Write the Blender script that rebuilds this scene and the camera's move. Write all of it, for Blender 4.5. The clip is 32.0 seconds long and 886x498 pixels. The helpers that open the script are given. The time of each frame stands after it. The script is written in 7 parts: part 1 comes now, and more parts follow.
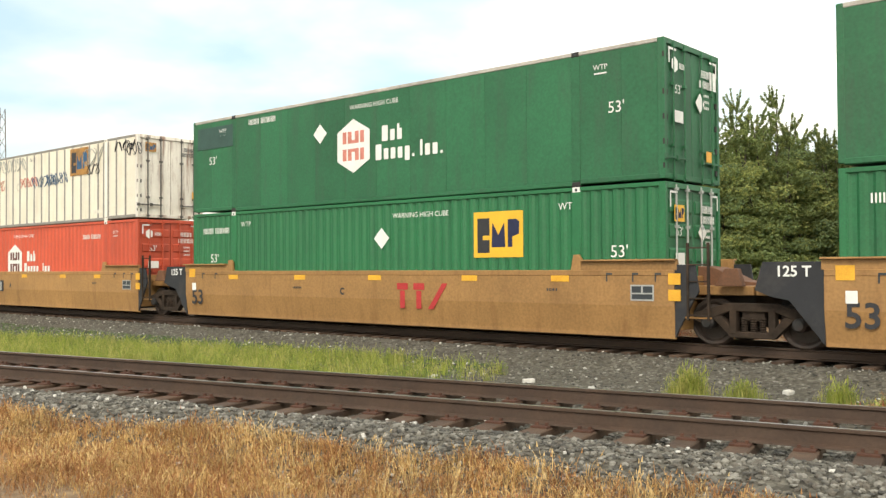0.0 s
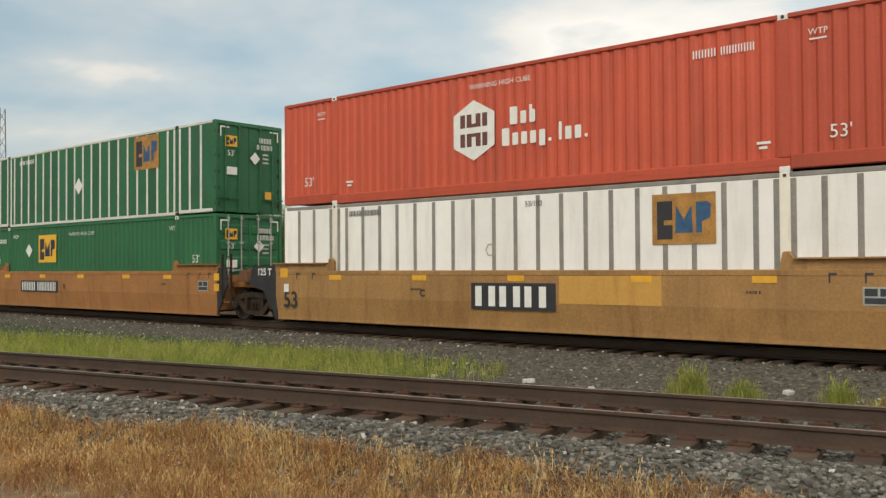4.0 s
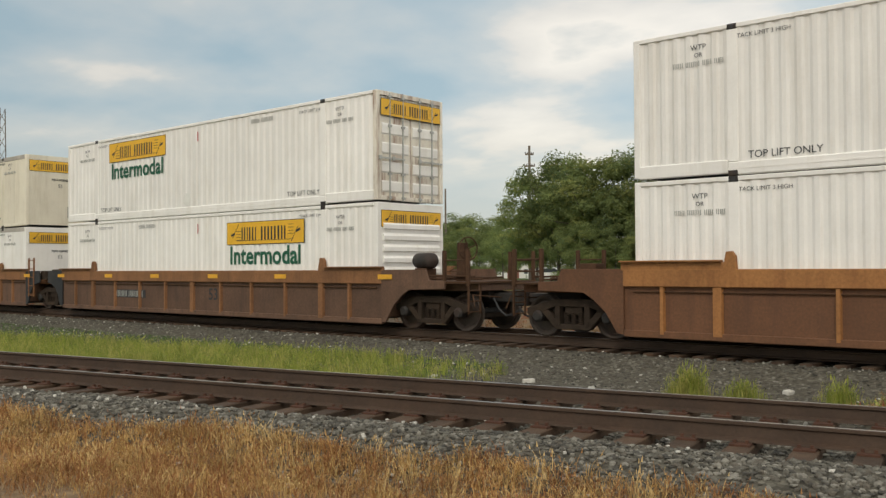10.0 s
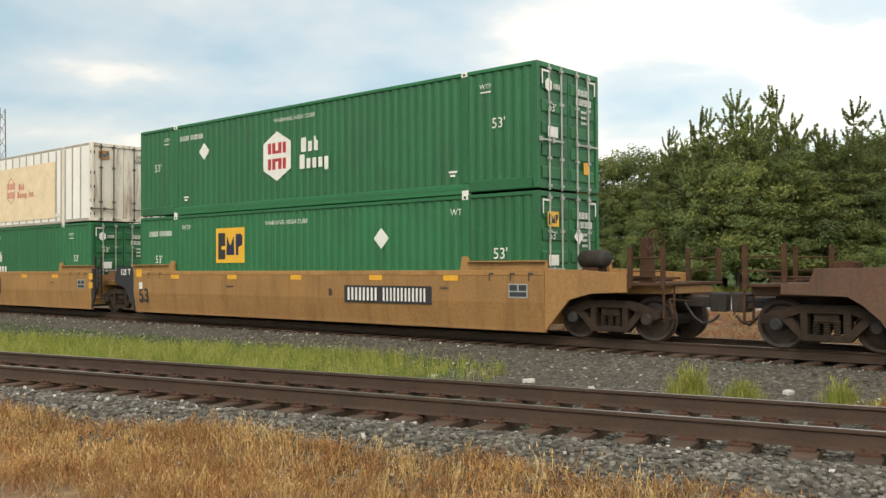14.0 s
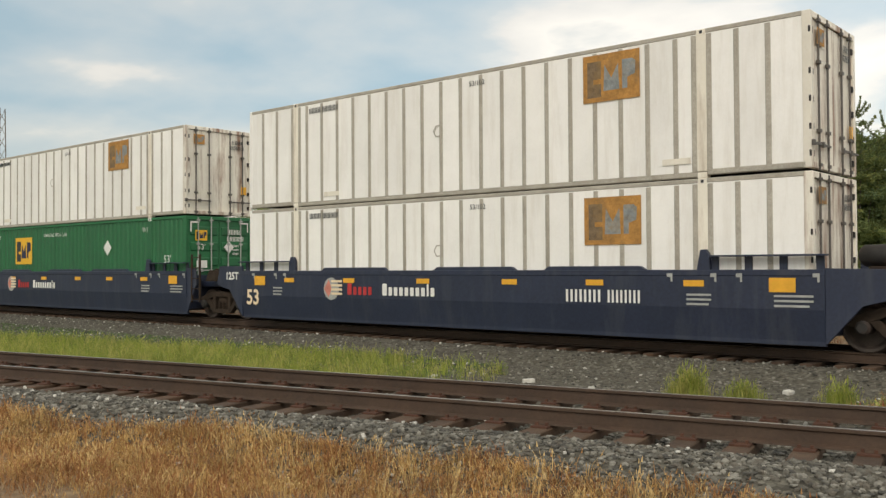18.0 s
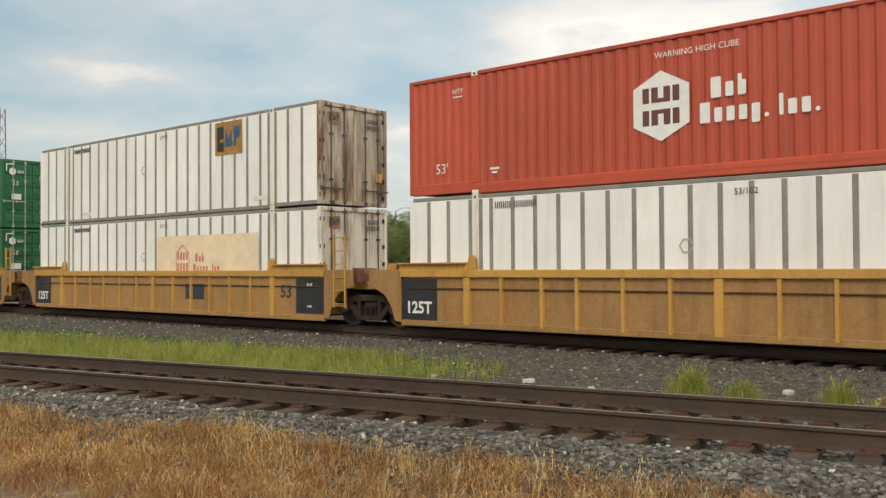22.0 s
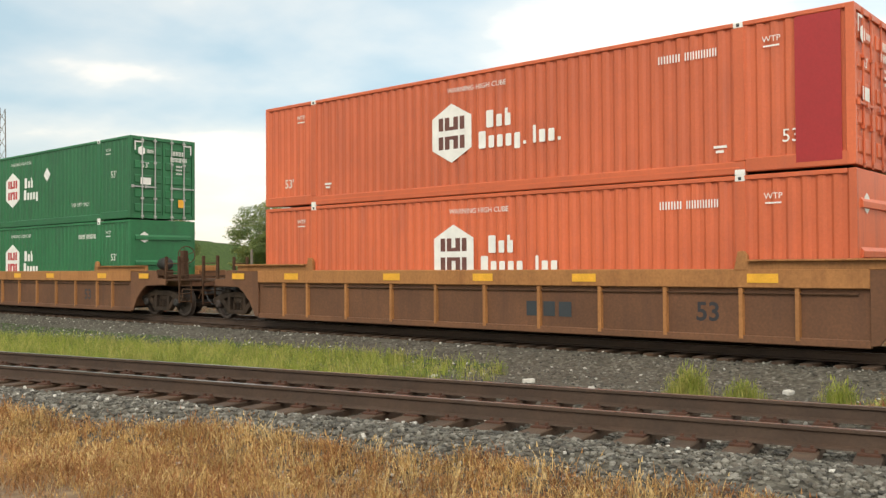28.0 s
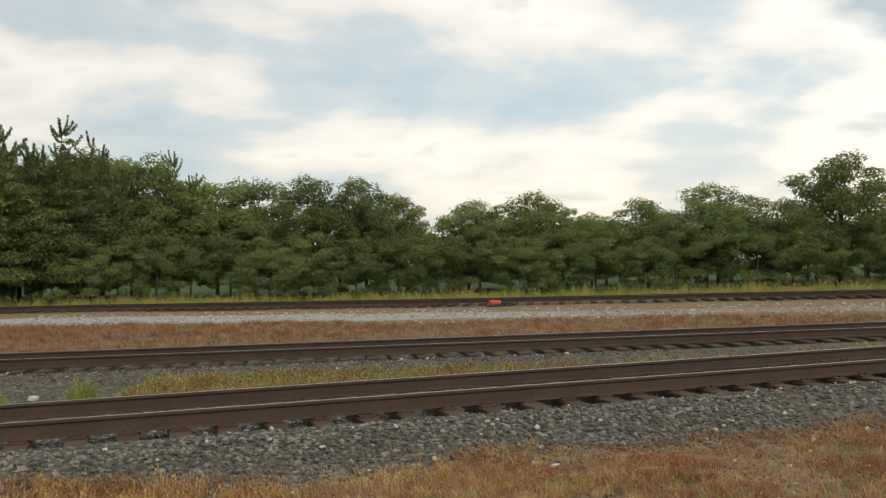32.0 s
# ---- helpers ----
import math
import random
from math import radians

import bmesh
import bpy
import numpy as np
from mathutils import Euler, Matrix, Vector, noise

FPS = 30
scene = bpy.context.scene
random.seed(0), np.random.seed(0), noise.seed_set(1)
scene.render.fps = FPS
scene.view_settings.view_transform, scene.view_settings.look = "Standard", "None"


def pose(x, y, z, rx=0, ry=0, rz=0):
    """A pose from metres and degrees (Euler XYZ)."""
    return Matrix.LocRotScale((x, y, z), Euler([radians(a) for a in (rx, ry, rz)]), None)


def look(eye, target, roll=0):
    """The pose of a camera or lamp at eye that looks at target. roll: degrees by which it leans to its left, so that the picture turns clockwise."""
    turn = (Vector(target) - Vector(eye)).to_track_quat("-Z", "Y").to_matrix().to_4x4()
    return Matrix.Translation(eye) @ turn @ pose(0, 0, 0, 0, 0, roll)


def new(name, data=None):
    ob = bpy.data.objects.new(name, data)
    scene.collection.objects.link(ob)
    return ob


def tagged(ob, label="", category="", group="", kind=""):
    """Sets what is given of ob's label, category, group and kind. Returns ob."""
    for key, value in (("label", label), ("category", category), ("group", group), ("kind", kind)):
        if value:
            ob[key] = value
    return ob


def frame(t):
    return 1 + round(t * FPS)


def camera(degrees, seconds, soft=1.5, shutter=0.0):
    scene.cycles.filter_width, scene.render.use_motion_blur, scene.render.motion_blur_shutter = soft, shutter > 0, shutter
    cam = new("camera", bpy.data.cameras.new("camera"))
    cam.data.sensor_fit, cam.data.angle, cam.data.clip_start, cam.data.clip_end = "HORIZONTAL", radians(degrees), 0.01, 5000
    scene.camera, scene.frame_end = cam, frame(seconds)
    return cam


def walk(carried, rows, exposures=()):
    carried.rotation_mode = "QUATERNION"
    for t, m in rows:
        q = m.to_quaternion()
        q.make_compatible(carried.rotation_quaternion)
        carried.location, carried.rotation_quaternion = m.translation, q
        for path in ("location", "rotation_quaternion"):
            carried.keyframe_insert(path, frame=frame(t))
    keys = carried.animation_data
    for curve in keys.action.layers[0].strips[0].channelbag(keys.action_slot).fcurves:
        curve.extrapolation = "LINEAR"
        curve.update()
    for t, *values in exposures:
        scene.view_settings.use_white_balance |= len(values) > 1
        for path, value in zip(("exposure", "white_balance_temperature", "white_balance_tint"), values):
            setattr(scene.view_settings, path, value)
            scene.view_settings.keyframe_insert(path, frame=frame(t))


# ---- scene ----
# ---------------------------------------------------------------- camera
EYE = Vector((25.4, -16.55, 1.57))


def aim(yaw, pitch, roll=0.0, eye=EYE):
    """Camera pose: yaw in degrees to the left of +y, pitch upwards."""
    a, b = radians(yaw), radians(pitch)
    ahead = Vector((-math.sin(a) * math.cos(b), math.cos(a) * math.cos(b), math.sin(b)))
    return look(eye, Vector(eye) + ahead, roll)


def back(d, yaw):
    """The eye drawn back from where it looks."""
    a = radians(yaw)
    return EYE + Vector((math.sin(a), -math.cos(a), 0.02)) * d


# how the film camera's own exposure drifts as white and dark boxes pass
EXPOSED = ((0, 0.82), (1, 0.5), (2, 0.05), (3, -0.08), (4.5, 0.1), (6, 0.25), (7, -0.16), (8, -0.2), (9, -0.1), (10, -0.14), (11, -0.08), (12, -0.2), (13, -0.2), (14, 0.33), (15.5, 0.45), (17, 0.38), (18, 0.05), (19, 0.22),
           (20, 0.68), (21, 0.6), (22, 0.05), (23, -0.03), (24, 0.58), (25, 0.42), (26.5, 0.4), (28, 0.45), (29, 0.58), (30, 0.48), (31, 0.08), (32, -0.2))
cam = camera(52.07, 32.0, soft=1.4, shutter=0.0)
REST = aim(40.56, 1.11, -0.35)
walk(cam, [
    (0.0, REST), (15.0, REST), (30.9, REST),
    (31.0, aim(40.38, 0.98, -0.35)), (31.1, aim(39.3, 1.0, -0.3)), (31.2, aim(37.4, 1.1, -0.2)),
    (31.3, aim(34.6, 1.3, 0.0)), (31.4, aim(30.9, 1.5, 0.2)),
    (31.5, aim(26.4, 1.74, 0.36)), (31.6, aim(20.8, 1.6, 0.0, back(0.5, 20.8))), (31.7, aim(14.3, 1.4, -0.5, back(1.0, 14.3))), (31.8, aim(7.0, 1.2, -1.0, back(1.3, 7.0))),
    (31.9, aim(-0.6, 1.1, -1.3, back(1.5, -0.6))), (32.0, aim(-7.2, 1.07, -1.5, back(1.6, -7.2))),
], exposures=[(t, e, 6900, 10) for t, e in EXPOSED])

# ---------------------------------------------------------------- light
SUN_ELEV, SUN_TURN = 42.0, 158.0
world = bpy.data.worlds.new("sky")
scene.world = world
world.use_nodes = True


def sky_nodes():
    nt = world.node_tree
    N, Lk = nt.nodes, nt.links
    N.clear()
    out = N.new("ShaderNodeOutputWorld")
    bg = N.new("ShaderNodeBackground")
    sky = N.new("ShaderNodeTexSky")
    sky.sky_type = "NISHITA"
    sky.sun_disc = False
    sky.sun_elevation, sky.sun_rotation = radians(SUN_ELEV), radians(SUN_TURN)
    sky.altitude, sky.air_density, sky.dust_density = 100, 1.0, 1.5
    dim = N.new("ShaderNodeMix")
    dim.data_type, dim.blend_type = "RGBA", "MULTIPLY"
    dim.inputs[0].default_value = 1.0
    dim.inputs[7].default_value = (0.17, 0.17, 0.16, 1)
    Lk.new(sky.outputs[0], dim.inputs[6])
    # cloud sheet: directions laid onto a flat ceiling, two noises
    co = N.new("ShaderNodeTexCoord")
    sep = N.new("ShaderNodeSeparateXYZ")
    Lk.new(co.outputs["Generated"], sep.inputs[0])
    up = N.new("ShaderNodeMath")
    up.operation = "MAXIMUM"
    up.inputs[1].default_value = 0.0
    Lk.new(sep.outputs[2], up.inputs[0])
    add = N.new("ShaderNodeMath")
    add.operation = "ADD"
    add.inputs[1].default_value = 0.20
    Lk.new(up.outputs[0], add.inputs[0])
    dv = []
    for i in (0, 1):
        d = N.new("ShaderNodeMath")
        d.operation = "DIVIDE"
        Lk.new(sep.outputs[i], d.inputs[0])
        Lk.new(add.outputs[0], d.inputs[1])
        dv.append(d)
    cmb = N.new("ShaderNodeCombineXYZ")
    Lk.new(dv[0].outputs[0], cmb.inputs[0])
    Lk.new(dv[1].outputs[0], cmb.inputs[1])
    cmb.inputs[2].default_value = 5.3
    n1 = N.new("ShaderNodeTexNoise")
    n1.inputs["Scale"].default_value, n1.inputs["Detail"].default_value = 1.75, 8.0
    n1.inputs["Roughness"].default_value = 0.48
    n1.inputs["Distortion"].default_value = 0.1
    Lk.new(cmb.outputs[0], n1.inputs["Vector"])
    n2 = N.new("ShaderNodeTexNoise")
    n2.inputs["Scale"].default_value, n2.inputs["Detail"].default_value = 0.62, 3.0
    Lk.new(cmb.outputs[0], n2.inputs["Vector"])
    # clouds close up towards the brighter side of the sky, and break up to blue on the other
    side = N.new("ShaderNodeMath")
    side.operation = "MULTIPLY_ADD"
    side.inputs[1].default_value = 0.15
    Lk.new(sep.outputs[0], side.inputs[0])
    Lk.new(n1.outputs[0], side.inputs[2])
    wide = N.new("ShaderNodeMath")
    wide.operation = "MULTIPLY_ADD"
    wide.inputs[1].default_value = 0.5
    Lk.new(n2.outputs[0], wide.inputs[0])
    Lk.new(side.outputs[0], wide.inputs[2])
    ramp = N.new("ShaderNodeValToRGB")
    e = ramp.color_ramp.elements
    e[0].position, e[0].color = 0.50, (0.44, 0.60, 0.70, 1)
    e[1].position, e[1].color = 0.99, (0.50, 0.58, 0.61, 1)
    for p, c in ((0.60, (0.55, 0.67, 0.74, 1)), (0.70, (0.69, 0.755, 0.775, 1)), (0.765, (0.95, 0.92, 0.86, 1)), (0.87, (1.12, 1.07, 0.98, 1))):
        k = e.new(p)
        k.color = c
    Lk.new(wide.outputs[0], ramp.inputs[0])
    mix = N.new("ShaderNodeMix")
    mix.data_type = "RGBA"
    mix.inputs[0].default_value = 0.82
    Lk.new(dim.outputs[2], mix.inputs[6])
    Lk.new(ramp.outputs[0], mix.inputs[7])
    # pale veil low over the horizon
    hz = N.new("ShaderNodeMapRange")
    hz.inputs[1].default_value, hz.inputs[2].default_value = 0.0, 0.17
    hz.inputs[3].default_value, hz.inputs[4].default_value = 0.55, 0.0
    Lk.new(up.outputs[0], hz.inputs[0])
    mix2 = N.new("ShaderNodeMix")
    mix2.data_type = "RGBA"
    mix2.inputs[7].default_value = (0.93, 0.845, 0.73, 1)
    Lk.new(hz.outputs[0], mix2.inputs[0])
    Lk.new(mix.outputs[2], mix2.inputs[6])
    glow = N.new("ShaderNodeMath")
    glow.operation = "MULTIPLY_ADD"
    glow.inputs[1].default_value, glow.inputs[2].default_value = 0.28, 1.12
    Lk.new(sep.outputs[0], glow.inputs[0])
    Lk.new(glow.outputs[0], bg.inputs[1])
    Lk.new(mix2.outputs[2], bg.inputs[0])
    Lk.new(bg.outputs[0], out.inputs[0])


sky_nodes()
sun = new("sun", bpy.data.lights.new("sun", "SUN"))
sun.data.energy, sun.data.angle, sun.data.color = 1.15, radians(18), (1.0, 0.95, 0.87)
_a = radians(SUN_TURN)
sun.matrix_world = look((0, 0, 60), (-math.sin(_a) * math.cos(radians(SUN_ELEV)) * 60, -math.cos(_a) * math.cos(radians(SUN_ELEV)) * 60, 60 - 60 * math.sin(radians(SUN_ELEV))))
scene.view_settings.exposure = 0.0
# ---------------------------------------------------------------- materials
def lin(c):
    return tuple(x / 12.92 if x <= 0.04045 else ((x + 0.055) / 1.055) ** 2.4 for x in c)


MATS = {}


def mat(name, col, rough=0.6, metal=0.0, var=0.18, scale=3.0, fine=60.0, bump=0.15, dirt=None, dirt_amt=0.4, streak=False, rnd=0.0, spec=0.5, lo_hi=(0.50, 0.78)):
    """A worn surface: broad and fine variation, optional dirt or downward streaks, fine relief."""
    m = bpy.data.materials.new(name)
    m.use_nodes = True
    nt = m.node_tree
    N, Lk = nt.nodes, nt.links
    b = N["Principled BSDF"]
    b.inputs["Roughness"].default_value, b.inputs["Metallic"].default_value = rough, metal
    b.inputs["Specular IOR Level"].default_value = spec
    co = N.new("ShaderNodeTexCoord")
    oi = N.new("ShaderNodeObjectInfo")
    off = N.new("ShaderNodeVectorMath")
    off.operation = "MULTIPLY_ADD"
    off.inputs[1].default_value = (37.0, 11.0, 23.0)
    Lk.new(oi.outputs["Random"], off.inputs[0])
    Lk.new(co.outputs["Object"], off.inputs[2])
    big = N.new("ShaderNodeTexNoise")
    big.inputs["Scale"].default_value, big.inputs["Detail"].default_value = scale, 5.0
    big.inputs["Roughness"].default_value = 0.65
    Lk.new(off.outputs[0], big.inputs["Vector"])
    sm = N.new("ShaderNodeTexNoise")
    sm.inputs["Scale"].default_value, sm.inputs["Detail"].default_value = fine, 3.0
    Lk.new(off.outputs[0], sm.inputs["Vector"])
    mix = N.new("ShaderNodeMix")
    mix.data_type = "RGBA"
    lo = tuple(max(0, x * (1 - var)) for x in col)
    hi = tuple(min(1, x * (1 + var)) for x in col)
    mix.inputs[6].default_value, mix.inputs[7].default_value = (*lo, 1), (*hi, 1)
    mr = N.new("ShaderNodeMapRange")
    mr.inputs[1].default_value, mr.inputs[2].default_value = 0.3, 0.7
    Lk.new(big.outputs[0], mr.inputs[0])
    Lk.new(mr.outputs[0], mix.inputs[0])
    last = mix.outputs[2]
    m2 = N.new("ShaderNodeMix")
    m2.data_type, m2.blend_type = "RGBA", "OVERLAY"
    m2.inputs[0].default_value = 0.35 if var > 0.1 else 0.15
    Lk.new(last, m2.inputs[6])
    Lk.new(sm.outputs[0], m2.inputs[7])
    last = m2.outputs[2]
    if rnd:
        hs = N.new("ShaderNodeHueSaturation")
        rr = N.new("ShaderNodeMapRange")
        rr.inputs[3].default_value, rr.inputs[4].default_value = 1 - rnd, 1 + rnd
        Lk.new(oi.outputs["Random"], rr.inputs[0])
        Lk.new(rr.outputs[0], hs.inputs["Value"])
        Lk.new(last, hs.inputs["Color"])
        last = hs.outputs[0]
    if dirt:
        dn = N.new("ShaderNodeTexNoise")
        dn.inputs["Scale"].default_value, dn.inputs["Detail"].default_value = 1.0, 6.0
        dn.inputs["Roughness"].default_value = 0.7
        mp = N.new("ShaderNodeVectorMath")
        mp.operation = "MULTIPLY"
        mp.inputs[1].default_value = (2.7, 2.7, 0.32) if streak else (1.3, 1.3, 1.3)
        Lk.new(off.outputs[0], mp.inputs[0])
        Lk.new(mp.outputs[0], dn.inputs["Vector"])
        dr = N.new("ShaderNodeMapRange")
        dr.inputs[1].default_value, dr.inputs[2].default_value = lo_hi
        dr.inputs[3].default_value, dr.inputs[4].default_value = 0.0, dirt_amt
        Lk.new(dn.outputs[0], dr.inputs[0])
        m3 = N.new("ShaderNodeMix")
        m3.data_type = "RGBA"
        m3.inputs[7].default_value = (*dirt, 1)
        Lk.new(dr.outputs[0], m3.inputs[0])
        Lk.new(last, m3.inputs[6])
        last = m3.outputs[2]
    Lk.new(last, b.inputs["Base Color"])
    if bump:
        bp = N.new("ShaderNodeBump")
        bp.inputs["Strength"].default_value, bp.inputs["Distance"].default_value = bump, 0.02
        Lk.new(sm.outputs[0], bp.inputs["Height"])
        Lk.new(bp.outputs[0], b.inputs["Normal"])
    MATS[name] = m
    return m


RUST = lin((0.36, 0.22, 0.13))
GREEN = mat("green_paint", (0.014, 0.13, 0.046), 0.5, var=0.12, scale=0.5, fine=25, bump=0.04, dirt=(0.02, 0.05, 0.03), dirt_amt=0.45, streak=True, rnd=0.14)
GREEN_OLD = mat("green_old_paint", (0.016, 0.116, 0.046), 0.6, var=0.18, scale=0.4, fine=18, bump=0.05, dirt=(0.045, 0.07, 0.045), dirt_amt=0.6, streak=True, rnd=0.1)
RED = mat("red_paint", (0.48, 0.075, 0.034), 0.5, var=0.1, scale=0.5, fine=25, bump=0.04, dirt=(0.20, 0.05, 0.03), dirt_amt=0.5, streak=True, rnd=0.16)
RED_NEW = mat("red_fresh_paint", (0.34, 0.018, 0.02), 0.5, var=0.1, scale=0.6, fine=25, bump=0.04)
ORANGE = mat("orange_paint", (0.55, 0.12, 0.045), 0.5, var=0.1, scale=0.5, fine=25, bump=0.04, dirt=(0.28, 0.08, 0.05), dirt_amt=0.5, streak=True, rnd=0.1)
WHITE = mat("white_paint", (0.83, 0.82, 0.785), 0.5, var=0.06, scale=0.6, fine=20, bump=0.03, dirt=(0.52, 0.47, 0.38), dirt_amt=0.4, streak=True, rnd=0.05)
CREAM = mat("cream_paint", (0.75, 0.70, 0.575), 0.55, var=0.08, scale=0.6, fine=20, bump=0.03, dirt=(0.45, 0.38, 0.26), dirt_amt=0.5, streak=True, rnd=0.05)
WHITE_DOOR = mat("stained_white_paint", (0.74, 0.70, 0.61), 0.6, var=0.1, scale=0.9, fine=20, bump=0.05, dirt=lin((0.47, 0.28, 0.13)), dirt_amt=0.9, streak=True, rnd=0.08, lo_hi=(0.49, 0.67))
SEAM = mat("grimy_grey_post", (0.235, 0.22, 0.195), 0.7, var=0.2, scale=2, fine=30, dirt=(0.36, 0.33, 0.28), dirt_amt=0.5, streak=True)
AGED = mat("yellowed_white_paint", (0.76, 0.72, 0.62), 0.55, var=0.08, scale=0.9, fine=20, bump=0.04, dirt=lin((0.55, 0.42, 0.28)), dirt_amt=0.55, streak=True, rnd=0.06, lo_hi=(0.52, 0.75))
RUSTED = mat("rust_stained_paint", (0.60, 0.53, 0.41), 0.65, var=0.15, scale=0.8, fine=20, bump=0.05, dirt=lin((0.40, 0.25, 0.13)), dirt_amt=0.92, streak=True, rnd=0.1, lo_hi=(0.40, 0.62))
LOCK = mat("dark_lock_steel", (0.10, 0.09, 0.08), 0.6, 0.2, var=0.25, scale=3)
SEAM_TAN = mat("faded_tan_post", (0.38, 0.355, 0.30), 0.7, var=0.15, scale=2, fine=30, dirt=(0.22, 0.18, 0.13), dirt_amt=0.6, streak=True)
STRIPE = mat("white_post", (0.60, 0.60, 0.55), 0.6, var=0.1, scale=2, fine=30)
STEEL = mat("galvanised_bar", (0.40, 0.41, 0.39), 0.45, 0.4, var=0.15, scale=3)
DARK = mat("dark_steel", (0.03, 0.028, 0.026), 0.7, 0.2, var=0.3, scale=4, dirt=RUST, dirt_amt=0.5)
TRUCK = mat("grimy_cast_steel", (0.036, 0.026, 0.019), 0.9, 0.0, var=0.35, scale=5, dirt=(0.10, 0.062, 0.038), dirt_amt=0.6, bump=0.3, spec=0.2)
GRIME = mat("rusty_grimy_steel", lin((0.30, 0.215, 0.155)), 0.85, var=0.3, scale=3, fine=30, bump=0.2, dirt=lin((0.20, 0.15, 0.12)), dirt_amt=0.7, spec=0.25)
WHEEL = mat("wheel_steel", (0.055, 0.042, 0.034), 0.6, 0.3, var=0.25, scale=6, dirt=(0.12, 0.06, 0.035), dirt_amt=0.6)
YEL = mat("car_yellow_paint", lin((0.605, 0.455, 0.27)), 0.6, var=0.16, scale=0.7, fine=18, bump=0.06, dirt=lin((0.44, 0.30, 0.16)), dirt_amt=0.75, streak=True, rnd=0.1)
YEL2 = mat("car_bright_yellow_paint", lin((0.74, 0.56, 0.27)), 0.55, var=0.1, scale=0.7, fine=18, bump=0.05, dirt=lin((0.50, 0.33, 0.14)), dirt_amt=0.6, streak=True, rnd=0.06)
BROWN = mat("rusty_brown_paint", lin((0.40, 0.27, 0.18)), 0.75, var=0.2, scale=0.8, fine=20, bump=0.1, dirt=lin((0.30, 0.20, 0.15)), dirt_amt=0.7, streak=True, rnd=0.1)
DULL = mat("grimy_brown_yellow_paint", lin((0.47, 0.355, 0.215)), 0.7, var=0.2, scale=0.8, fine=20, bump=0.08, dirt=lin((0.36, 0.24, 0.14)), dirt_amt=0.8, streak=True)
OCHRE = mat("ochre_paint", lin((0.60, 0.41, 0.23)), 0.7, var=0.15, scale=0.9, fine=20, bump=0.08, dirt=lin((0.40, 0.24, 0.12)), dirt_amt=0.7, streak=True, rnd=0.1)
BROWN_DARK = mat("sooty_brown_paint", lin((0.384, 0.287, 0.226)), 0.8, var=0.25, scale=0.8, fine=20, bump=0.1, dirt=lin((0.22, 0.175, 0.15)), dirt_amt=0.75, streak=True, rnd=0.12)
OCHRE_DARK = mat("sooty_ochre_paint", lin((0.50, 0.345, 0.22)), 0.75, var=0.2, scale=0.9, fine=20, bump=0.1, dirt=lin((0.32, 0.22, 0.15)), dirt_amt=0.7, streak=True, rnd=0.12)
BLUE = mat("navy_paint", (0.017, 0.024, 0.048), 0.5, var=0.12, scale=0.7, fine=18, bump=0.05, dirt=(0.07, 0.075, 0.085), dirt_amt=0.5, streak=True)
MAROON = mat("maroon_paint", (0.17, 0.018, 0.018), 0.5, var=0.12, scale=0.7, fine=18, bump=0.05, dirt=(0.10, 0.03, 0.025), dirt_amt=0.5, streak=True)
BLACK = mat("black_paint", (0.018, 0.019, 0.022), 0.6, var=0.2, scale=2, dirt=(0.08, 0.07, 0.06), dirt_amt=0.5)
M_WHITE = mat("white_marking", (0.74, 0.74, 0.70), 0.6, var=0.08, scale=4, bump=0.0)
M_GREY = mat("faded_grey_marking", (0.34, 0.35, 0.33), 0.7, var=0.15, scale=4, bump=0.0)
M_BLACK = mat("black_marking", (0.025, 0.025, 0.028), 0.6, var=0.15, scale=4, bump=0.0)
M_RED = mat("red_marking", (0.42, 0.03, 0.03), 0.6, var=0.15, scale=4, bump=0.0)
M_PALE_RED = mat("faded_red_marking", (0.55, 0.20, 0.15), 0.7, var=0.2, scale=6, bump=0.0)
M_YEL = mat("reflective_yellow", (0.72, 0.37, 0.03), 0.5, var=0.12, scale=4, bump=0.0)
M_LOGO = mat("golden_yellow_panel", (0.76, 0.43, 0.03), 0.55, var=0.08, scale=3, bump=0.0)
M_OLD_LOGO = mat("weathered_ochre_panel", lin((0.66, 0.48, 0.24)), 0.75, var=0.3, scale=5, fine=30, dirt=lin((0.42, 0.36, 0.28)), dirt_amt=0.9)
M_NAVY = mat("navy_marking", (0.012, 0.016, 0.055), 0.6, var=0.15, scale=4, bump=0.0)
M_SKY = mat("faded_blue_marking", (0.03, 0.09, 0.18), 0.7, var=0.25, scale=6, bump=0.0)
M_WORN_DARK = mat("worn_dark_marking", lin((0.44, 0.37, 0.28)), 0.75, var=0.35, scale=7, bump=0.0, dirt=lin((0.60, 0.47, 0.27)), dirt_amt=0.9)
M_WORN_BLUE = mat("worn_blue_marking", lin((0.50, 0.52, 0.52)), 0.75, var=0.35, scale=7, bump=0.0, dirt=lin((0.64, 0.52, 0.32)), dirt_amt=0.8)
M_DKGREEN = mat("green_marking", (0.008, 0.10, 0.055), 0.6, var=0.12, scale=4, bump=0.0)
M_DKGREY = mat("charcoal_marking", (0.03, 0.037, 0.042), 0.6, var=0.12, scale=4, bump=0.0)
TOP_GREY = mat("weathered_rail_paint", (0.40, 0.375, 0.33), 0.65, var=0.2, scale=1.5, fine=25, dirt=(0.22, 0.20, 0.17), dirt_amt=0.5)
M_PATCH = mat("dull_green_patch", (0.03, 0.075, 0.06), 0.6, var=0.15, scale=2)
M_BROWN = mat("dark_brown_marking", (0.13, 0.05, 0.04), 0.7, var=0.2, scale=4, bump=0.0)
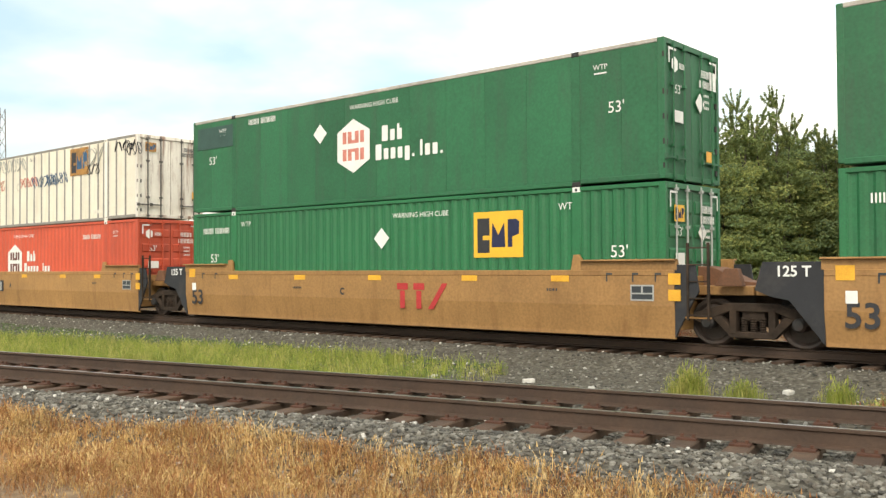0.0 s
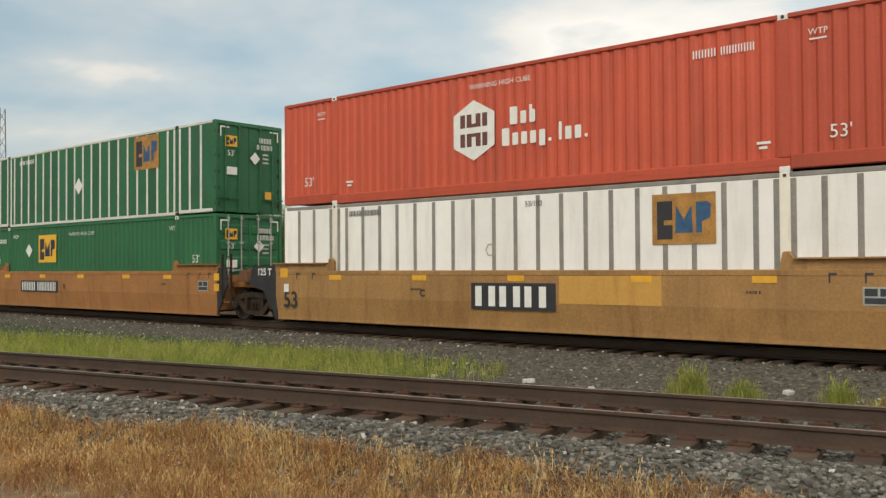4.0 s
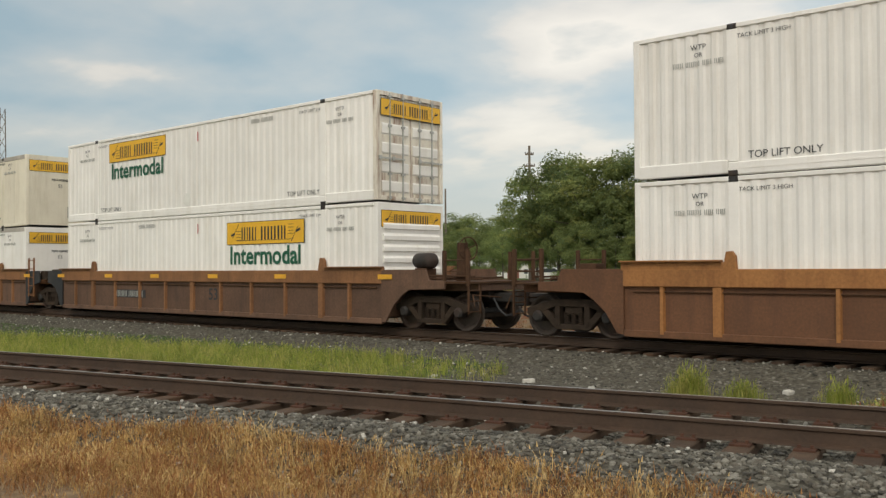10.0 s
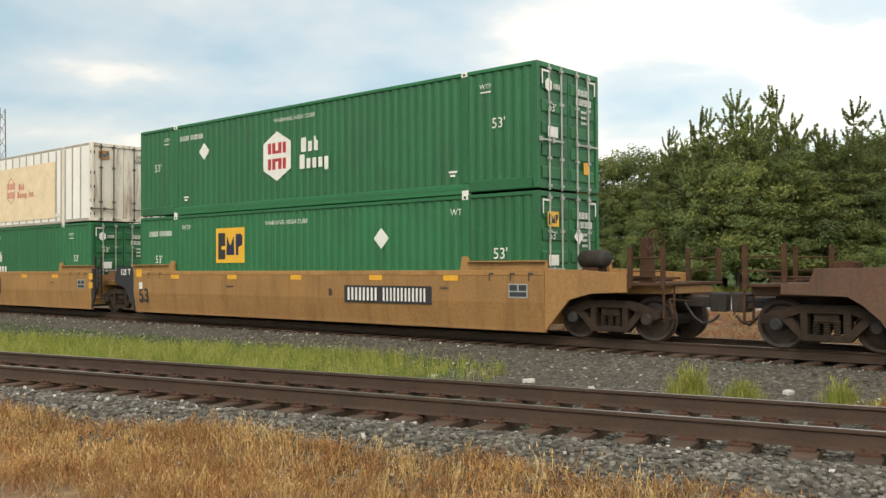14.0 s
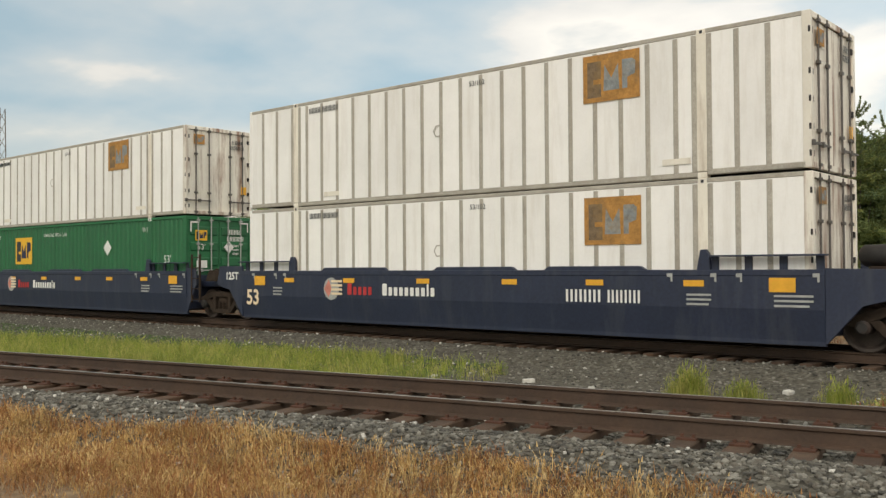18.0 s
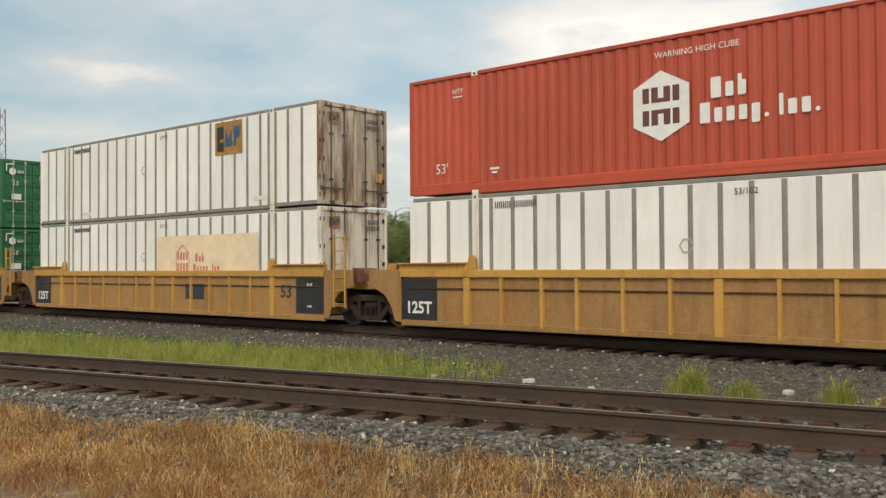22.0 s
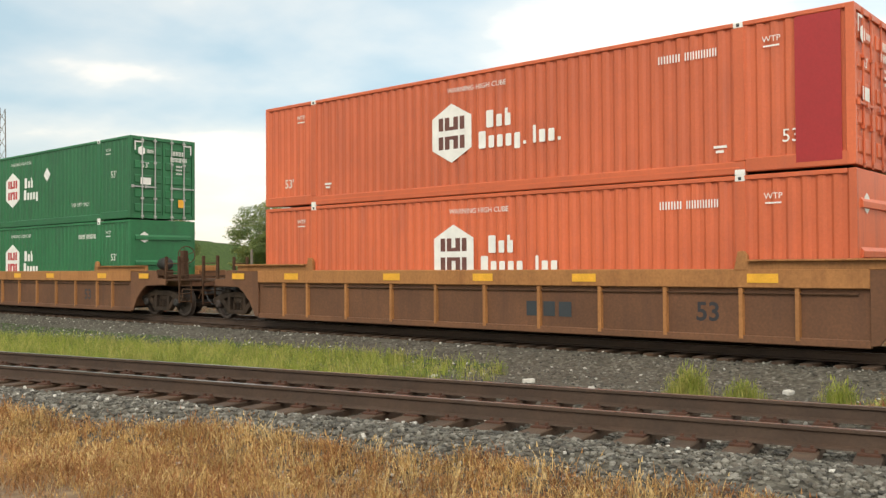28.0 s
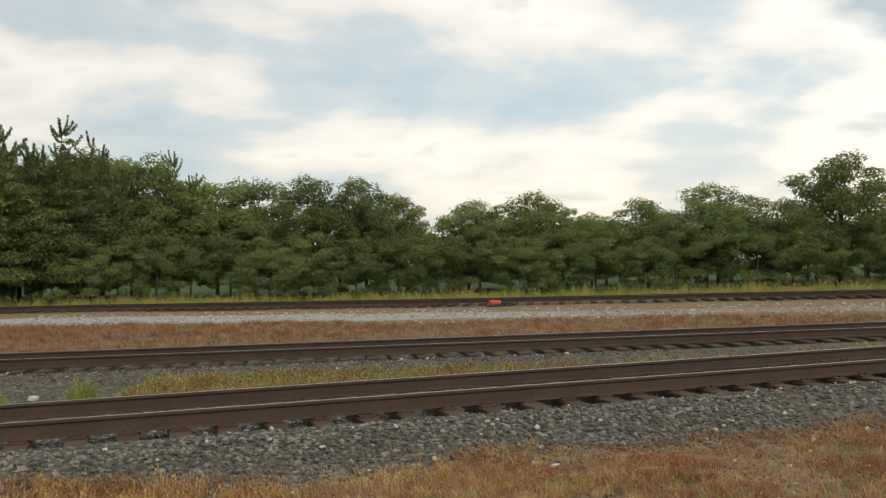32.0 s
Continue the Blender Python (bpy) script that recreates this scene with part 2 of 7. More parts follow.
M_TAN = mat("tan_patch", lin((0.89, 0.81, 0.68)), 0.7, var=0.1, scale=2)
# ---------------------------------------------------------------- mesh helpers
class Geo:
    """Collects corners and faces of one mesh."""

    def __init__(self):
        self.v, self.f = [], []

    def add(self, vs, fs):
        n = len(self.v)
        self.v += [tuple(p) for p in vs]
        self.f += [tuple(i + n for i in q) for q in fs]
        return self

    def box(self, x0, x1, y0, y1, z0, z1):
        return self.add([(x0, y0, z0), (x1, y0, z0), (x1, y1, z0), (x0, y1, z0), (x0, y0, z1), (x1, y0, z1), (x1, y1, z1), (x0, y1, z1)],
                        [(0, 3, 2, 1), (4, 5, 6, 7), (0, 1, 5, 4), (1, 2, 6, 5), (2, 3, 7, 6), (3, 0, 4, 7)])

    def prism(self, poly, a, b, axis="y"):
        """A polygon of (u, w) pushed from a to b along the axis."""
        put = {"y": lambda u, w, d: (u, d, w), "x": lambda u, w, d: (d, u, w), "z": lambda u, w, d: (u, w, d)}[axis]
        n = len(poly)
        vs = [put(u, w, a) for u, w in poly] + [put(u, w, b) for u, w in poly]
        fs = [tuple(range(n)), tuple(range(2 * n - 1, n - 1, -1))] + [(i, i + n, (i + 1) % n + n, (i + 1) % n) for i in range(n)]
        return self.add(vs, fs)

    def rod(self, p, q, r, n=8, r2=None):
        p, q = Vector(p), Vector(q)
        d = (q - p).normalized()
        s = d.orthogonal().normalized()
        t = d.cross(s)
        r2 = r if r2 is None else r2
        ring = [(math.cos(2 * math.pi * i / n), math.sin(2 * math.pi * i / n)) for i in range(n)]
        vs = [p + (s * c + t * e) * r for c, e in ring] + [q + (s * c + t * e) * r2 for c, e in ring]
        fs = [tuple(range(n - 1, -1, -1)), tuple(range(n, 2 * n))] + [(i, (i + 1) % n, (i + 1) % n + n, i + n) for i in range(n)]
        return self.add(vs, fs)

    def lathe(self, prof, n=24, axis="y"):
        """Turned shape from (radius, along) pairs."""
        m = len(prof)
        vs, fs = [], []
        for i in range(n):
            c, s = math.cos(2 * math.pi * i / n), math.sin(2 * math.pi * i / n)
            for r, d in prof:
                vs.append((r * c, d, r * s) if axis == "y" else (r * c, r * s, d))
        for i in range(n):
            j = (i + 1) % n
            for k in range(m - 1):
                fs.append((i * m + k, i * m + k + 1, j * m + k + 1, j * m + k))
        fs.append(tuple(i * m for i in range(n)))
        fs.append(tuple(i * m + m - 1 for i in range(n - 1, -1, -1)))
        return self.add(vs, fs)

    def mesh(self, name, material, bevel=0.0, smooth=False):
        me = bpy.data.meshes.new(name)
        me.from_pydata(self.v, [], self.f)
        bm = bmesh.new()
        bm.from_mesh(me)
        bmesh.ops.recalc_face_normals(bm, faces=bm.faces[:])
        if bevel:
            bmesh.ops.bevel(bm, geom=bm.edges[:], offset=bevel, segments=1, affect="EDGES")
        if smooth:
            for fc in bm.faces:
                fc.smooth = True
        bm.to_mesh(me)
        bm.free()
        me.materials.append(material)
        return me


KEPT = {}


def kept(key, build):
    """A mesh that is made once and shared by all alike parts."""
    if key not in KEPT:
        KEPT[key] = build()
    return KEPT[key]


def piece(name, mesh, parent=None, at=(0, 0, 0), turn=(0, 0, 0), label="", size=None):
    ob = new(name, mesh)
    ob.parent = parent
    ob.location = at
    ob.rotation_euler = [radians(a) for a in turn]
    if size is not None:
        ob.scale = size
    if label:
        ob["label"] = label
    if name in ("number_marking", "word_marking", "small_print", "spray_scrawl", "sticker", "lettering", "badge_emblem"):
        tagged(ob, kind="stuff")
    return ob


def boxed(name, parent, material, x0, x1, y0, y1, z0, z1, bevel=0.0, label=""):
    """A box part; alike sizes share one mesh."""
    key = ("box", material.name, round(x1 - x0, 4), round(y1 - y0, 4), round(z1 - z0, 4), bevel)
    hx, hy, hz = (x1 - x0) / 2, (y1 - y0) / 2, (z1 - z0) / 2
    me = kept(key, lambda: Geo().box(-hx, hx, -hy, hy, -hz, hz).mesh(name, material, bevel))
    return piece(name, me, parent, ((x0 + x1) / 2, (y0 + y1) / 2, (z0 + z1) / 2), label=label)


def lettering(text, size, material, bold=0.0, italic=0.0):
    """Built-in font, as a flat mesh centred on its middle."""
    def build():
        cu = bpy.data.curves.new("lettering", "FONT")
        cu.body, cu.size, cu.align_x, cu.align_y = text, size, "CENTER", "CENTER"
        cu.offset, cu.shear, cu.resolution_u = bold, italic, 3
        ob = bpy.data.objects.new("lettering", cu)
        scene.collection.objects.link(ob)
        me = bpy.data.meshes.new_from_object(ob.evaluated_get(bpy.context.evaluated_depsgraph_get()))
        bpy.data.objects.remove(ob)
        me.materials.clear()
        me.materials.append(material)
        return me
    return kept(("text", text, size, material.name, bold, italic), build)


def bars(pattern, h, material):
    """Plain bars for words: a number is a bar's width in heights, 0 a space; centred."""
    def build():
        g, x = Geo(), 0.0
        for w in pattern:
            if w:
                if w >= 0.5:
                    g.box(x, x + w * h * 0.30, -0.001, 0.001, -h / 2, h / 2).box(x + w * h * 0.62, x + w * h * 0.92, -0.001, 0.001, -h / 2, h / 2)
                else:
                    g.box(x, x + w * h, -0.001, 0.001, -h / 2, h / 2)
                x += w * h + 0.16 * h
            else:
                x += 0.45 * h
        g.v = [(a - x / 2, b, c) for a, b, c in g.v]
        return g.mesh("bars", material)
    return kept(("bars", tuple(pattern), h, material.name), build)


def blocks(pattern, h, material):
    """A word as plain blocks of uneven height: T tall, c capital, x low, q low with a tail, i narrow, . a dot; centred."""
    def build():
        g, x = Geo(), 0.0
        k = 0.2 * h
        for ch in pattern:
            if ch == " ":
                x += 0.26 * h
                continue
            w = k if ch in "i." else 0.52 * h if ch == "c" else 0.40 * h
            z0 = -0.7 * h if ch == "q" else -h / 2
            z1 = -h / 2 + k if ch == "." else h / 2 if ch in "ic" else 0.2 * h
            c = min(0.05 * h, w * 0.3)
            g.prism([(x + c, z0), (x + w - c, z0), (x + w, z0 + c), (x + w, z1 - c), (x + w - c, z1), (x + c, z1), (x, z1 - c), (x, z0 + c)], -0.001, 0.001)
            if ch == "T":
                g.prism(rect(x, x + k, 0.2 * h, h / 2), -0.001, 0.001)
            x += w + 0.21 * h
        g.v = [(a - x / 2, b, c) for a, b, c in g.v]
        return g.mesh("blocks", material)
    return kept(("blocks", pattern, h, material.name), build)


def flat(poly_list, material, key):
    """Flat shapes in the xz plane, 2 mm thick."""
    def build():
        g = Geo()
        for poly in poly_list:
            g.prism(poly, -0.001, 0.001)
        return g.mesh("shape", material)
    return kept(("flat", key, material.name), build)


def rect(x0, x1, z0, z1):
    return [(x0, z0), (x1, z0), (x1, z1), (x0, z1)]
# ---------------------------------------------------------------- containers
CL, CW, CH = 16.154, 2.591, 2.896
HX, HY = CL / 2, CW / 2


def corrugated(material, x0, x1, z0, z1, pitch=0.28):
    deep = 0.024 if material in (WHITE, CREAM) else 0.036

    def build():
        g = Geo()
        xs, ys = [x0], [0.0]
        n = max(1, round((x1 - x0) / pitch))
        p = (x1 - x0) / n
        for i in range(n):
            for fr, d in ((0.22, 0), (0.42, 1), (0.72, 1), (0.92, 0)):
                xs.append(x0 + (i + fr) * p)
                ys.append(d * deep)
        xs.append(x1)
        ys.append(0.0)
        m = len(xs)
        vs = [(x, y, z0) for x, y in zip(xs, ys)] + [(x, y, z1) for x, y in zip(xs, ys)]
        fs = [(i, i + 1, i + 1 + m, i + m) for i in range(m - 1)]
        k = len(vs)
        vs += [(x0, 0.06, z0), (x1, 0.06, z0), (x1, 0.06, z1), (x0, 0.06, z1)]
        fs += [(k + 1, k, k + 3, k + 2), (k, 0, m, k + 3), (m - 1, k + 1, k + 2, 2 * m - 1)]
        return g.add(vs, fs).mesh("side_panel", material)
    return kept(("corr", material.name, x0, x1, z0, z1, pitch), build)


def door_end(box, paint, bar_paint, style):
    """Two door leaves with locking bars, hinges and handles on the +x end."""
    x = HX - 0.05
    for s in (-1, 1):
        y0, y1 = (0.01, 1.17) if s > 0 else (-1.17, -0.01)
        door = boxed("door", box, paint, x - 0.04, x + 0.01, y0, y1, 0.17, CH - 0.13, 0.006)
        if style == "ribbed":
            ribp = WHITE if paint is WHITE_DOOR else paint
            for i in range(5):
                z = 0.32 + i * 0.5
                piece("door_rib", kept(("doorrib2", ribp.name), lambda: Geo().prism([(0, -0.15), (0.025, -0.11), (0.025, 0.11), (0, 0.15)], -0.5, 0.5, "y").mesh("door_rib", ribp)), door,
                      (0.025, 0, z - (CH + 0.04) / 2 + 0.1))
        for k in (0.33, 0.83):
            y = s * (0.08 + k) if style != "ribbed" else s * k
            def lock():
                g = Geo().rod((0, 0, 0.03), (0, 0, CH - 0.03), 0.022, 8)
                for z in (0.13, 0.75, 2.0, CH - 0.13):
                    g.box(-0.03, 0.035, -0.055, 0.055, z - 0.03, z + 0.03)
                return g.mesh("locking_bar", bar_paint)
            rod = kept(("lockbar", bar_paint.name), lock)
            bar = piece("locking_bar", rod, box, (HX + 0.005, y, 0))
            piece("handle", kept(("lockhandle", bar_paint.name), lambda: Geo().box(-0.012, 0.02, 0, 0.42, -0.02, 0.02).box(-0.02, 0.03, -0.04, 0.04, -0.05, 0.05).mesh("handle", bar_paint)), bar, (0.02, -0.02 if s > 0 else -0.38, 1.15 if style == "ribbed" else 0.5))
        for z in (0.32, 0.8, 1.3, 1.8, 2.55) if style == "plate" else ():
            boxed("hinge", box, DARK if style == "plate" else paint, x, x + 0.045, s * 1.21 - 0.09, s * 1.21 + 0.07, z - 0.06, z + 0.06, 0.008)
    for s in (-1, 1):
        boxed("corner_post", box, paint, HX - 0.16, HX, s * HY - (0.0 if s < 0 else 0.11), s * HY + (0.11 if s < 0 else 0.0), 0.06, CH, 0.01)
    boxed("door_header", box, paint, HX - 0.14, HX, -HY + 0.11, HY - 0.11, CH - 0.12, CH, 0.008)
    boxed("door_sill", box, paint, HX - 0.14, HX, -HY + 0.11, HY - 0.11, 0.06, 0.17, 0.008)


def plain_end(box, paint, side, ribs=0, pocket=False):
    """Closed end wall on the +x (side 1) or -x end."""
    x = side * HX
    boxed("end_wall", box, paint, min(x, x - side * 0.06), max(x, x - side * 0.06), -HY + 0.1, HY - 0.1, 0.1, CH, 0.006)
    for s in (-1, 1):
        boxed("corner_post", box, paint, min(x, x - side * 0.14), max(x, x - side * 0.14), s * HY - (0.0 if s < 0 else 0.12), s * HY + (0.12 if s < 0 else 0.0), 0.08, CH, 0.015)
    for i in range(ribs):
        z = 0.55 + i * (1.75 / max(1, ribs - 1))
        me = kept(("endrib", paint.name, side), lambda: Geo().prism([(0, -0.10), (side * 0.05, -0.085), (side * 0.05, 0.02), (0, 0.09)], -1.1, 1.1).mesh("end_rib", paint))
        piece("end_rib", me, box, (x, 0, z))
    if pocket:
        boxed("access_hatch", box, M_BLACK, min(x, x + side * 0.012), max(x, x + side * 0.012), 0.42, 0.72, 0.42, 0.86, 0.0)
        boxed("hatch_lid", box, paint, min(x, x + side * 0.02), max(x, x + side * 0.02), 0.47, 0.67, 0.48, 0.80, 0.004)


def container(kind, paint, label, group, end="door", posts=SEAM, door_paint=None, end_paint=None, castings=None, lift_paint=None):
    """A 53-foot container: kind is corrugated, posts (flat panels between posts) or plate (flat sheets)."""
    box = new("shipping_container")
    tagged(box, label, "container", group)
    zr = 0.27 if kind == "corrugated" else 0.13
    tr = 0.17 if kind == "plate" and paint in (WHITE, CREAM) else 0.09
    fr = posts if kind == "posts" else paint
    for s in (-1, 1):
        y = s * HY
        ya, yb = (y, y + 0.1) if s < 0 else (y - 0.1, y)
        boxed("top_rail", box, fr if kind != "plate" else TOP_GREY, -HX + 0.1, HX - 0.15, ya, yb, CH - tr, CH, 0.012)
        boxed("bottom_rail", box, fr, -6.105, 6.105, ya, yb, 0.02, zr, 0.02)
        for e in (-1, 1) if s < 0 else ():
            a, b = sorted((e * 6.105, e * (HX - 0.1)))
            boxed("bottom_rail", box, fr, a, b, ya, yb, 0.055, zr + 0.05, 0.02)
        if kind == "corrugated" and s < 0:
            boxed("rail_lip", box, fr, -6.0, 6.0, y - 0.006, y + 0.02, zr * 0.5, zr * 0.5 + 0.03)
        turn = (0, 0, 0) if s < 0 else (0, 0, 180)
        if s > 0:
            boxed("side_panel", box, paint, -HX + 0.1, HX - 0.1, y - 0.06, y - 0.02, zr, CH - tr)
        elif kind == "corrugated":
            for a, b in ((-HX + 0.1, -6.105), (-5.895, 5.895), (6.105, HX - 0.1)):
                me = corrugated(paint, a, b, zr, CH - tr)
                piece("side_panel", me, box, (0, y - s * 0.022, 0), turn)
        elif kind == "posts":
            edges = [-HX + 0.12, -7.45, -6.83, -6.105, -5.895] + [-5.54 + 0.611 * i for i in range(19)] + [5.895, 6.105, 6.7, 7.3, HX - 0.12]
            for a, b in zip(edges[:-1], edges[1:]):
                if a < -6.0 < b or a < 6.0 < b:
                    continue
                boxed("side_panel", box, paint, a + 0.001, b - 0.001, min(y - s * 0.01, y - s * 0.05), max(y - s * 0.01, y - s * 0.05), zr, CH - tr)
            for e in edges[1:-1]:
                me = kept(("post", posts.name), lambda: Geo().prism([(-0.055, 0.0), (-0.035, -0.012), (0.035, -0.012), (0.055, 0.0)], zr, CH - tr - 0.02, "z").mesh("post", posts))
                piece("post", me, box, (e + (0.05 if 6.0 < e < 6.2 or -6.0 < e < -5.8 else -0.05 if -6.2 < e < -6.0 or 5.8 < e < 6.0 else 0), y - s * 0.008, 0), turn)
        else:
            edges = [-HX + 0.12, -7.1, -6.105] + [-5.895 + 11.79 * i / 10 for i in range(11)] + [6.105, 7.1, HX - 0.12]
            for a, b in zip(edges[:-1], edges[1:]):
                if a < -6.0 < b or a < 6.0 < b:
                    continue
                boxed("side_panel", box, paint, a + (0.006 if paint is not GREEN_OLD else 0.002), b - (0.006 if paint is not GREEN_OLD else 0.002), min(y - s * 0.012, y - s * 0.05), max(y - s * 0.012, y - s * 0.05), zr, CH - tr, 0.004)
            if s < 0:
                boxed("inner_lining", box, M_GREY, -HX + 0.12, HX - 0.12, min(y - s * 0.05, y - s * 0.07), max(y - s * 0.05, y - s * 0.07), zr, CH - tr)
        for px in (-6.0, 6.0) if s < 0 else ():
            boxed("lift_post", box, paint if kind != "posts" else lift_paint or (AGED if paint in (WHITE, CREAM) else paint), px - 0.105, px + 0.105, min(y, y - s * 0.12), max(y, y - s * 0.12), zr, CH - tr, 0.012)
            for z in (0.0, CH - 0.118):
                ca = castings or (M_WHITE if kind == "corrugated" else DARK)
                boxed("corner_casting", box, ca, px - 0.1, px + 0.1, min(y + s * 0.004, y - s * 0.16), max(y + s * 0.004, y - s * 0.16), z, z + 0.118, 0.012)
                if z:
                    boxed("casting_hole", box, M_BLACK, px - 0.03, px + 0.03, y + s * 0.006 - 0.002, y + s * 0.006 + 0.002, z + 0.03, z + 0.09)
    boxed("roof", box, paint, -HX + 0.1, HX - 0.1, -HY + 0.1, HY - 0.1, CH - 0.05, CH - 0.012)
    boxed("underframe", box, DARK, -HX + 0.1, HX - 0.1, -HY + 0.1, HY - 0.1, 0.10, 0.18)
    plain_end(box, end_paint or paint, -1, 0)
    dp = door_paint or paint
    if end == "door":
        door_end(box, dp, dp if paint in (RED, ORANGE) else STEEL if kind == "corrugated" else dp if paint not in (WHITE, CREAM) else LOCK, "ribbed" if kind == "corrugated" else "plate")
    elif end == "ribs":
        plain_end(box, dp, 1, 7)
    elif end == "hatch":
        plain_end(box, dp, 1, 0, True)
    elif end == "few":
        plain_end(box, dp, 1, 3)
    return box


SLIP = 0.17        # marks are set out from a point that lies this far towards the doors


def side_mark(box, mesh, x, z, kind="corrugated", name="marking", label="", lift=0.0):
    return piece(name, mesh, box, (x + SLIP, -HY - 0.004 - lift if kind != "corrugated" else -HY + 0.016 - lift, z), label=label)


def side_text(box, text, x, z, size, material, kind="corrugated", bold=0.0, lift=0.0):
    return piece("lettering", lettering(text, size, material, bold), box, (x + SLIP, (-HY - 0.007 if kind != "corrugated" else -HY + 0.014) - lift, z), (90, 0, 0))


def end_mark(box, mesh, y, z, name="marking"):
    return piece(name, mesh, box, (HX + 0.014, y, z), (0, 0, 90))


def end_text(box, text, y, z, size, material):
    return piece("lettering", lettering(text, size, material, 0.0), box, (HX + 0.016, y, z), (90, 0, 90))


def hexagon(w, h):
    return [(0, -h / 2), (w / 2, -h * 0.27), (w / 2, h * 0.27), (0, h / 2), (-w / 2, h * 0.27), (-w / 2, -h * 0.27)]


def hub_logo(box, x, z, kind, mark=M_RED, field=M_WHITE, word=M_WHITE, inc=True, w=1.22, h=1.42):
    """White six-sided badge with four upright bars, and bars for the two words beside it."""
    badge = side_mark(box, flat([hexagon(w, h)], field, ("hex", w, h)), x, z, kind, "badge", "six-sided badge with upright bars")
    b = 0.058 * w / 0.98
    shapes = [rect(a * w - b, a * w + b, c * h, d * h) for a in (-0.27, -0.11, 0.11, 0.27) for c, d in ((0.05, 0.27), (-0.27, -0.05))]
    shapes += [rect(-0.11 * w + b, 0.11 * w - b, 0.05 * h, 0.11 * h), rect(-0.11 * w + b, 0.11 * w - b, -0.11 * h, -0.05 * h)]
    piece("badge_emblem", flat(shapes, mark, ("hexbars", w, h)), badge, (0, -0.003, 0))
    side_mark(box, blocks("cxT", 0.40, word), x + 1.44, z + 0.22, kind, "word_marking")
    side_mark(box, blocks("cxxxq. ixx." if inc else "cxxxq", 0.40, word), x + (2.0 if inc else 1.62), z - 0.25, kind, "word_marking")


def emp_logo(box, x, z, kind, old=False, s=1.0, end=False, worn=False):
    """Yellow panel with dark plain shapes on it."""
    w, h = 1.5 * s, 1.12 * s
    panel = flat([rect(-w / 2, w / 2, -h / 2, h / 2)], M_OLD_LOGO if old else M_LOGO, ("emp", w, h))
    dark = [rect(-0.42 * w, -0.31 * w, -0.40 * h, 0.36 * h), rect(-0.31 * w, -0.17 * w, -0.02 * h, 0.36 * h), rect(-0.31 * w, -0.17 * w, -0.40 * h, -0.12 * h)]
    blue = [[(-0.13 * w, -0.28 * h), (0.15 * w, -0.28 * h), (0.13 * w, 0.26 * h), (0.01 * w, -0.02 * h), (-0.11 * w, 0.26 * h)],
            [(0.20 * w, -0.28 * h), (0.29 * w, -0.28 * h), (0.29 * w, -0.06 * h), (0.42 * w, 0.0), (0.43 * w, 0.26 * h), (0.37 * w, 0.32 * h), (0.20 * w, 0.32 * h)]]
    put = end_mark if end else lambda b, m, a, c, n: side_mark(b, m, a, c, kind, n, "", 0.006 if kind == "posts" else 0.0)
    pn = put(box, panel, x, z, "logo_panel")
    piece("dark_shape", flat(dark, M_WORN_DARK if worn else M_BLACK, ("empd", w, h)), pn, (0, -0.003, 0))
    piece("blue_shape", flat(blue, M_WORN_BLUE if worn else M_SKY if old else M_NAVY, ("empb", w, h)), pn, (0, -0.003, 0))


def hunt_logo(box, x, z, kind, s=1.0, end=False, word=None, wx=0.0):
    """Long golden panel with black edge, scroll corners and black word bars."""
    w, h = 3.55 * s, 0.68 * s
    put = end_mark if end else lambda b, m, a, c, n: side_mark(b, m, a, c, kind, n)
    edge = put(box, flat([rect(-w / 2, w / 2, -h / 2, h / 2)], M_BLACK, ("jbe", s)), x, z, "logo_edge")
    piece("logo_panel", flat([rect(-w / 2 + 0.02 * s, w / 2 - 0.02 * s, -h / 2 + 0.02 * s, h / 2 - 0.02 * s)], M_LOGO, ("jbp", s)), edge, (0, -0.003, 0))
    k = 0.014 * s
    lines = []
    for sg in (-1, 1):
        a, b = sg * 0.34 * w, sg * 0.42 * w
        lines.append([(a, -sg * h * 0.5 * 0.8), (a + 2 * k, -sg * h * 0.4), (b + 2 * k, sg * h * 0.2), (b, sg * h * 0.2)])
        for i in range(4):
            zz = (-0.30 + 0.13 * i) * h * -sg
            lines.append(rect(min(sg * 0.30 * w, sg * 0.37 * w), max(sg * 0.30 * w, sg * 0.37 * w), zz - k / 2, zz + k / 2))
        lines.append([(b - 0.02 * w, sg * 0.05 * h), (b + 0.03 * w, sg * 0.05 * h + 0.1 * h), (b + 0.035 * w, sg * 0.05 * h), (b - 0.015 * w, sg * 0.05 * h - 0.1 * h)])
    lines.append(rect(-0.36 * w, 0.36 * w, -0.33 * h, -0.33 * h + k))
    piece("logo_scroll", flat(lines, M_BLACK, ("jbl", s)), edge, (0, -0.006, 0))
    me = bars((0.5, 0.12, 0.58, 0.12, 0, 0.62, 0.62, 0.66, 0.55), 0.38 * s, M_BLACK)
    piece("word_marking", me, edge, (0, -0.007, -0.02 * h))
    if word:
        side_text(box, "Intermodal", x + wx, z - 0.68, 0.74, word, kind, 0.018)


def small_rows(box, x, z, kind, material, n=2, w=0.5, gap=0.09, h=0.045):
    side_mark(box, flat([rect(-w / 2 + 0.04 * (i % 2), w / 2 - 0.06 * (i % 3), -i * gap, -i * gap + h) for i in range(n)], material, ("rows", n, w, gap, h)), x, z, kind, "small_print")


def number_bars(box, x, z, kind, material, h=0.16):
    side_mark(box, bars((0.62, 0.62, 0.62, 0.62, 0, 0.55, 0.55, 0.55, 0.55, 0.55, 0.55), h, material), x, z, kind, "number_marking")


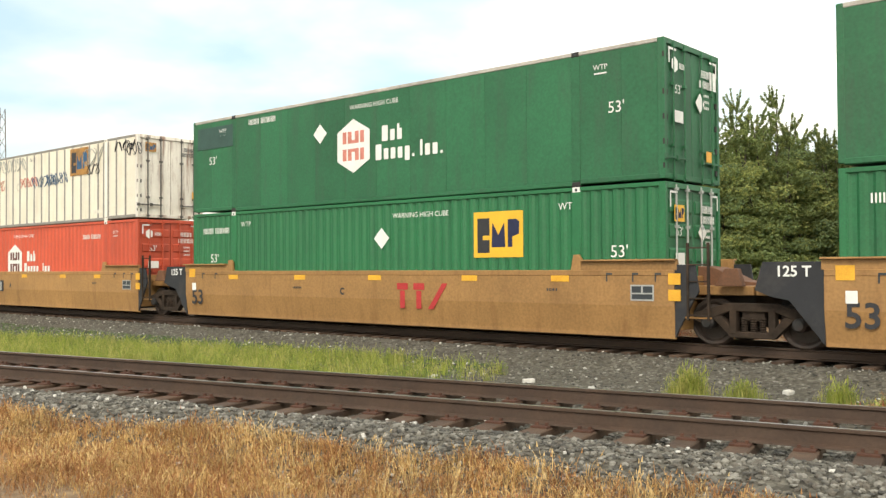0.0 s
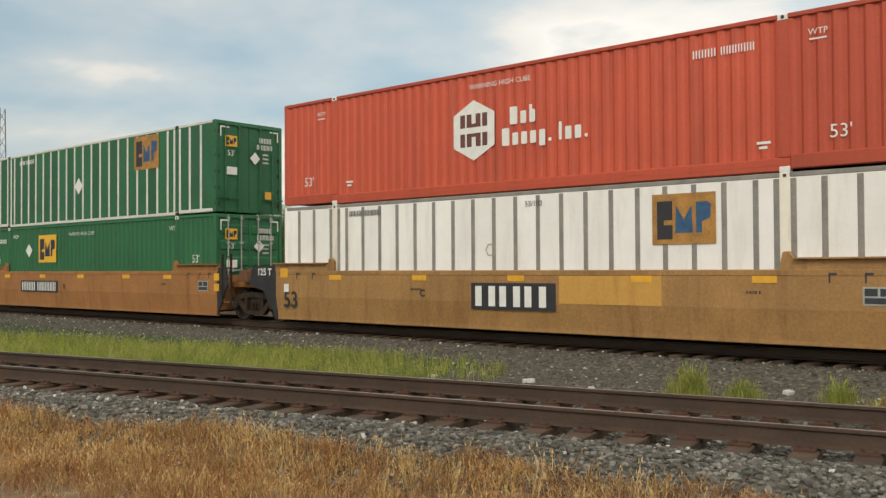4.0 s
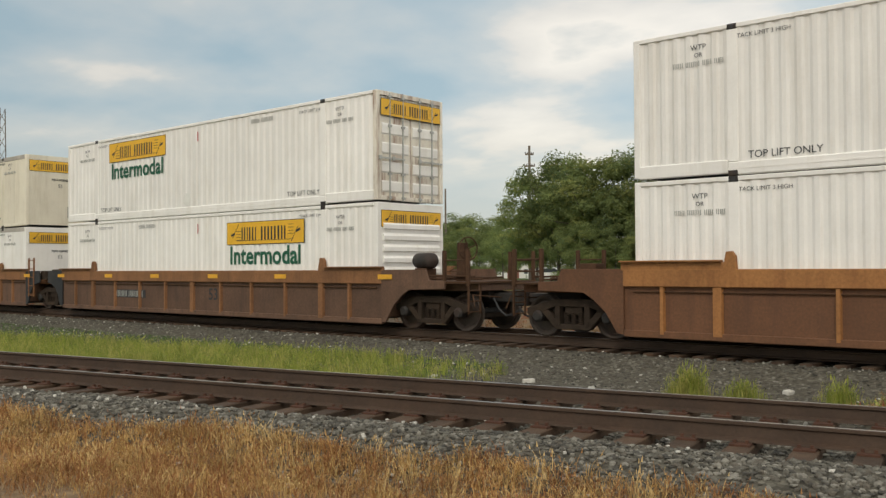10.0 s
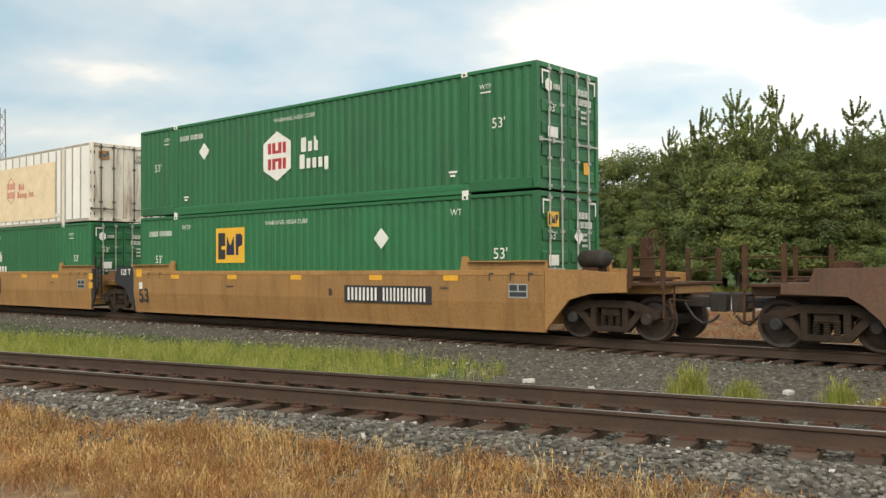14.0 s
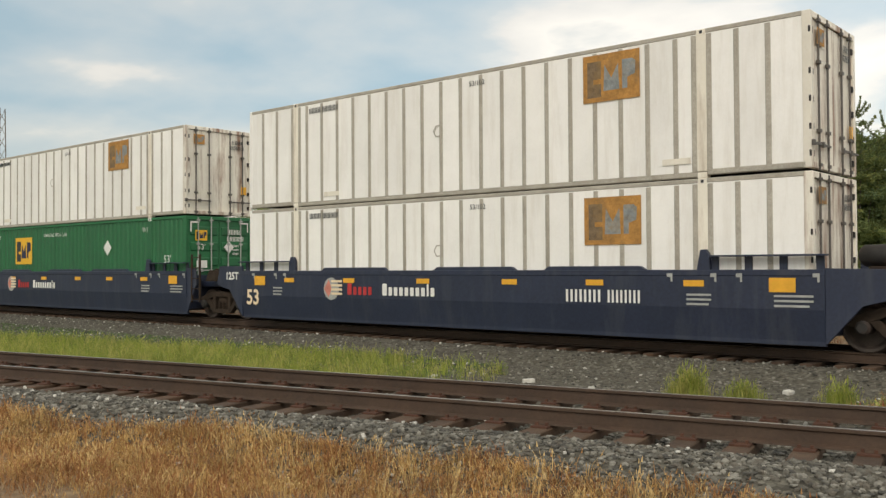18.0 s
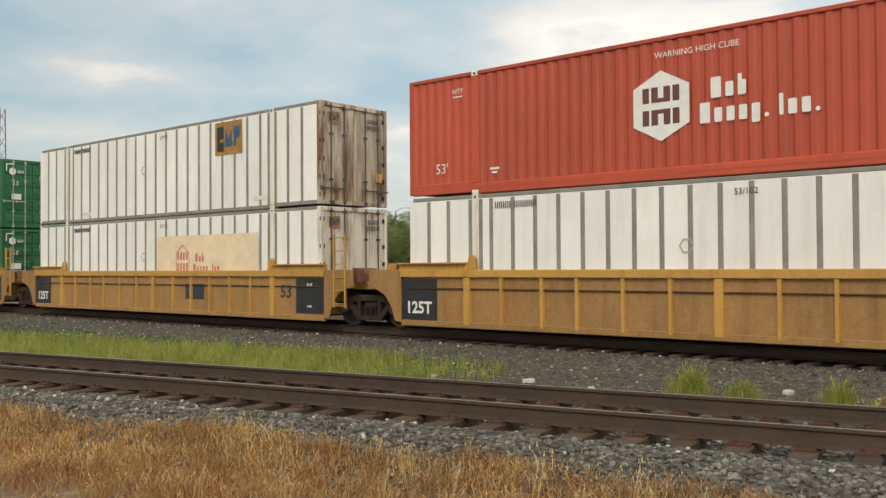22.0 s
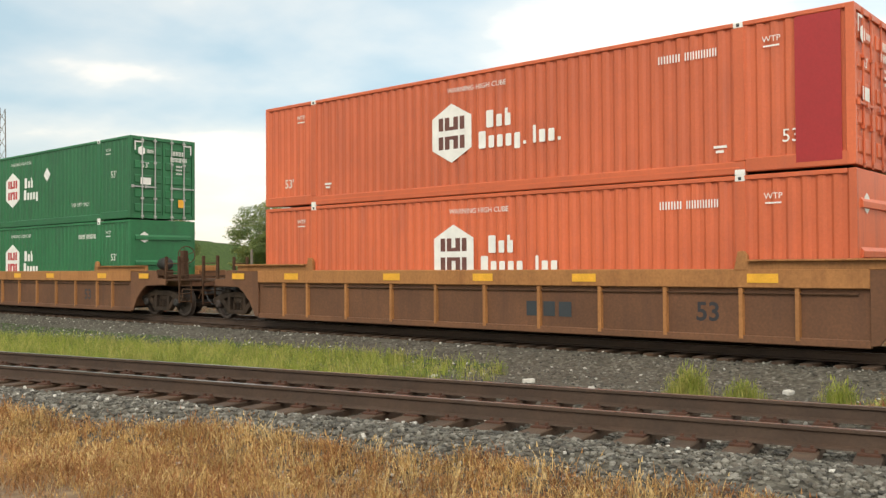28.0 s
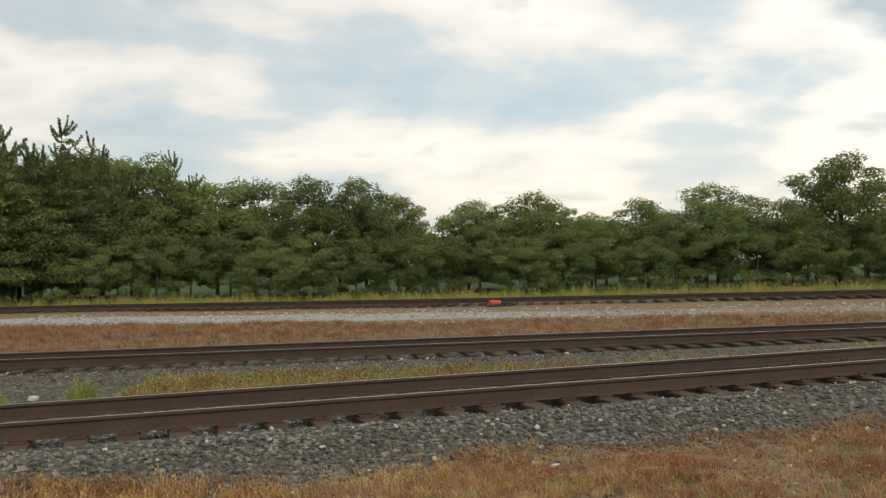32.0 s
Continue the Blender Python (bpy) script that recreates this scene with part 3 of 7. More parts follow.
def diamond(box, x, z, kind, material, s=0.27, end=False):
    me = flat([[(0, -s), (s, 0), (0, s), (-s, 0)]], material, ("dia", s))
    if end:
        end_mark(box, me, x, z, "placard")
    else:
        side_mark(box, me, x, z, kind, "placard")


def end_labels(box, paint, badge=True, emp=False):
    """Door labels: number bars, size, small plates."""
    if badge:
        end_mark(box, flat([hexagon(0.26, 0.32)], M_WHITE, ("hexs",)), -0.86, CH - 0.5, "badge")
        end_mark(box, bars((0.6, 0.6, 0.6), 0.12, M_WHITE), -0.52, CH - 0.5, "word_marking")
    if emp:
        emp_logo(box, -0.72 if emp != "far" else 0.8, CH - 0.62, "", False, 0.3, True)
    end_mark(box, bars((0.62, 0.62, 0.62, 0.62), 0.16, M_WHITE), 0.62, CH - 0.5, "number_marking")
    end_mark(box, bars((0.55,) * 6, 0.16, M_WHITE), 0.62, CH - 0.72, "number_marking")
    end_text(box, "53'", -0.72, CH - 1.0, 0.26, M_WHITE)
    for s in (-1, 1):
        end_mark(box, flat([rect(min(0, -s * 0.34), max(0, -s * 0.34), 0.0, 0.045), rect(min(0, -s * 0.045), max(0, -s * 0.045), -0.28, 0.0)], M_WHITE, ("corner", s)), s * 1.13, CH - 0.22, "corner_marking")
    for i in range(3):
        end_mark(box, bars((1.2, 0.8, 1.6), 0.06, M_WHITE), 0.62, CH - 0.95 - i * 0.13, "small_print")
    end_mark(box, flat([rect(-0.2, 0.2, -0.12, 0.12)], M_WHITE, ("pl1",)), -0.7, 1.35, "plate")
    end_mark(box, flat([rect(-0.13, 0.13, -0.14, 0.14)], M_YEL, ("pl2",)), 0.72, 0.62, "plate")


def hub_box(paint, label, group, kind="corrugated", mark=M_RED, inc=True, at=-1.1, dia=None, end="door", number=(4.6, 2.35), badge_z=1.51, rows=True, **kw):
    b = container(kind, paint, label, group, end, **kw)
    wm = M_WHITE
    hub_logo(b, at, badge_z, kind, mark, inc=inc)
    side_text(b, "53'", -7.2, 0.66 if paint in (RED, ORANGE) else 1.6, 0.34, wm, kind)
    side_text(b, "53'", 6.82, 0.66 if paint in (RED, ORANGE) else 1.6, 0.34, wm, kind)
    side_text(b, "WARNING HIGH CUBE", at + 0.75, 2.52, 0.17, wm, kind)
    for x in (-6.7, 6.45):
        side_text(b, "WTP", x, 2.48, 0.16, wm, kind)
        small_rows(b, x, 2.34, kind, wm, 1, 0.3, 0.1, 0.03)
    number_bars(b, *number, kind, wm)
    for x in (5.45, -5.6) if kind == "corrugated" and rows else ():
        small_rows(b, x, 0.55, kind, wm, 2, 0.26, 0.09, 0.05)
    if dia is not None:
        diamond(b, dia, 1.95, kind, wm)
    if end == "door":
        end_labels(b, paint)
    else:
        end_mark(b, flat([hexagon(0.3, 0.38)], M_WHITE, ("hexe",)), -0.75, CH - 0.6, "badge")
        end_mark(b, bars((0.6, 0.6, 0.6, 0.6), 0.13, M_WHITE), -0.25, CH - 0.6, "word_marking")
        end_text(b, "53'", -0.1, 0.9, 0.26, M_WHITE)
    return b


def emp_box(label, group, paint=WHITE, at=3.85, z=2.25, posts=SEAM, old=True, stain=True, end="door", hub=False, worn=False, **kw):
    """White flat-panel container with dark upright posts."""
    b = container("posts", paint, label, group, end, posts, RUSTED if stain == "rust" else WHITE_DOOR if stain else None, castings=AGED, **kw)
    if not hub:
        emp_logo(b, at, z, "posts", old, 0.89, False, worn)
    number_bars(b, -5.0, 2.62, "posts", M_DKGREY, 0.15)
    side_text(b, "53/102", 0.3, 2.6, 0.17, M_DKGREY, "posts", 0.0, 0.004)
    side_mark(b, flat([[(0.16 * math.cos(a * 1.0472), 0.16 * math.sin(a * 1.0472)), (0.16 * math.cos(a * 1.0472 + 1.0472), 0.16 * math.sin(a * 1.0472 + 1.0472)), (0.13 * math.cos(a * 1.0472 + 1.0472), 0.13 * math.sin(a * 1.0472 + 1.0472)), (0.13 * math.cos(a * 1.0472), 0.13 * math.sin(a * 1.0472))] for a in range(6)], SEAM_TAN, ("stk",)), -0.9, 1.6, "posts", "sticker", "", 0.008)
    side_mark(b, flat([rect(-0.3, 0.3, -0.06, 0.06)], AGED, ("stk2",)), -4.7, 0.3, "posts", "sticker", "", 0.008)
    side_mark(b, flat([rect(-0.3, 0.3, -0.06, 0.06)], AGED, ("stk2",)), 5.3, 0.36, "posts", "sticker", "", 0.008)
    if end == "door":
        emp_logo(b, -0.8, CH - 0.42, "", True, 0.28, True, worn)
        end_mark(b, bars((0.6, 0.6, 0.6, 0.6), 0.13, M_DKGREY), 0.7, CH - 0.4, "number_marking")
        end_mark(b, bars((0.55,) * 6, 0.13, M_DKGREY), 0.7, CH - 0.58, "number_marking")
        end_mark(b, flat([rect(-0.11, 0.11, -0.13, 0.13)], M_YEL, ("pl3",)), 0.95, 0.9, "plate")
    return b


def emp_green(label, group, at=0.0, z=1.95, dia=3.0, end="door", **kw):
    b = container("corrugated", GREEN, label, group, end, **kw)
    emp_logo(b, at, z, "corrugated", False, 0.94)
    diamond(b, dia, 1.95, "corrugated", M_WHITE)
    for x in (-7.15, 6.85):
        side_text(b, "53'", x, 1.5, 0.36, M_WHITE)
    number_bars(b, -7.05, 2.35, "corrugated", M_WHITE, 0.17)
    side_text(b, "WTP", -5.6, 2.5, 0.22, M_WHITE)
    side_text(b, "WTP", 5.6, 2.5, 0.22, M_WHITE)
    side_text(b, "WARNING HIGH CUBE", at - 2.4 if at > 0 else at + 2.6, 2.5, 0.18, M_WHITE)
    end_labels(b, GREEN, False, True)
    diamond(b, 0.35, 1.9, "", M_WHITE, 0.2, True)
    return b


def hunt_box(label, group, kind="corrugated", paint=WHITE, at=3.42, word=M_DKGREY, end="ribs", z=2.24, wx=0.0, **kw):
    b = container(kind, paint, label, group, end, castings=DARK, **kw)
    hunt_logo(b, at, z, kind, 1.0, False, word, wx)
    for x in (-5.2, 5.0):
        side_text(b, "TOP LIFT ONLY", x, 0.38, 0.195, M_DKGREY, kind)
        side_text(b, "STACK LIMIT 3 HIGH" if kind == "corrugated" else "STACK TWO HIGH ONLY", x * 1.075, 2.64 if kind == "corrugated" else 2.63, 0.115, M_DKGREY, kind)
    for x in (-6.85, 6.5):
        side_text(b, "WTP", x, 2.55, 0.15, M_DKGREY, kind)
        side_text(b, "OR", x, 2.4, 0.12, M_DKGREY, kind)
        side_mark(b, bars((0.6, 0.2, 0.6, 0.2, 0, 0.6, 0.6, 0.6, 0.6, 0, 0.6, 0.3, 0.6, 0, 0.6, 0.3, 0.6), 0.1, M_GREY), x, 2.24, kind, "small_print")
    number_bars(b, -2.9 if at > 0 else 3.2, 2.62, kind, M_GREY, 0.13)
    side_mark(b, flat([rect(-0.02, 0.02, -0.15, 0.15)], M_RED, ("tick",)), 0.0, 2.45, kind, "stripe")
    side_mark(b, flat([[(0.22 * math.cos(a * 0.7854), 0.22 * math.sin(a * 0.7854)) for a in range(8)]], M_WHITE, ("oct",)), -0.6, 0.5 if kind == "corrugated" else 0.95, kind, "sticker")
    if kind == "plate":
        for x in (-7.4, -5.2, -2.8, -0.7, 1.6, 3.9):
            for zz in (0.95, 1.75):
                piece("rivet", kept(("rivet", paint.name), lambda: Geo().lathe([(0.075, 0.0), (0.06, -0.03), (0.03, -0.045), (0.004, -0.05)], 10).mesh("rivet", paint)), b, (x, -HY + 0.012, zz))
    hunt_logo(b, 0.0, CH - 0.42, "", 0.66, True)
    if end == "hatch":
        end_mark(b, bars((0.6,) * 4 + (0,) + (0.55,) * 6, 0.09, M_DKGREY), 0.1, CH - 0.95, "number_marking")
        end_text(b, "53", 0.1, CH - 1.2, 0.2, M_DKGREY)
    return b
# ---------------------------------------------------------------- well cars
TC = 9.72          # truck centre from the middle of a well
SIDE = 1.42        # outer face of a car's side
WR = 0.457         # wheel radius


def truck(car, x):
    """Two-axle truck: bolster with side frames, springs, journals, wheels and axles."""
    def bolster():
        return Geo().box(-0.22, 0.22, -1.05, 1.05, 0.50, 0.74).box(-0.3, 0.3, -0.3, 0.3, 0.74, 0.95).box(-1.0, -0.9, -0.7, 0.7, 0.3, 0.42).box(0.9, 1.0, -0.7, 0.7, 0.3, 0.42).mesh("truck", TRUCK, 0.02)

    def frame_mesh():
        g = Geo()
        g.prism([(-1.18, 0.50), (-1.18, 0.63), (-0.88, 0.72), (-0.46, 0.84), (0.46, 0.84), (0.88, 0.72), (1.18, 0.63), (1.18, 0.50), (1.02, 0.44), (0.8, 0.54), (0.44, 0.68), (-0.44, 0.68), (-0.8, 0.54), (-1.02, 0.44)], -0.09, 0.09)
        g.prism([(-0.8, 0.56), (-0.42, 0.18), (0.42, 0.18), (0.8, 0.56), (0.62, 0.6), (0.34, 0.3), (-0.34, 0.3), (-0.62, 0.6)], -0.085, 0.085)
        g.prism(rect(-0.44, -0.31, 0.25, 0.75), -0.095, 0.095).prism(rect(0.31, 0.44, 0.25, 0.75), -0.095, 0.095)
        return g.mesh("side_frame", TRUCK, 0.012)

    def spring():
        prof = [(0.01, 0.29)]
        for i in range(6):
            prof += [(0.045, 0.30 + i * 0.045), (0.07, 0.31 + i * 0.045), (0.07, 0.325 + i * 0.045), (0.045, 0.335 + i * 0.045)]
        return Geo().lathe(prof + [(0.01, 0.59)], 10, "z").mesh("spring", TRUCK)

    def wheel():
        return Geo().lathe([(0.02, -0.10), (0.12, -0.10), (0.13, -0.03), (0.34, 0.0), (0.39, -0.05), (WR - 0.02, -0.06), (WR, -0.05), (WR, 0.045), (WR + 0.028, 0.06), (WR + 0.02, 0.085), (0.39, 0.085), (0.34, 0.04), (0.02, 0.04)], 32).mesh("wheel", WHEEL, smooth=False)

    tr = piece("truck", kept("truck", bolster), car, (x, 0, 0))
    for s in (-1, 1):
        piece("side_frame", kept("side_frame", frame_mesh), tr, (0, s * 1.02, 0))
        for k in (-0.18, 0.0, 0.18):
            piece("spring", kept("spring", spring), tr, (k, s * 1.02, 0))
        for w in (-0.88, 0.88):
            piece("wheel", kept("wheel", wheel), tr, (w, s * 0.775, WR), (0, 0, 0 if s < 0 else 180))
            piece("journal", kept("journal", lambda: Geo().lathe([(0.005, -0.13), (0.09, -0.13), (0.13, -0.09), (0.13, 0.09), (0.005, 0.09)], 14).mesh("journal", DARK)), tr, (w, s * 1.05, WR), (0, 0, 0 if s < 0 else 180))
    for w in (-0.88, 0.88):
        piece("axle", kept("axle", lambda: Geo().rod((0, -0.95, 0), (0, 0.95, 0), 0.085, 12).mesh("axle", DARK)), tr, (w, 0, WR))
    return tr


def ladder(car, paint, x, y, z0, z1, n=4):
    g = Geo()
    for k in (0.0, 0.42):
        g.box(x + k - 0.02, x + k + 0.02, y - 0.03, y + 0.03, z0, z1)
    for i in range(n):
        z = z0 + 0.1 + (z1 - z0 - 0.2) * i / (n - 1)
        g.rod((x, y - 0.02, z), (x + 0.42, y - 0.02, z), 0.014, 6)
    return piece("ladder", g.mesh("ladder", paint), car)


def well_car(style, paint, chord, label, art_left, art_right, dark_end=None, ribs=None, tall=1.66, top=1.48, bend=0.76):
    car = new("well_car")
    tagged(car, label, "rail car", "well cars of the train")
    XE = 8.3
    plat = GRIME if chord in (OCHRE, OCHRE_DARK, YEL) else DULL if chord is YEL2 else TRUCK      # paint of the end platforms
    joint = BROWN if chord in (YEL, YEL2, OCHRE) else TRUCK
    for s in (-1, 1):
        y = s * SIDE
        if style == "smooth":
            def sheet():
                g = Geo()
                a = [(-1.42, top - 0.12), (-1.42, bend), (-1.345, 0.20), (-1.345, 0.12), (-1.31, 0.12), (-1.31, 0.21), (-1.39, bend), (-1.39, top - 0.12)]
                return g.prism(a, -XE, XE, "x").mesh("side_wall", paint)
            piece("side_wall", kept(("sheet", paint.name, top, bend), sheet), car, (0, 0, 0), (0, 0, 0 if s < 0 else 180))
            boxed("top_chord", car, chord, -XE, XE, min(y, y - s * 0.10) - 0.006, max(y, y - s * 0.10) + 0.006, top - 0.12, top, 0.012)
        else:
            boxed("side_wall", car, paint, -XE, XE, min(y - s * 0.09, y - s * 0.115), max(y - s * 0.09, y - s * 0.115), 0.26, 1.30)
            boxed("top_chord", car, chord, -XE, XE, min(y, y - s * 0.13), max(y, y - s * 0.13), 1.14 if chord in (OCHRE, OCHRE_DARK) else 1.31, 1.49, 0.015)
            boxed("bottom_chord", car, paint, -XE, XE, min(y - s * 0.03, y - s * 0.13), max(y - s * 0.03, y - s * 0.13), 0.12, 0.26, 0.012)
            for x in ribs[0]:
                wide = 0.2 if x in ribs[1] else 0.1
                me = kept(("rib", chord.name, wide), lambda: Geo().prism([(-wide / 2, 0.0), (-wide / 2 + 0.015, -0.075), (wide / 2 - 0.015, -0.075), (wide / 2, 0.0)], 0.2, 1.14 if chord in (OCHRE, OCHRE_DARK) else 1.31, "z").mesh("rib", chord))
                piece("rib", me, car, (x, y - s * 0.09, 0), (0, 0, 0 if s < 0 else 180))
        # raised ends of the side, and the guides that stand at the forty-foot points
        for e in (-1, 1):
            reach_out = 2.05 if ribs is RIBS_TAIL else 1.15

            def raised():
                g = Geo()
                return g.prism([(-1.15, top - 0.01), (-1.0, tall), (reach_out, tall), (reach_out, top - 0.01)], -0.055, 0.055).mesh("raised_side", chord, 0.01)
            if paint is BLUE:
                for q in (-0.95, -0.3, 0.35, 1.0):
                    boxed("rail_stand", car, chord, e * 7.2 + q - 0.07, e * 7.2 + q + 0.07, y - s * 0.11 - 0.02, y - s * 0.11 + 0.02, top - 0.01, tall)
            else:
                piece("raised_side", kept(("raised", chord.name, tall, top, reach_out), raised), car, (e * 7.2, y - s * 0.06, 0), (0, 0, 0 if e > 0 else 180))
            boxed("cap_rail", car, chord, min(e * 6.2, e * (7.2 + reach_out)), max(e * 6.2, e * (7.2 + reach_out)), y - 0.09, y + 0.09, tall, tall + 0.035, 0.006)
            piece("container_guide", kept(("guide", chord.name, tall), lambda: Geo().prism([(-0.14, top - 0.03), (0.14, top - 0.03), (0.12, max(tall, 1.68 if ribs else 0) + 0.06), (0.05, max(tall, 1.68 if ribs else 0) + 0.15), (-0.06, max(tall, 1.68 if ribs else 0) + 0.14)], -0.05, 0.05).mesh("container_guide", chord, 0.01)), car, (e * 6.05, y - s * 0.05, 0))
        # gusset over the truck
        for e, art in ((-1, art_left), (1, art_right)):
            gp = dark_end if (dark_end and art) else paint
            if style == "smooth" and art and e > 0:
                shape = [(0.0, 0.14), (0.0, 1.58), (0.42, 1.58), (0.5, 1.05), (0.4, 0.9)]
            elif style == "smooth":
                shape = [(0.0, 0.14), (0.0, 1.62), (1.1, 1.62), (1.25, 1.1), (0.95, 0.98), (0.62, 0.92)] if art else [(0.0, 0.14), (0.0, top + 0.02), (0.95, top), (2.0, min(top, 1.40)), (2.0, 1.02), (1.15, 0.98), (0.62, 0.84)]
            else:
                shape = [(0.0, 0.20), (0.0, 1.5), (1.1, 1.5), (1.15, 1.05), (0.85, 1.0), (0.55, 0.85), (0.35, 0.60), (0.2, 0.22)] if art else [(0.0, 0.16), (0.0, 1.5), (1.5, 1.5), (1.6, 1.24), (2.1, 1.22), (2.1, 1.03), (0.95, 1.0), (0.7, 0.85), (0.42, 0.60), (0.15, 0.18)]
            me = kept(("gusset", style, gp.name, art, e, top), lambda: Geo().prism([(e * a, b) for a, b in shape], -0.03, 0.03).mesh("end_gusset", gp, 0.006))
            piece("end_gusset", me, car, (e * XE, y - s * 0.05, 0))
    # floor of the well: cross beams and a thin pan
    for i in range(7):
        x = -7.5 + 2.5 * i
        boxed("cross_beam", car, DARK, x - 0.09, x + 0.09, -1.3, 1.3, 0.20, 0.30)
    for e, art in ((-1, art_left), (1, art_right)):
        x0, x1 = sorted((e * XE, e * (XE + 0.12)))
        boxed("bulkhead", car, paint, x0, x1, -1.36, 1.36, 0.3, min(1.35, top - 0.04), 0.01)
        reach = 9.70 if art else 11.1
        x0, x1 = sorted((e * (XE + 0.12), e * reach))
        boxed("end_deck", car, paint if not art else chord, x0, x1, -0.95, 0.95, 0.98, 1.16, 0.015)
        x0, x1 = sorted((e * (XE + 0.12), e * (reach - 0.2)))
        boxed("centre_sill", car, DARK, x0, x1, -0.3, 0.3, 0.78, 0.98, 0.015)
        if art:
            me = kept(("art", joint.name), lambda: Geo().prism([(0.0, 1.0), (0.0, 1.55), (0.35, 1.52), (0.9, 1.25), (1.25, 1.22), (1.35, 1.0)], -0.35, 0.35).mesh("articulation", joint, 0.015))
            piece("articulation", me, car, (e * XE, 0, 0), (0, 0, 0 if e > 0 else 180))
            sb = kept(("sidebearing", joint.name), lambda: Geo().prism([(0.75, 1.16), (0.95, 1.5), (1.2, 1.5), (1.3, 1.16)], -0.1, 0.1).mesh("side_bearing", joint, 0.015))
            for q in (-1.15, 1.15):
                piece("side_bearing", sb, car, (e * XE, q, 0), (0, 0, 0 if e > 0 else 180))
            if e > 0:
                ladder(car, TRUCK if style == "smooth" else chord, XE + 0.42 if chord is YEL2 else XE + 0.28, -1.40, 0.5, 2.45 if chord is YEL2 else 2.0, 6 if chord is YEL2 else 5)
                g = Geo().rod((XE + 0.2, -1.38, 0.55), (XE + 0.75, -1.38, 0.55), 0.02, 6)
                piece("step", g.mesh("step", chord), car)
        else:
            # open end platform with posts, rails, brake gear and coupler
            x0, x1 = sorted((e * (XE + 0.9), e * 11.15))
            boxed("walkway", car, plat, x0, x1, -1.35, 1.35, 1.16, 1.21, 0.004)
            for yy in (-1.33, 1.33):
                for xx, zt in ((XE + 2.05, 1.95), (11.08, 1.95)):
                    boxed("grab_post", car, plat, e * xx - 0.045, e * xx + 0.045, yy - 0.04, yy + 0.04, 1.1, zt, 0.008)
                g = Geo()
                for zz in (1.45, 1.72):
                    g.rod((e * (XE + 2.05), yy, zz), (e * 11.08, yy, zz), 0.016, 6)
                piece("hand_rail", g.mesh("hand_rail", plat), car)
            g = Geo().box(-0.02, 0.02, 0.0, 0.04, 0.45, 1.2).box(-0.02, 0.02, 0.44, 0.48, 0.45, 1.2)
            for zz in (0.5, 0.75, 1.0):
                g.rod((0, 0, zz), (0, 0.46, zz), 0.016, 6)
            piece("end_steps", g.mesh("end_steps", plat), car, (e * 11.1, -1.36, 0))
            me = kept("coupler", lambda: Geo().box(-0.62, 0.42, -0.12, 0.12, 0.70, 0.92).box(0.42, 0.70, -0.20, 0.22, 0.62, 1.0).box(0.62, 0.78, -0.22, -0.06, 0.62, 1.0).mesh("coupler", DARK, 0.02))
            piece("coupler", me, car, (e * 11.12, 0, 0), (0, 0, 0 if e > 0 else 180))
            g = Geo()
            for k, zz in enumerate((1.26, 1.33)):
                g.rod((e * (XE + 0.3), -0.5 - 0.25 * k, zz), (e * 10.9, -0.55 - 0.3 * k, zz), 0.022, 6)
            g.rod((e * 10.2, -1.2, 1.28), (e * 10.2, 1.2, 1.28), 0.03, 6)
            piece("brake_pipe", g.mesh("brake_pipe", GRIME), car)
            g = Geo().rod((e * 11.2, -1.3, 0.9), (e * 11.2, -0.2, 0.82), 0.016, 6).rod((e * 11.2, -1.3, 0.9), (e * 11.3, -1.36, 0.62), 0.016, 6)
            piece("cut_lever", g.mesh("cut_lever", GRIME), car)
            g = Geo()
            pts = [(11.05, -0.32, 0.80), (11.25, -0.34, 0.52), (11.42, -0.3, 0.38), (11.6, -0.22, 0.42), (11.74, -0.18, 0.55)]
            for p, q in zip(pts[:-1], pts[1:]):
                g.rod((e * p[0], p[1], p[2]), (e * q[0], q[1], q[2]), 0.025, 6)
            piece("air_hose", g.mesh("air_hose", BLACK), car)
            if e > 0:
                g = Geo()
                for a in range(20):
                    p, q = a * 0.31416, (a + 1) * 0.31416
                    g.rod((0.28 * math.cos(p), 0, 0.28 * math.sin(p)), (0.28 * math.cos(q), 0, 0.28 * math.sin(q)), 0.018, 5)
                for a in range(4):
                    g.rod((0, 0, 0), (0.28 * math.cos(a * 1.571 + 0.4), 0, 0.28 * math.sin(a * 1.571 + 0.4)), 0.014, 5)
                piece("brake_wheel", g.mesh("brake_wheel", plat), car, (XE + 2.32, -0.75, 2.0), (0, 0, 78))
                g = Geo().prism([(-0.14, 1.2), (-0.1, 2.15), (0.1, 2.15), (0.16, 1.2)], -0.09, 0.09)
                piece("brake_stand", g.mesh("brake_stand", plat, 0.01), car, (XE + 2.1, -0.7, 0))
                piece("air_reservoir", kept("tank", lambda: Geo().lathe([(0.02, -0.42), (0.16, -0.40), (0.2, -0.34), (0.2, 0.34), (0.16, 0.40), (0.02, 0.42)], 18).mesh("air_reservoir", DARK, smooth=True)), car, (XE + 0.75, -0.55, 1.72), (0, 0, 70))
                boxed("reservoir_bracket", car, plat, XE + 0.55, XE + 0.95, -0.75, -0.35, 1.16, 1.53, 0.01)
            else:
                boxed("valve_box", car, plat, -XE - 1.35, -XE - 0.95, -0.9, -0.5, 1.21, 1.62, 0.02)
    if not art_right:
        truck(car, TC)
    truck(car, -TC)
    return car


def car_mark(car, mesh, x, z, name="marking", low=False):
    return piece(name, mesh, car, (x + 0.26, -SIDE - 0.012, z))


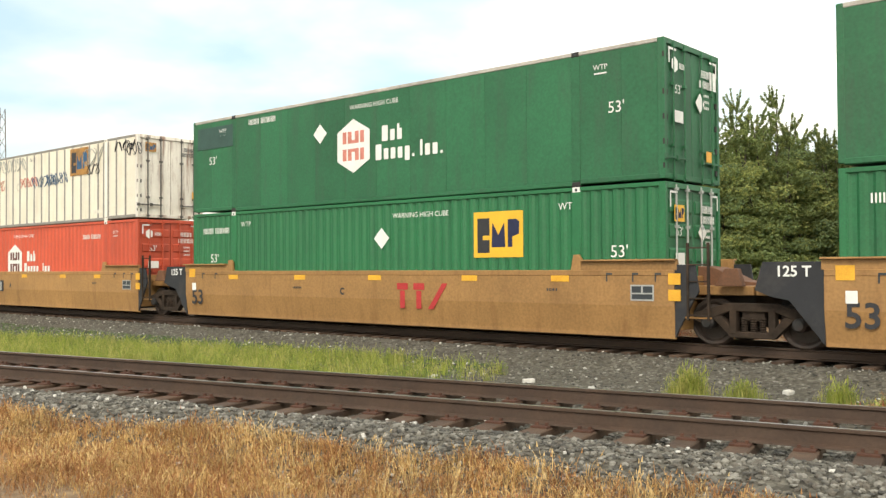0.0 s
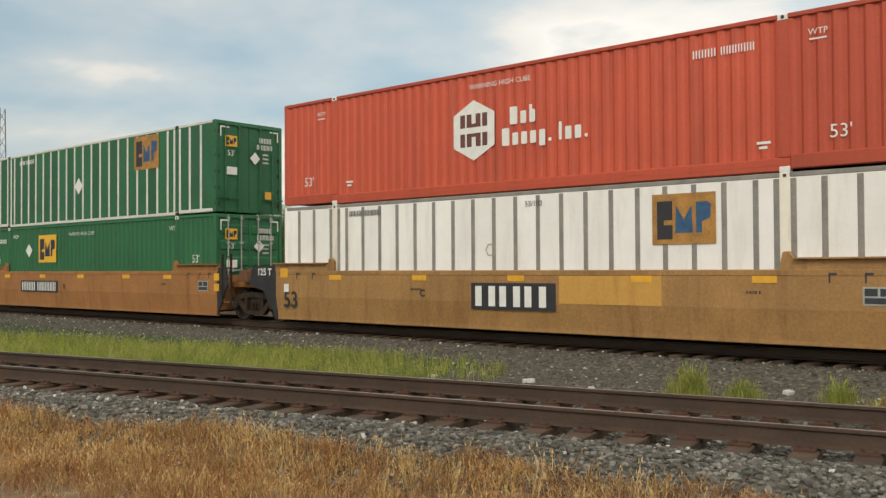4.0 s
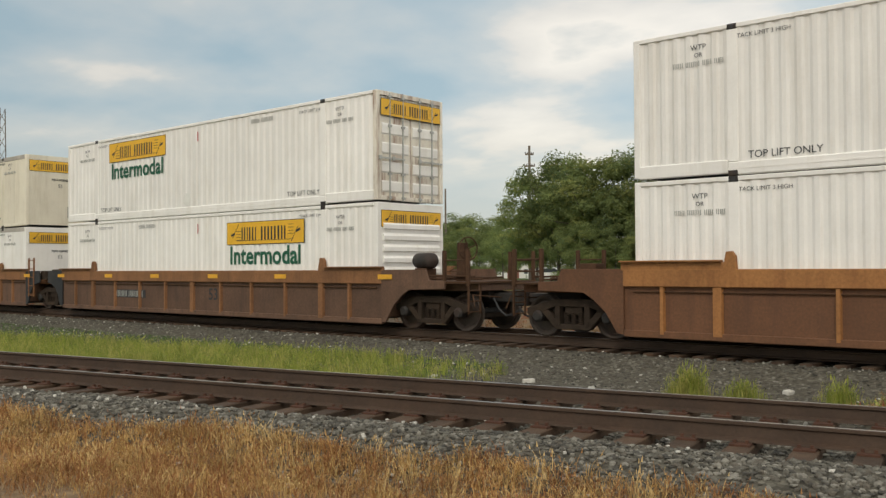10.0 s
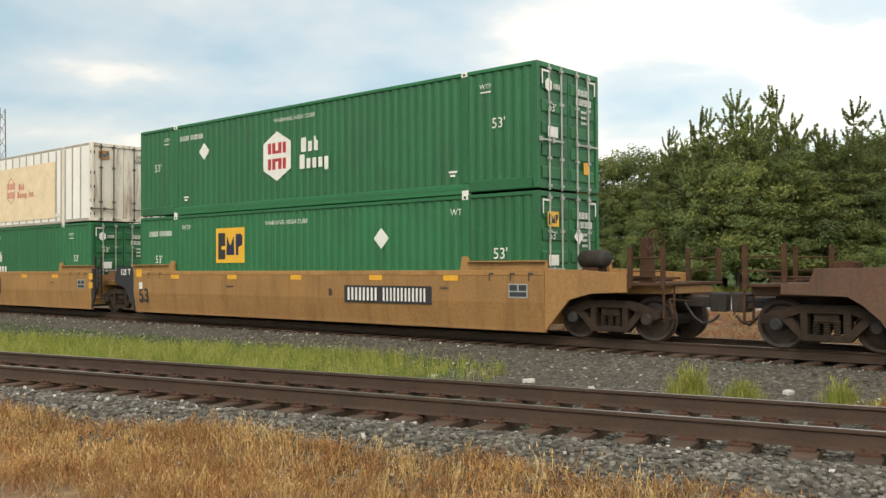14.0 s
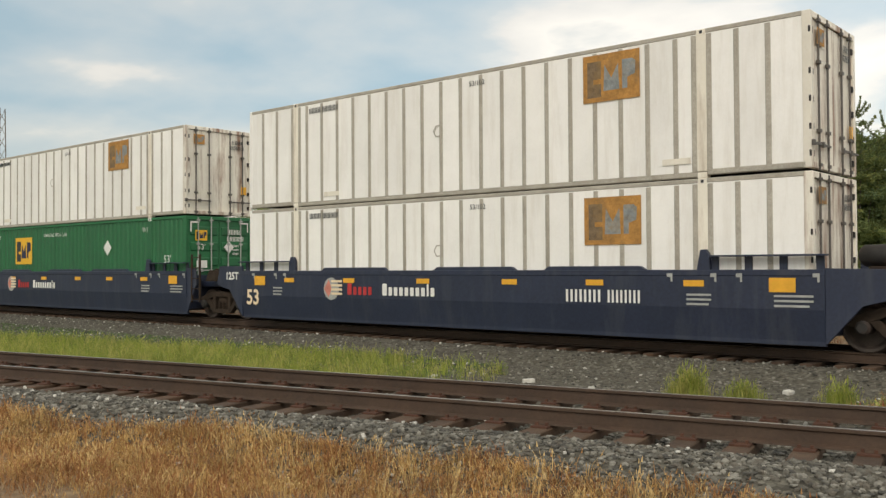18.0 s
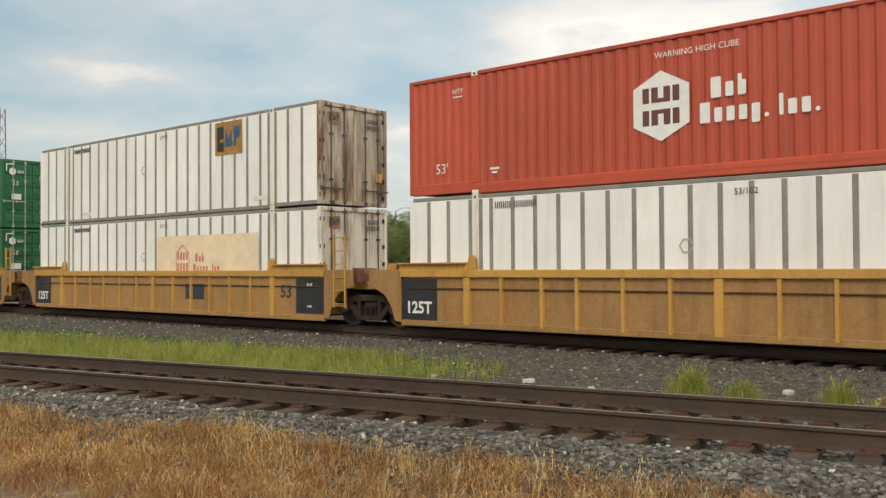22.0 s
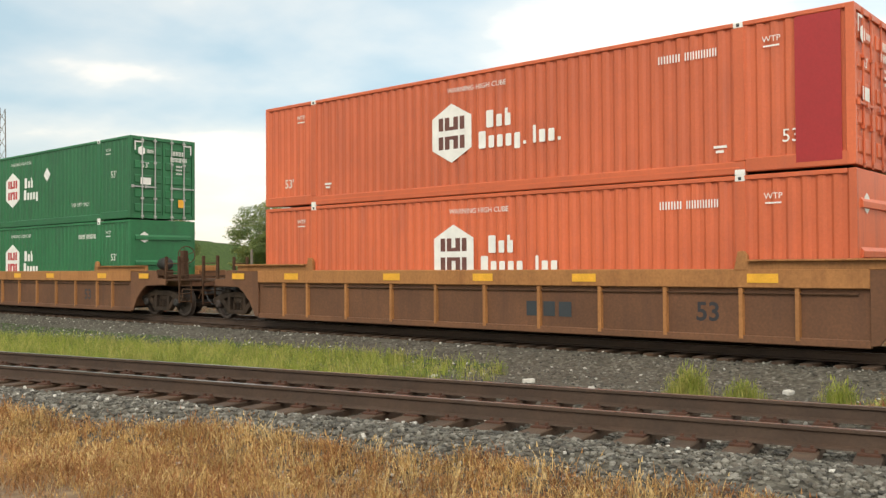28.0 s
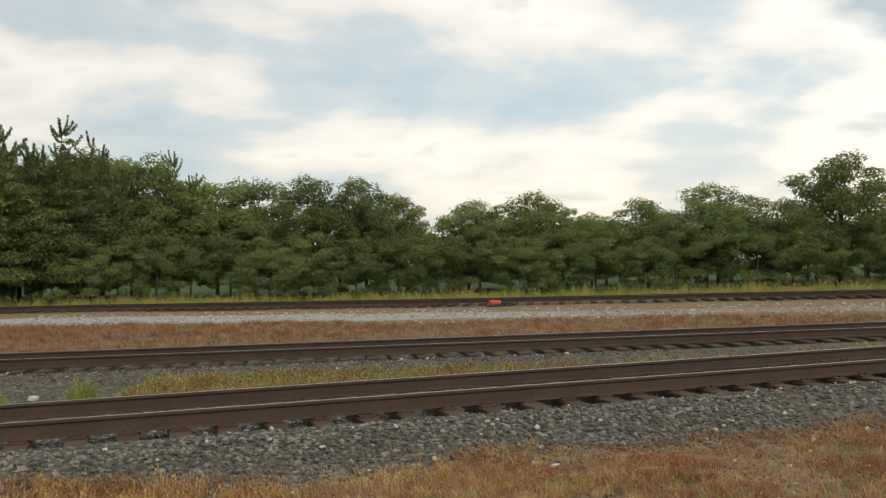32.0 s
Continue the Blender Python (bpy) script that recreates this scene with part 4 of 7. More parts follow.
def car_text(car, text, x, z, size, material, bold=0.01, y=-SIDE - 0.010):
    return piece("lettering", lettering(text, size, material, bold), car, (x + 0.26, -SIDE - 0.010 if y == -SIDE + 0.02 else y, z), (90, 0, 0))


def flashes(car, xs, z=1.24, w=0.46, h=0.13):
    for x in xs:
        car_mark(car, flat([rect(-w / 2, w / 2, -h / 2, h / 2)], M_YEL, ("fl", w, h)), x, z, "reflector")


def plate_bars(car, x, z, pattern, h=0.23, back=M_BLACK, word=M_WHITE, y=-SIDE - 0.012):
    """A painted panel with plain bars instead of its number."""
    w = (sum(p if p else 0.3 for p in pattern) + 0.16 * len(pattern)) * h + 0.25
    pn = piece("number_panel", flat([rect(-w / 2, w / 2, -h * 0.66, h * 0.66)], back, ("np", round(w, 3), h)), car, (x + 0.3, y, z))
    piece("number_marking", bars(pattern, h, word), pn, (0, -0.004, 0))


def word_shapes(car, x, z, h, material):
    """Three heavy plain shapes in place of the car owner's mark."""
    g = [rect(-1.3 * h, -0.72 * h, 0.24 * h, 0.5 * h), rect(-1.14 * h, -0.88 * h, -0.5 * h, 0.2 * h), rect(-0.42 * h, 0.16 * h, 0.24 * h, 0.5 * h), rect(-0.26 * h, 0.0, -0.5 * h, 0.2 * h),
         [(0.35 * h, -0.5 * h), (0.62 * h, -0.5 * h), (1.35 * h, 0.5 * h), (1.08 * h, 0.5 * h)]]
    car_mark(car, flat(g, material, ("owner", h)), x, z, "owner_mark")


# ribs along a ribbed car's side, and which of them are wide
RIBS_YELLOW = ((-6.2, -5.2, -4.1, -3.2, -2.1, -1.05, -0.05, 1.1, 2.1, 3.1, 4.1, 5.1, 6.1), (-6.2, -0.05, 6.1))
RIBS_LONE = ((-7.45, -6.3, -4.1, -2.14, 0.07, 2.04, 4.08, 6.07, 7.16), (-6.3, 6.07))
RIBS_SET = ((-7.35, -6.1, -4.6, -3.03, -1.5, 0.0, 1.48, 2.97, 4.5, 6.0, 7.1), (-6.1, 0.0, 6.0))
RIBS_TAIL = ((-7.17, -6.18, -4.64, -3.0, -1.52, -0.03, 1.48, 3.01, 4.49, 6.03, 7.07), ())

P9 = (0.7, 0.7, 0.7, 0.7, 0, 0.6, 0.6, 0.6, 0.6, 0.6, 0.6)


def yellow_smooth(label, al, ar, marks, big53=(-7.92, 0.66), dark=BLACK, paint=YEL):
    car = well_car("smooth", paint, paint, label, al, ar, dark if (al or ar) else None)
    flashes(car, (-6.1, -3.1, -0.2, 2.9, 5.4), 1.3)
    car_text(car, "53", big53[0], big53[1], 0.62, M_BLACK, 0.012, -SIDE + 0.02)
    if al:
        car_text(car, "125 T", -9.1, 1.44, 0.27, M_WHITE, 0.006, -SIDE + 0.012)
        car_mark(car, flat([rect(-0.16, 0.16, -0.13, 0.13)], M_YEL, ("sq",)), -8.2, 1.42, "reflector")
    if ar:
        car_mark(car, flat([rect(-0.13, 0.13, -0.11, 0.11)], M_YEL, ("sq2",)), 8.05, 1.3, "reflector")
        car_mark(car, flat([rect(-0.13, 0.13, -0.11, 0.11)], M_YEL, ("sq2",)), 8.05, 0.98, "reflector")
    car_mark(car, flat([rect(-0.1, 0.1, -0.11, 0.11)], M_WHITE, ("tag",)), -8.1, 1.0, "tag")
    for x in (-7.6, -6.95, 6.6, 7.2, 7.7):
        car_mark(car, flat([rect(-0.07, 0.07, 0, 0.04), rect(-0.07, -0.04, -0.14, 0.04)], M_DKGREY, ("lift",)), x, 1.38, "lift_mark")
    car_mark(car, bars((1.0, 2.0, 1.4, 1.7), 0.055, M_DKGREY), -3.2, 1.02, "small_print")
    car_mark(car, bars((1.6, 1.1, 2.0), 0.055, M_DKGREY), 5.2, 1.06, "small_print")
    nt = car_mark(car, flat([rect(-0.26, 0.26, -0.16, 0.16)], M_GREY, ("ntc",)), 7.35, 1.02, "notice")
    piece("notice_field", flat([rect(-0.23, -0.02, 0.0, 0.13), rect(0.02, 0.23, 0.0, 0.13), rect(-0.23, 0.23, -0.13, -0.03)], M_DKGREY, ("ntf",)), nt, (0, -0.003, 0))
    for kind, x, z in marks:
        if kind == "plate":
            plate_bars(car, x, z, P9, 0.33)
        elif kind == "owner":
            word_shapes(car, x, z, 0.62, M_RED)
        elif kind == "plate_owner":
            plate_bars(car, x, z, (1.35, 1.35, 1.35), 0.46)
        elif kind in "ABC":
            car_text(car, kind, x, z, 0.24, M_BLACK)
    return car


def ribbed(paint, chord, label, al, ar, marks=(), dark_end=None, flash=True, ribs=None):
    car = well_car("ribbed", paint, chord, label, al, ar, dark_end, ribs, 1.55 if ribs is RIBS_SET else 1.63)
    if flash:
        flashes(car, (-9.46, -7.06, -3.2, -0.3, 2.4, 6.2, 8.9) if ribs is RIBS_TAIL else (-8.6, -5.2, -2.3, 0.9, 4.1, 8.2), 1.32, 0.58 if ribs is RIBS_TAIL else 0.5, 0.17 if ribs is RIBS_TAIL else 0.12)
    yy = -SIDE + 0.082
    piece("air_line", kept("airline", lambda: Geo().rod((-8.1, 0, 0), (8.1, 0, 0), 0.018, 6).mesh("air_line", GRIME)), car, (0, yy - 0.02, 1.04))
    if ribs is RIBS_SET and al and ar:
        g = Geo().rod((1.55, yy - 0.03, 1.10), (1.85, yy - 0.03, 0.84), 0.028, 6).rod((1.85, yy - 0.03, 0.84), (2.15, yy - 0.03, 0.84), 0.028, 6).rod((2.15, yy - 0.03, 0.84), (2.45, yy - 0.03, 1.10), 0.028, 6)
        piece("air_pipe", g.mesh("air_pipe", DARK), car)
    for kind, x, z in marks:
        if kind == "53":
            car_text(car, "53", x - 0.1, z, 0.5, M_BLACK, 0.01, yy)
        elif kind == "owner":
            g = [rect(-0.55, -0.2, -0.16, 0.16), rect(-0.1, 0.2, -0.16, 0.16), rect(0.3, 0.62, -0.16, 0.16)]
            piece("owner_mark", flat(g, M_DKGREY, ("ow2",)), car, (x + 0.2, yy, z))
        elif kind == "plate":
            plate_bars(car, x, z, P9, 0.2, M_BLACK, M_GREY, yy)
        elif kind == "125T":
            boxed("capacity_panel", car, BLACK, x - 0.58, x + 0.58, yy - 0.012, yy - 0.004, 0.27, 1.27)
            car_text(car, "125T", x - 0.26, z, 0.4, M_WHITE, 0.012, yy - 0.016)
        elif kind == "dark":
            boxed("capacity_panel", car, BLACK, x - 0.57, x + 0.57, yy - 0.012, yy - 0.004, 0.31, 1.27)
            piece("small_print", bars((1.6, 1.2), 0.06, M_WHITE), car, (x, yy - 0.014, 0.5))
            piece("small_print", bars((1.0, 0, 1.0), 0.08, M_WHITE), car, (x, yy - 0.014, 1.1))
        elif kind == "patch":
            piece("patch", flat([rect(-0.5, 0.5, -0.24, 0.24)], M_DKGREY, ("pt",)), car, (x, yy, z))
        elif kind == "yellow":
            piece("reflector", flat([rect(-0.3, 0.3, -0.12, 0.12)], M_YEL, ("yl",)), car, (x, yy, z))
    return car


def navy(label, al, ar, rev, num):
    car = well_car("smooth", BLUE, BLUE, label, al, ar, BLUE, None, 1.72)
    for x in (-3.6, 0.4, 3.6):
        piece("raised_edge", kept("navyedge", lambda: Geo().prism([(-1.25, 1.47), (-1.1, 1.56), (1.1, 1.56), (1.25, 1.47)], -0.05, 0.05).mesh("raised_edge", BLUE, 0.01)), car, (x, -SIDE + 0.055, 0))
    flashes(car, (-6.4, -4.0, -1.4, 1.2, 3.4, 5.6), 1.22, 0.42, 0.12)
    for x in (-7.7, 7.3):
        car_mark(car, flat([rect(-0.24, 0.24, -0.13, 0.13)], M_YEL, ("fb",)), x, 1.2, "reflector")
    car_text(car, "53", -8.02, 0.70, 0.6, M_TAN, 0.014, -SIDE + 0.02)
    if al:
        car_text(car, "125T", -9.05, 1.32, 0.3, M_WHITE, 0.01, -SIDE + 0.012)
    for x in (-8.0, -7.0, -6.6, 5.1, 6.0, 6.5, 7.9):
        car_mark(car, flat([rect(-0.06, 0.06, 0, 0.07), rect(0.02, 0.06, -0.09, 0)], M_GREY, ("lm2",)), x, 1.34, "lift_mark")
    for x, w in ((-6.9, 0.4), (5.7, 0.5), (7.5, 0.7)):
        car_mark(car, flat([rect(-w / 2, w / 2, 0, 0.04), rect(-w / 2, w / 2, -0.09, -0.05), rect(-w / 2, w * 0.4, -0.18, -0.14)], M_GREY, ("sp", w)), x, 0.98, "small_print")
    disc = car_mark(car, flat([[(0.30 * math.cos(a * 0.3927), 0.30 * math.sin(a * 0.3927)) for a in range(16)]], M_GREY, ("disc",)), rev - 1.75, 1.0, "badge")
    piece("badge_shape", flat([[(-0.28, 0.0), (-0.1, 0.24), (0.02, 0.0), (-0.1, -0.24)]], M_PALE_RED, ("dch",)), disc, (0, -0.003, 0))
    tagged(piece("badge_lines", flat([rect(0.0, 0.42, -0.16 + 0.11 * i, -0.10 + 0.11 * i) for i in range(4)], M_TAN, ("dln",)), disc, (0, -0.004, 0)), kind="stuff")
    car_mark(car, blocks("cxxxx", 0.30, M_RED), rev - 0.65, 1.0, "word_marking")
    car_mark(car, blocks("cxxxxxxxix", 0.30, M_WHITE), rev + 1.05, 1.0, "word_marking")
    if num is not None:
        car_mark(car, bars((0.7, 0.7, 0.7, 0.7, 0, 0.6, 0.6, 0.6, 0.6), 0.26, M_WHITE), num, 0.94, "number_marking")
    return car


# rail cars and loads from the head of the train backwards: (middle of the well at 0 s, car, lower load, upper load)
def train():
    rows = []
    gr = {"g": "green containers", "r": "red containers", "w": "white containers", "j": "white freight-company containers"}
    ART = "with a shared truck"
    deep_green = "deep green ribbed steel container with a white six-sided badge"

    def row(xl, car, low, up):
        rows.append((xl + HX + 0.05, car, low, up))

    row(20.3, yellow_smooth("faded yellow smooth-sided well car carrying two green containers", True, True, [("plate", 1.0, 0.95)]),
        emp_green("green ribbed container low in a yellow well car", gr["g"], 2.0), hub_box(GREEN_OLD, "dark green smooth-sided container stacked on top", gr["g"], "plate", M_PALE_RED, door_paint=GREEN_OLD))
    b = hub_box(GREEN_OLD, "weathered green smooth container with faded red badge", gr["g"], "plate", M_PALE_RED, at=-1.0, dia=-2.3, number=(-4.8, 2.6))
    side_mark(b, flat([rect(-0.9, 0.9, -0.33, 0.33)], M_PATCH, ("patchg",)), -7.1, 2.32, "plate", "patch")
    end_mark(b, flat([rect(-0.16, 0.16, -0.2, 0.2)], M_WHITE, ("pp",)), 0.95, 2.3, "plate")
    diamond(b, 0.3, 1.75, "", M_WHITE, 0.22, True)
    row(0.86, yellow_smooth("faded yellow well car with a red owner mark", True, True, [("owner", 1.4, 0.86), ("C", -1.4, 0.93)]),
        emp_green("green ribbed container with a yellow logo panel", gr["g"], 3.72, 1.95, 0.0), b)
    b = emp_box("white panelled container covered in graffiti tags", gr["w"], CREAM, 3.96)
    graffiti(b)
    row(-18.54, yellow_smooth("faded yellow well car with a black number panel", False, True, [("plate", -3.6, 0.9), ("A", -1.43, 0.92)]),
        hub_box(RED, "red ribbed container low in a yellow well car", gr["r"], mark=M_BROWN, at=-1.27, number=(4.84, 2.37)), b)
    row(-42.19, yellow_smooth("yellow well car with a black number panel", True, False, [("plate", 3.1, 0.9), ("A", 0.6, 0.92)]),
        emp_box("clean white panelled container with dark posts", gr["w"], z=2.1), emp_box("white panelled container with rust-stained doors", gr["w"], stain="rust"))
    car = yellow_smooth("yellow well car with a paler repainted patch", True, True, [("plate_owner", -0.35, 0.89), ("C", -3.0, 0.92)])
    boxed("repainted_patch", car, YEL2, 1.2, 3.6, -SIDE - 0.008, -SIDE + 0.01, 0.76, 1.36)
    row(-61.79, car, emp_box("white panelled container with dark posts", gr["w"], z=2.13), hub_box(RED, "red ribbed container stacked on a white one", gr["r"], mark=M_BROWN, at=-1.4, number=(4.7, 2.41)))
    b = container("posts", GREEN_OLD, "green panelled container with white upright posts", gr["g"], "door", STRIPE)
    emp_logo(b, 4.05, 2.2, "posts", True)
    diamond(b, -0.5, 1.35, "posts", M_WHITE, 0.3)
    number_bars(b, -4.6, 2.55, "posts", M_WHITE)
    end_labels(b, GREEN, False, True)
    diamond(b, 0.2, 1.8, "", M_WHITE, 0.2, True)
    row(-81.21, yellow_smooth("rust-brown smooth well car with scrawled tags", False, True, [("plate", -3.43, 0.91), ("B", -1.41, 0.92)], paint=OCHRE),
        emp_green("green ribbed container with a yellow logo panel", gr["g"], -2.94, 2.0, -4.45), b)
    car = well_car("smooth", DULL, OCHRE, "low faded yellow well car with patched paint", False, False, None, None, 1.30, 1.15)
    patches(car)
    row(-104.88, car, emp_box("white panelled container with narrow dark posts", gr["w"], at=-4.16, z=2.1, old=True), emp_box("white panelled container with heavily rusted doors", gr["w"], lift_paint=WHITE_DOOR, stain="rust"))
    car = well_car("smooth", YEL2, YEL2, "bright yellow well car with a red owner mark", False, False, None, None, 1.34, 1.21)
    word_shapes(car, 2.93, 0.78, 0.58, M_RED)
    plate_bars(car, -4.45, 0.92, P9, 0.17)
    flashes(car, (-8.0, -2.2, -0.2, 1.6, 4.4, 5.6), 0.92)
    car_text(car, "53", 7.18, 0.72, 0.38, M_BLACK, 0.012, -SIDE + 0.02)
    for x in (-7.6, -7.0, -6.4, 5.9, 6.5, 7.1, 8.0):
        car_mark(car, flat([rect(-0.09, 0.02, 0, 0.07), rect(0.04, 0.08, -0.05, 0.07)], M_DKGREY, ("lm3",)), x, 1.04, "lift_mark")
    nt = car_mark(car, flat([rect(-0.26, 0.26, -0.16, 0.16)], M_BLACK, ("ntc",)), 7.95, 0.78, "notice")
    piece("notice_field", flat([rect(-0.23, -0.02, -0.03, 0.11), rect(0.02, 0.23, -0.03, 0.11), rect(-0.23, 0.23, -0.13, -0.07)], M_GREY, ("ntf2",)), nt, (0, -0.003, 0))
    row(-128.46, car, hunt_box("white ribbed container with golden logo panel", gr["j"], "corrugated", WHITE, 3.42, M_DKGREEN, z=2.1), hunt_box("smooth white container with golden logo panel", gr["j"], "plate", WHITE, 3.42, None, "hatch"))
    row(-151.94, ribbed(BROWN, OCHRE, "rust-brown ribbed well car with faded lettering", False, False, [("owner", -0.2, 0.8)], None, False, RIBS_LONE),
        hunt_box("white ribbed container with golden logo panel", gr["j"], "corrugated", WHITE, 3.46, M_DKGREEN), hunt_box("white ribbed container with louvred end", gr["j"], "corrugated", WHITE, 3.44, M_DKGREY))
    row(-175.44, ribbed(BROWN_DARK, OCHRE_DARK, "sooty brown ribbed well car of a three-car set", True, False, [("plate", -4.0, 0.72), ("53", 0.9, 0.75)], BLACK, True, RIBS_SET),
        hunt_box("white ribbed container with green lettering", gr["j"], "corrugated", WHITE, 3.28, M_DKGREEN), hunt_box("white ribbed container with grimy steel doors", gr["j"], "corrugated", WHITE, -3.56, M_DKGREEN, "door", 2.36, door_paint=WHITE_DOOR))
    row(-195.0, ribbed(BROWN_DARK, OCHRE_DARK, "sooty brown ribbed middle well car", True, True, [("owner", -2.6, 0.75)], BLACK, True, RIBS_SET),
        hunt_box("smooth white container with golden logo panel", gr["j"], "plate", WHITE, 3.33, None, "hatch", 2.16), hunt_box("smooth cream container with golden logo panel", gr["j"], "plate", CREAM, 3.33, None, "hatch"))
    row(-214.56, ribbed(BROWN_DARK, OCHRE_DARK, "sooty brown ribbed well car with yellow panels", False, True, [("yellow", 7.65, 0.92)], BLACK, True, RIBS_SET),
        hunt_box("cream container with rounded rivets", gr["j"], "plate", CREAM, -3.61, None, "door", 2.16, door_paint=WHITE_DOOR), hunt_box("white ribbed container with louvred end", gr["j"], "corrugated", WHITE, 3.35, M_DKGREY))
    row(-238.39, yellow_smooth("ochre well car with a black number panel", True, False, [("plate", 3.23, 0.88), ("B", 1.2, 0.9)]),
        emp_green("green ribbed container with a yellow logo panel", gr["g"], -3.31, 1.9, 3.05), hub_box(GREEN, deep_green, gr["g"], inc=False, dia=-4.63, number=(-5.3, 2.45)))
    b = emp_box("white panelled container with a tan painted patch", gr["w"], hub=True, posts=SEAM_TAN)
    side_mark(b, flat([rect(-2.7, 2.7, -1.15, 1.0)], M_TAN, ("tanp",)), 2.55, 1.4, "posts", "painted_patch", "", 0.012)
    hub_mark(b, 1.54, 1.49)
    row(-257.83, yellow_smooth("yellow middle well car with a black owner panel", True, True, [("plate_owner", -0.4, 0.9), ("C", -3.0, 0.92)]),
        hub_box(GREEN, deep_green, gr["g"], inc=False, number=(-5.3, 2.4)), b)
    b = container("corrugated", GREEN, "green ribbed container with yellow logo panel", gr["g"])
    emp_logo(b, -2.98, 2.09, "corrugated", False, 0.94)
    diamond(b, -4.52, 2.2, "corrugated", M_WHITE, 0.26)
    side_text(b, "WARNING HIGH CUBE", 0.3, 2.52, 0.16, M_WHITE)
    for x in (-7.1, 7.1):
        side_text(b, "53'", x, 1.6, 0.36, M_WHITE)
    number_bars(b, -7.1, 2.45, "corrugated", M_WHITE, 0.17)
    end_labels(b, GREEN, False, True)
    diamond(b, 0.6, 1.6, "", M_WHITE, 0.2, True)
    row(-277.17, yellow_smooth("faded yellow well car with a black number panel", False, True, [("plate", -3.63, 0.89), ("A", -1.59, 0.9)]),
        hub_box(ORANGE, "orange-red ribbed container low in a well car", gr["r"], mark=M_BROWN, at=-1.28, number=(4.8, 2.38)), b)
    row(-300.85, navy("navy blue smooth well car with white lettering", True, False, -2.92, 3.6),
        emp_box("white panelled container with faded logo panel", gr["w"], z=2.15, posts=SEAM_TAN, worn=True), emp_box("white panelled container with faded logo panel", gr["w"], posts=SEAM_TAN, worn=True))
    row(-320.28, navy("navy blue middle well car with yellow reflectors", True, True, -2.42, None),
        emp_green("green ribbed container with a yellow logo panel", gr["g"], -3.32, 1.94, 3.1), emp_box("white panelled container with tan posts", gr["w"], WHITE, 3.86, posts=SEAM_TAN, worn=True))
    b = hub_box(GREEN_OLD, "weathered green smooth container with faded red badge", gr["g"], "plate", M_PALE_RED, dia=-2.37, number=(-4.9, 2.5))
    diamond(b, -0.1, 1.7, "", M_WHITE, 0.22, True)
    row(-339.76, navy("navy blue well car at the tail of its set", False, True, 2.3, -3.97),
        hub_box(GREEN, deep_green, gr["g"], inc=False, dia=1.86, number=(-5.4, 2.4)), b)
    row(-363.34, ribbed(YEL, YEL2, "yellow ribbed well car with black panels", True, False, [("125T", -7.74, 0.56), ("plate", 3.9, 0.88), ("53", 6.5, 0.88)], None, False, RIBS_YELLOW),
        emp_box("bright white panelled container with new doors", gr["w"], at=3.73, stain=False, old=False), hub_box(RED, "red ribbed container stacked on a white one", gr["r"], mark=M_BROWN, at=-1.43, number=(4.7, 2.41)))
    b = emp_box("white panelled container with a stained tan patch", gr["w"], hub=True)
    side_mark(b, flat([rect(-2.6, 2.7, -1.1, 0.95)], M_TAN, ("tanp2",)), 2.5, 1.3, "posts", "painted_patch", "", 0.012)
    hub_mark(b, 1.38, 1.43)
    row(-382.78, ribbed(YEL, YEL2, "yellow ribbed middle well car with black panels", True, True, [("125T", -7.74, 0.56), ("patch", 2.24, 0.84), ("dark", 7.68, 0.7), ("53", 6.5, 0.88)], None, False, RIBS_YELLOW),
        b, emp_box("white panelled container with rust-stained doors", gr["w"], at=3.78, stain="rust"))
    row(-402.35, ribbed(YEL, YEL2, "yellow ribbed well car with a black end panel", False, True, [("plate", -5.26, 0.89), ("53", 6.5, 0.88), ("dark", 7.68, 0.7)], None, False, RIBS_YELLOW),
        hub_box(GREEN, deep_green, gr["g"], inc=False, at=-0.95, number=(-5.2, 2.4)), hub_box(GREEN, deep_green, gr["g"], inc=False, at=-0.95, number=(-5.2, 2.4)))
    car = well_car("smooth", MAROON, MAROON, "maroon smooth-sided well car with white lettering", False, False, None, None, 1.36, 1.22, 0.44)
    flashes(car, (-5.5, -2.6, -0.1, 2.7, 5.2), 0.95, 0.4, 0.1)
    car_mark(car, flat([rect(-0.2, 0.2, -0.11, 0.11)], M_YEL, ("fr",)), -8.4, 1.0, "reflector")
    car_text(car, "53", 6.87, 0.68, 0.44, M_WHITE, 0.012)
    car_mark(car, bars((0.6, 0.6, 0.6, 0, 0, 0.55, 0.55, 0.55, 0.55, 0.55, 0.55), 0.24, M_WHITE), -4.25, 0.68, "number_marking")
    for x, z in ((-1.9, 0.8), (-1.5, 0.95), (6.2, 0.74), (6.4, 1.02)):
        car_mark(car, bars((1.6, 1.1, 2.0), 0.06, M_GREY), x, z, "small_print")
    nt = car_mark(car, flat([rect(-0.28, 0.28, -0.2, 0.2)], M_GREY, ("ntm",)), 7.45, 0.7, "notice")
    piece("notice_field", flat([rect(-0.24, 0.24, -0.16, 0.16)], M_BLACK, ("ntm2",)), nt, (0, -0.003, 0))
    ring = car_mark(car, flat([[(0.17 * math.cos(a * 0.5236), 0.17 * math.sin(a * 0.5236)) for a in range(12)]], M_GREY, ("ringm",)), -2.85, 0.62, "badge")
    piece("badge_shape", flat([[(0.14 * math.cos(a * 0.5236), 0.14 * math.sin(a * 0.5236)) for a in range(12)]], MAROON, ("ringm2",)), ring, (0, -0.003, 0))
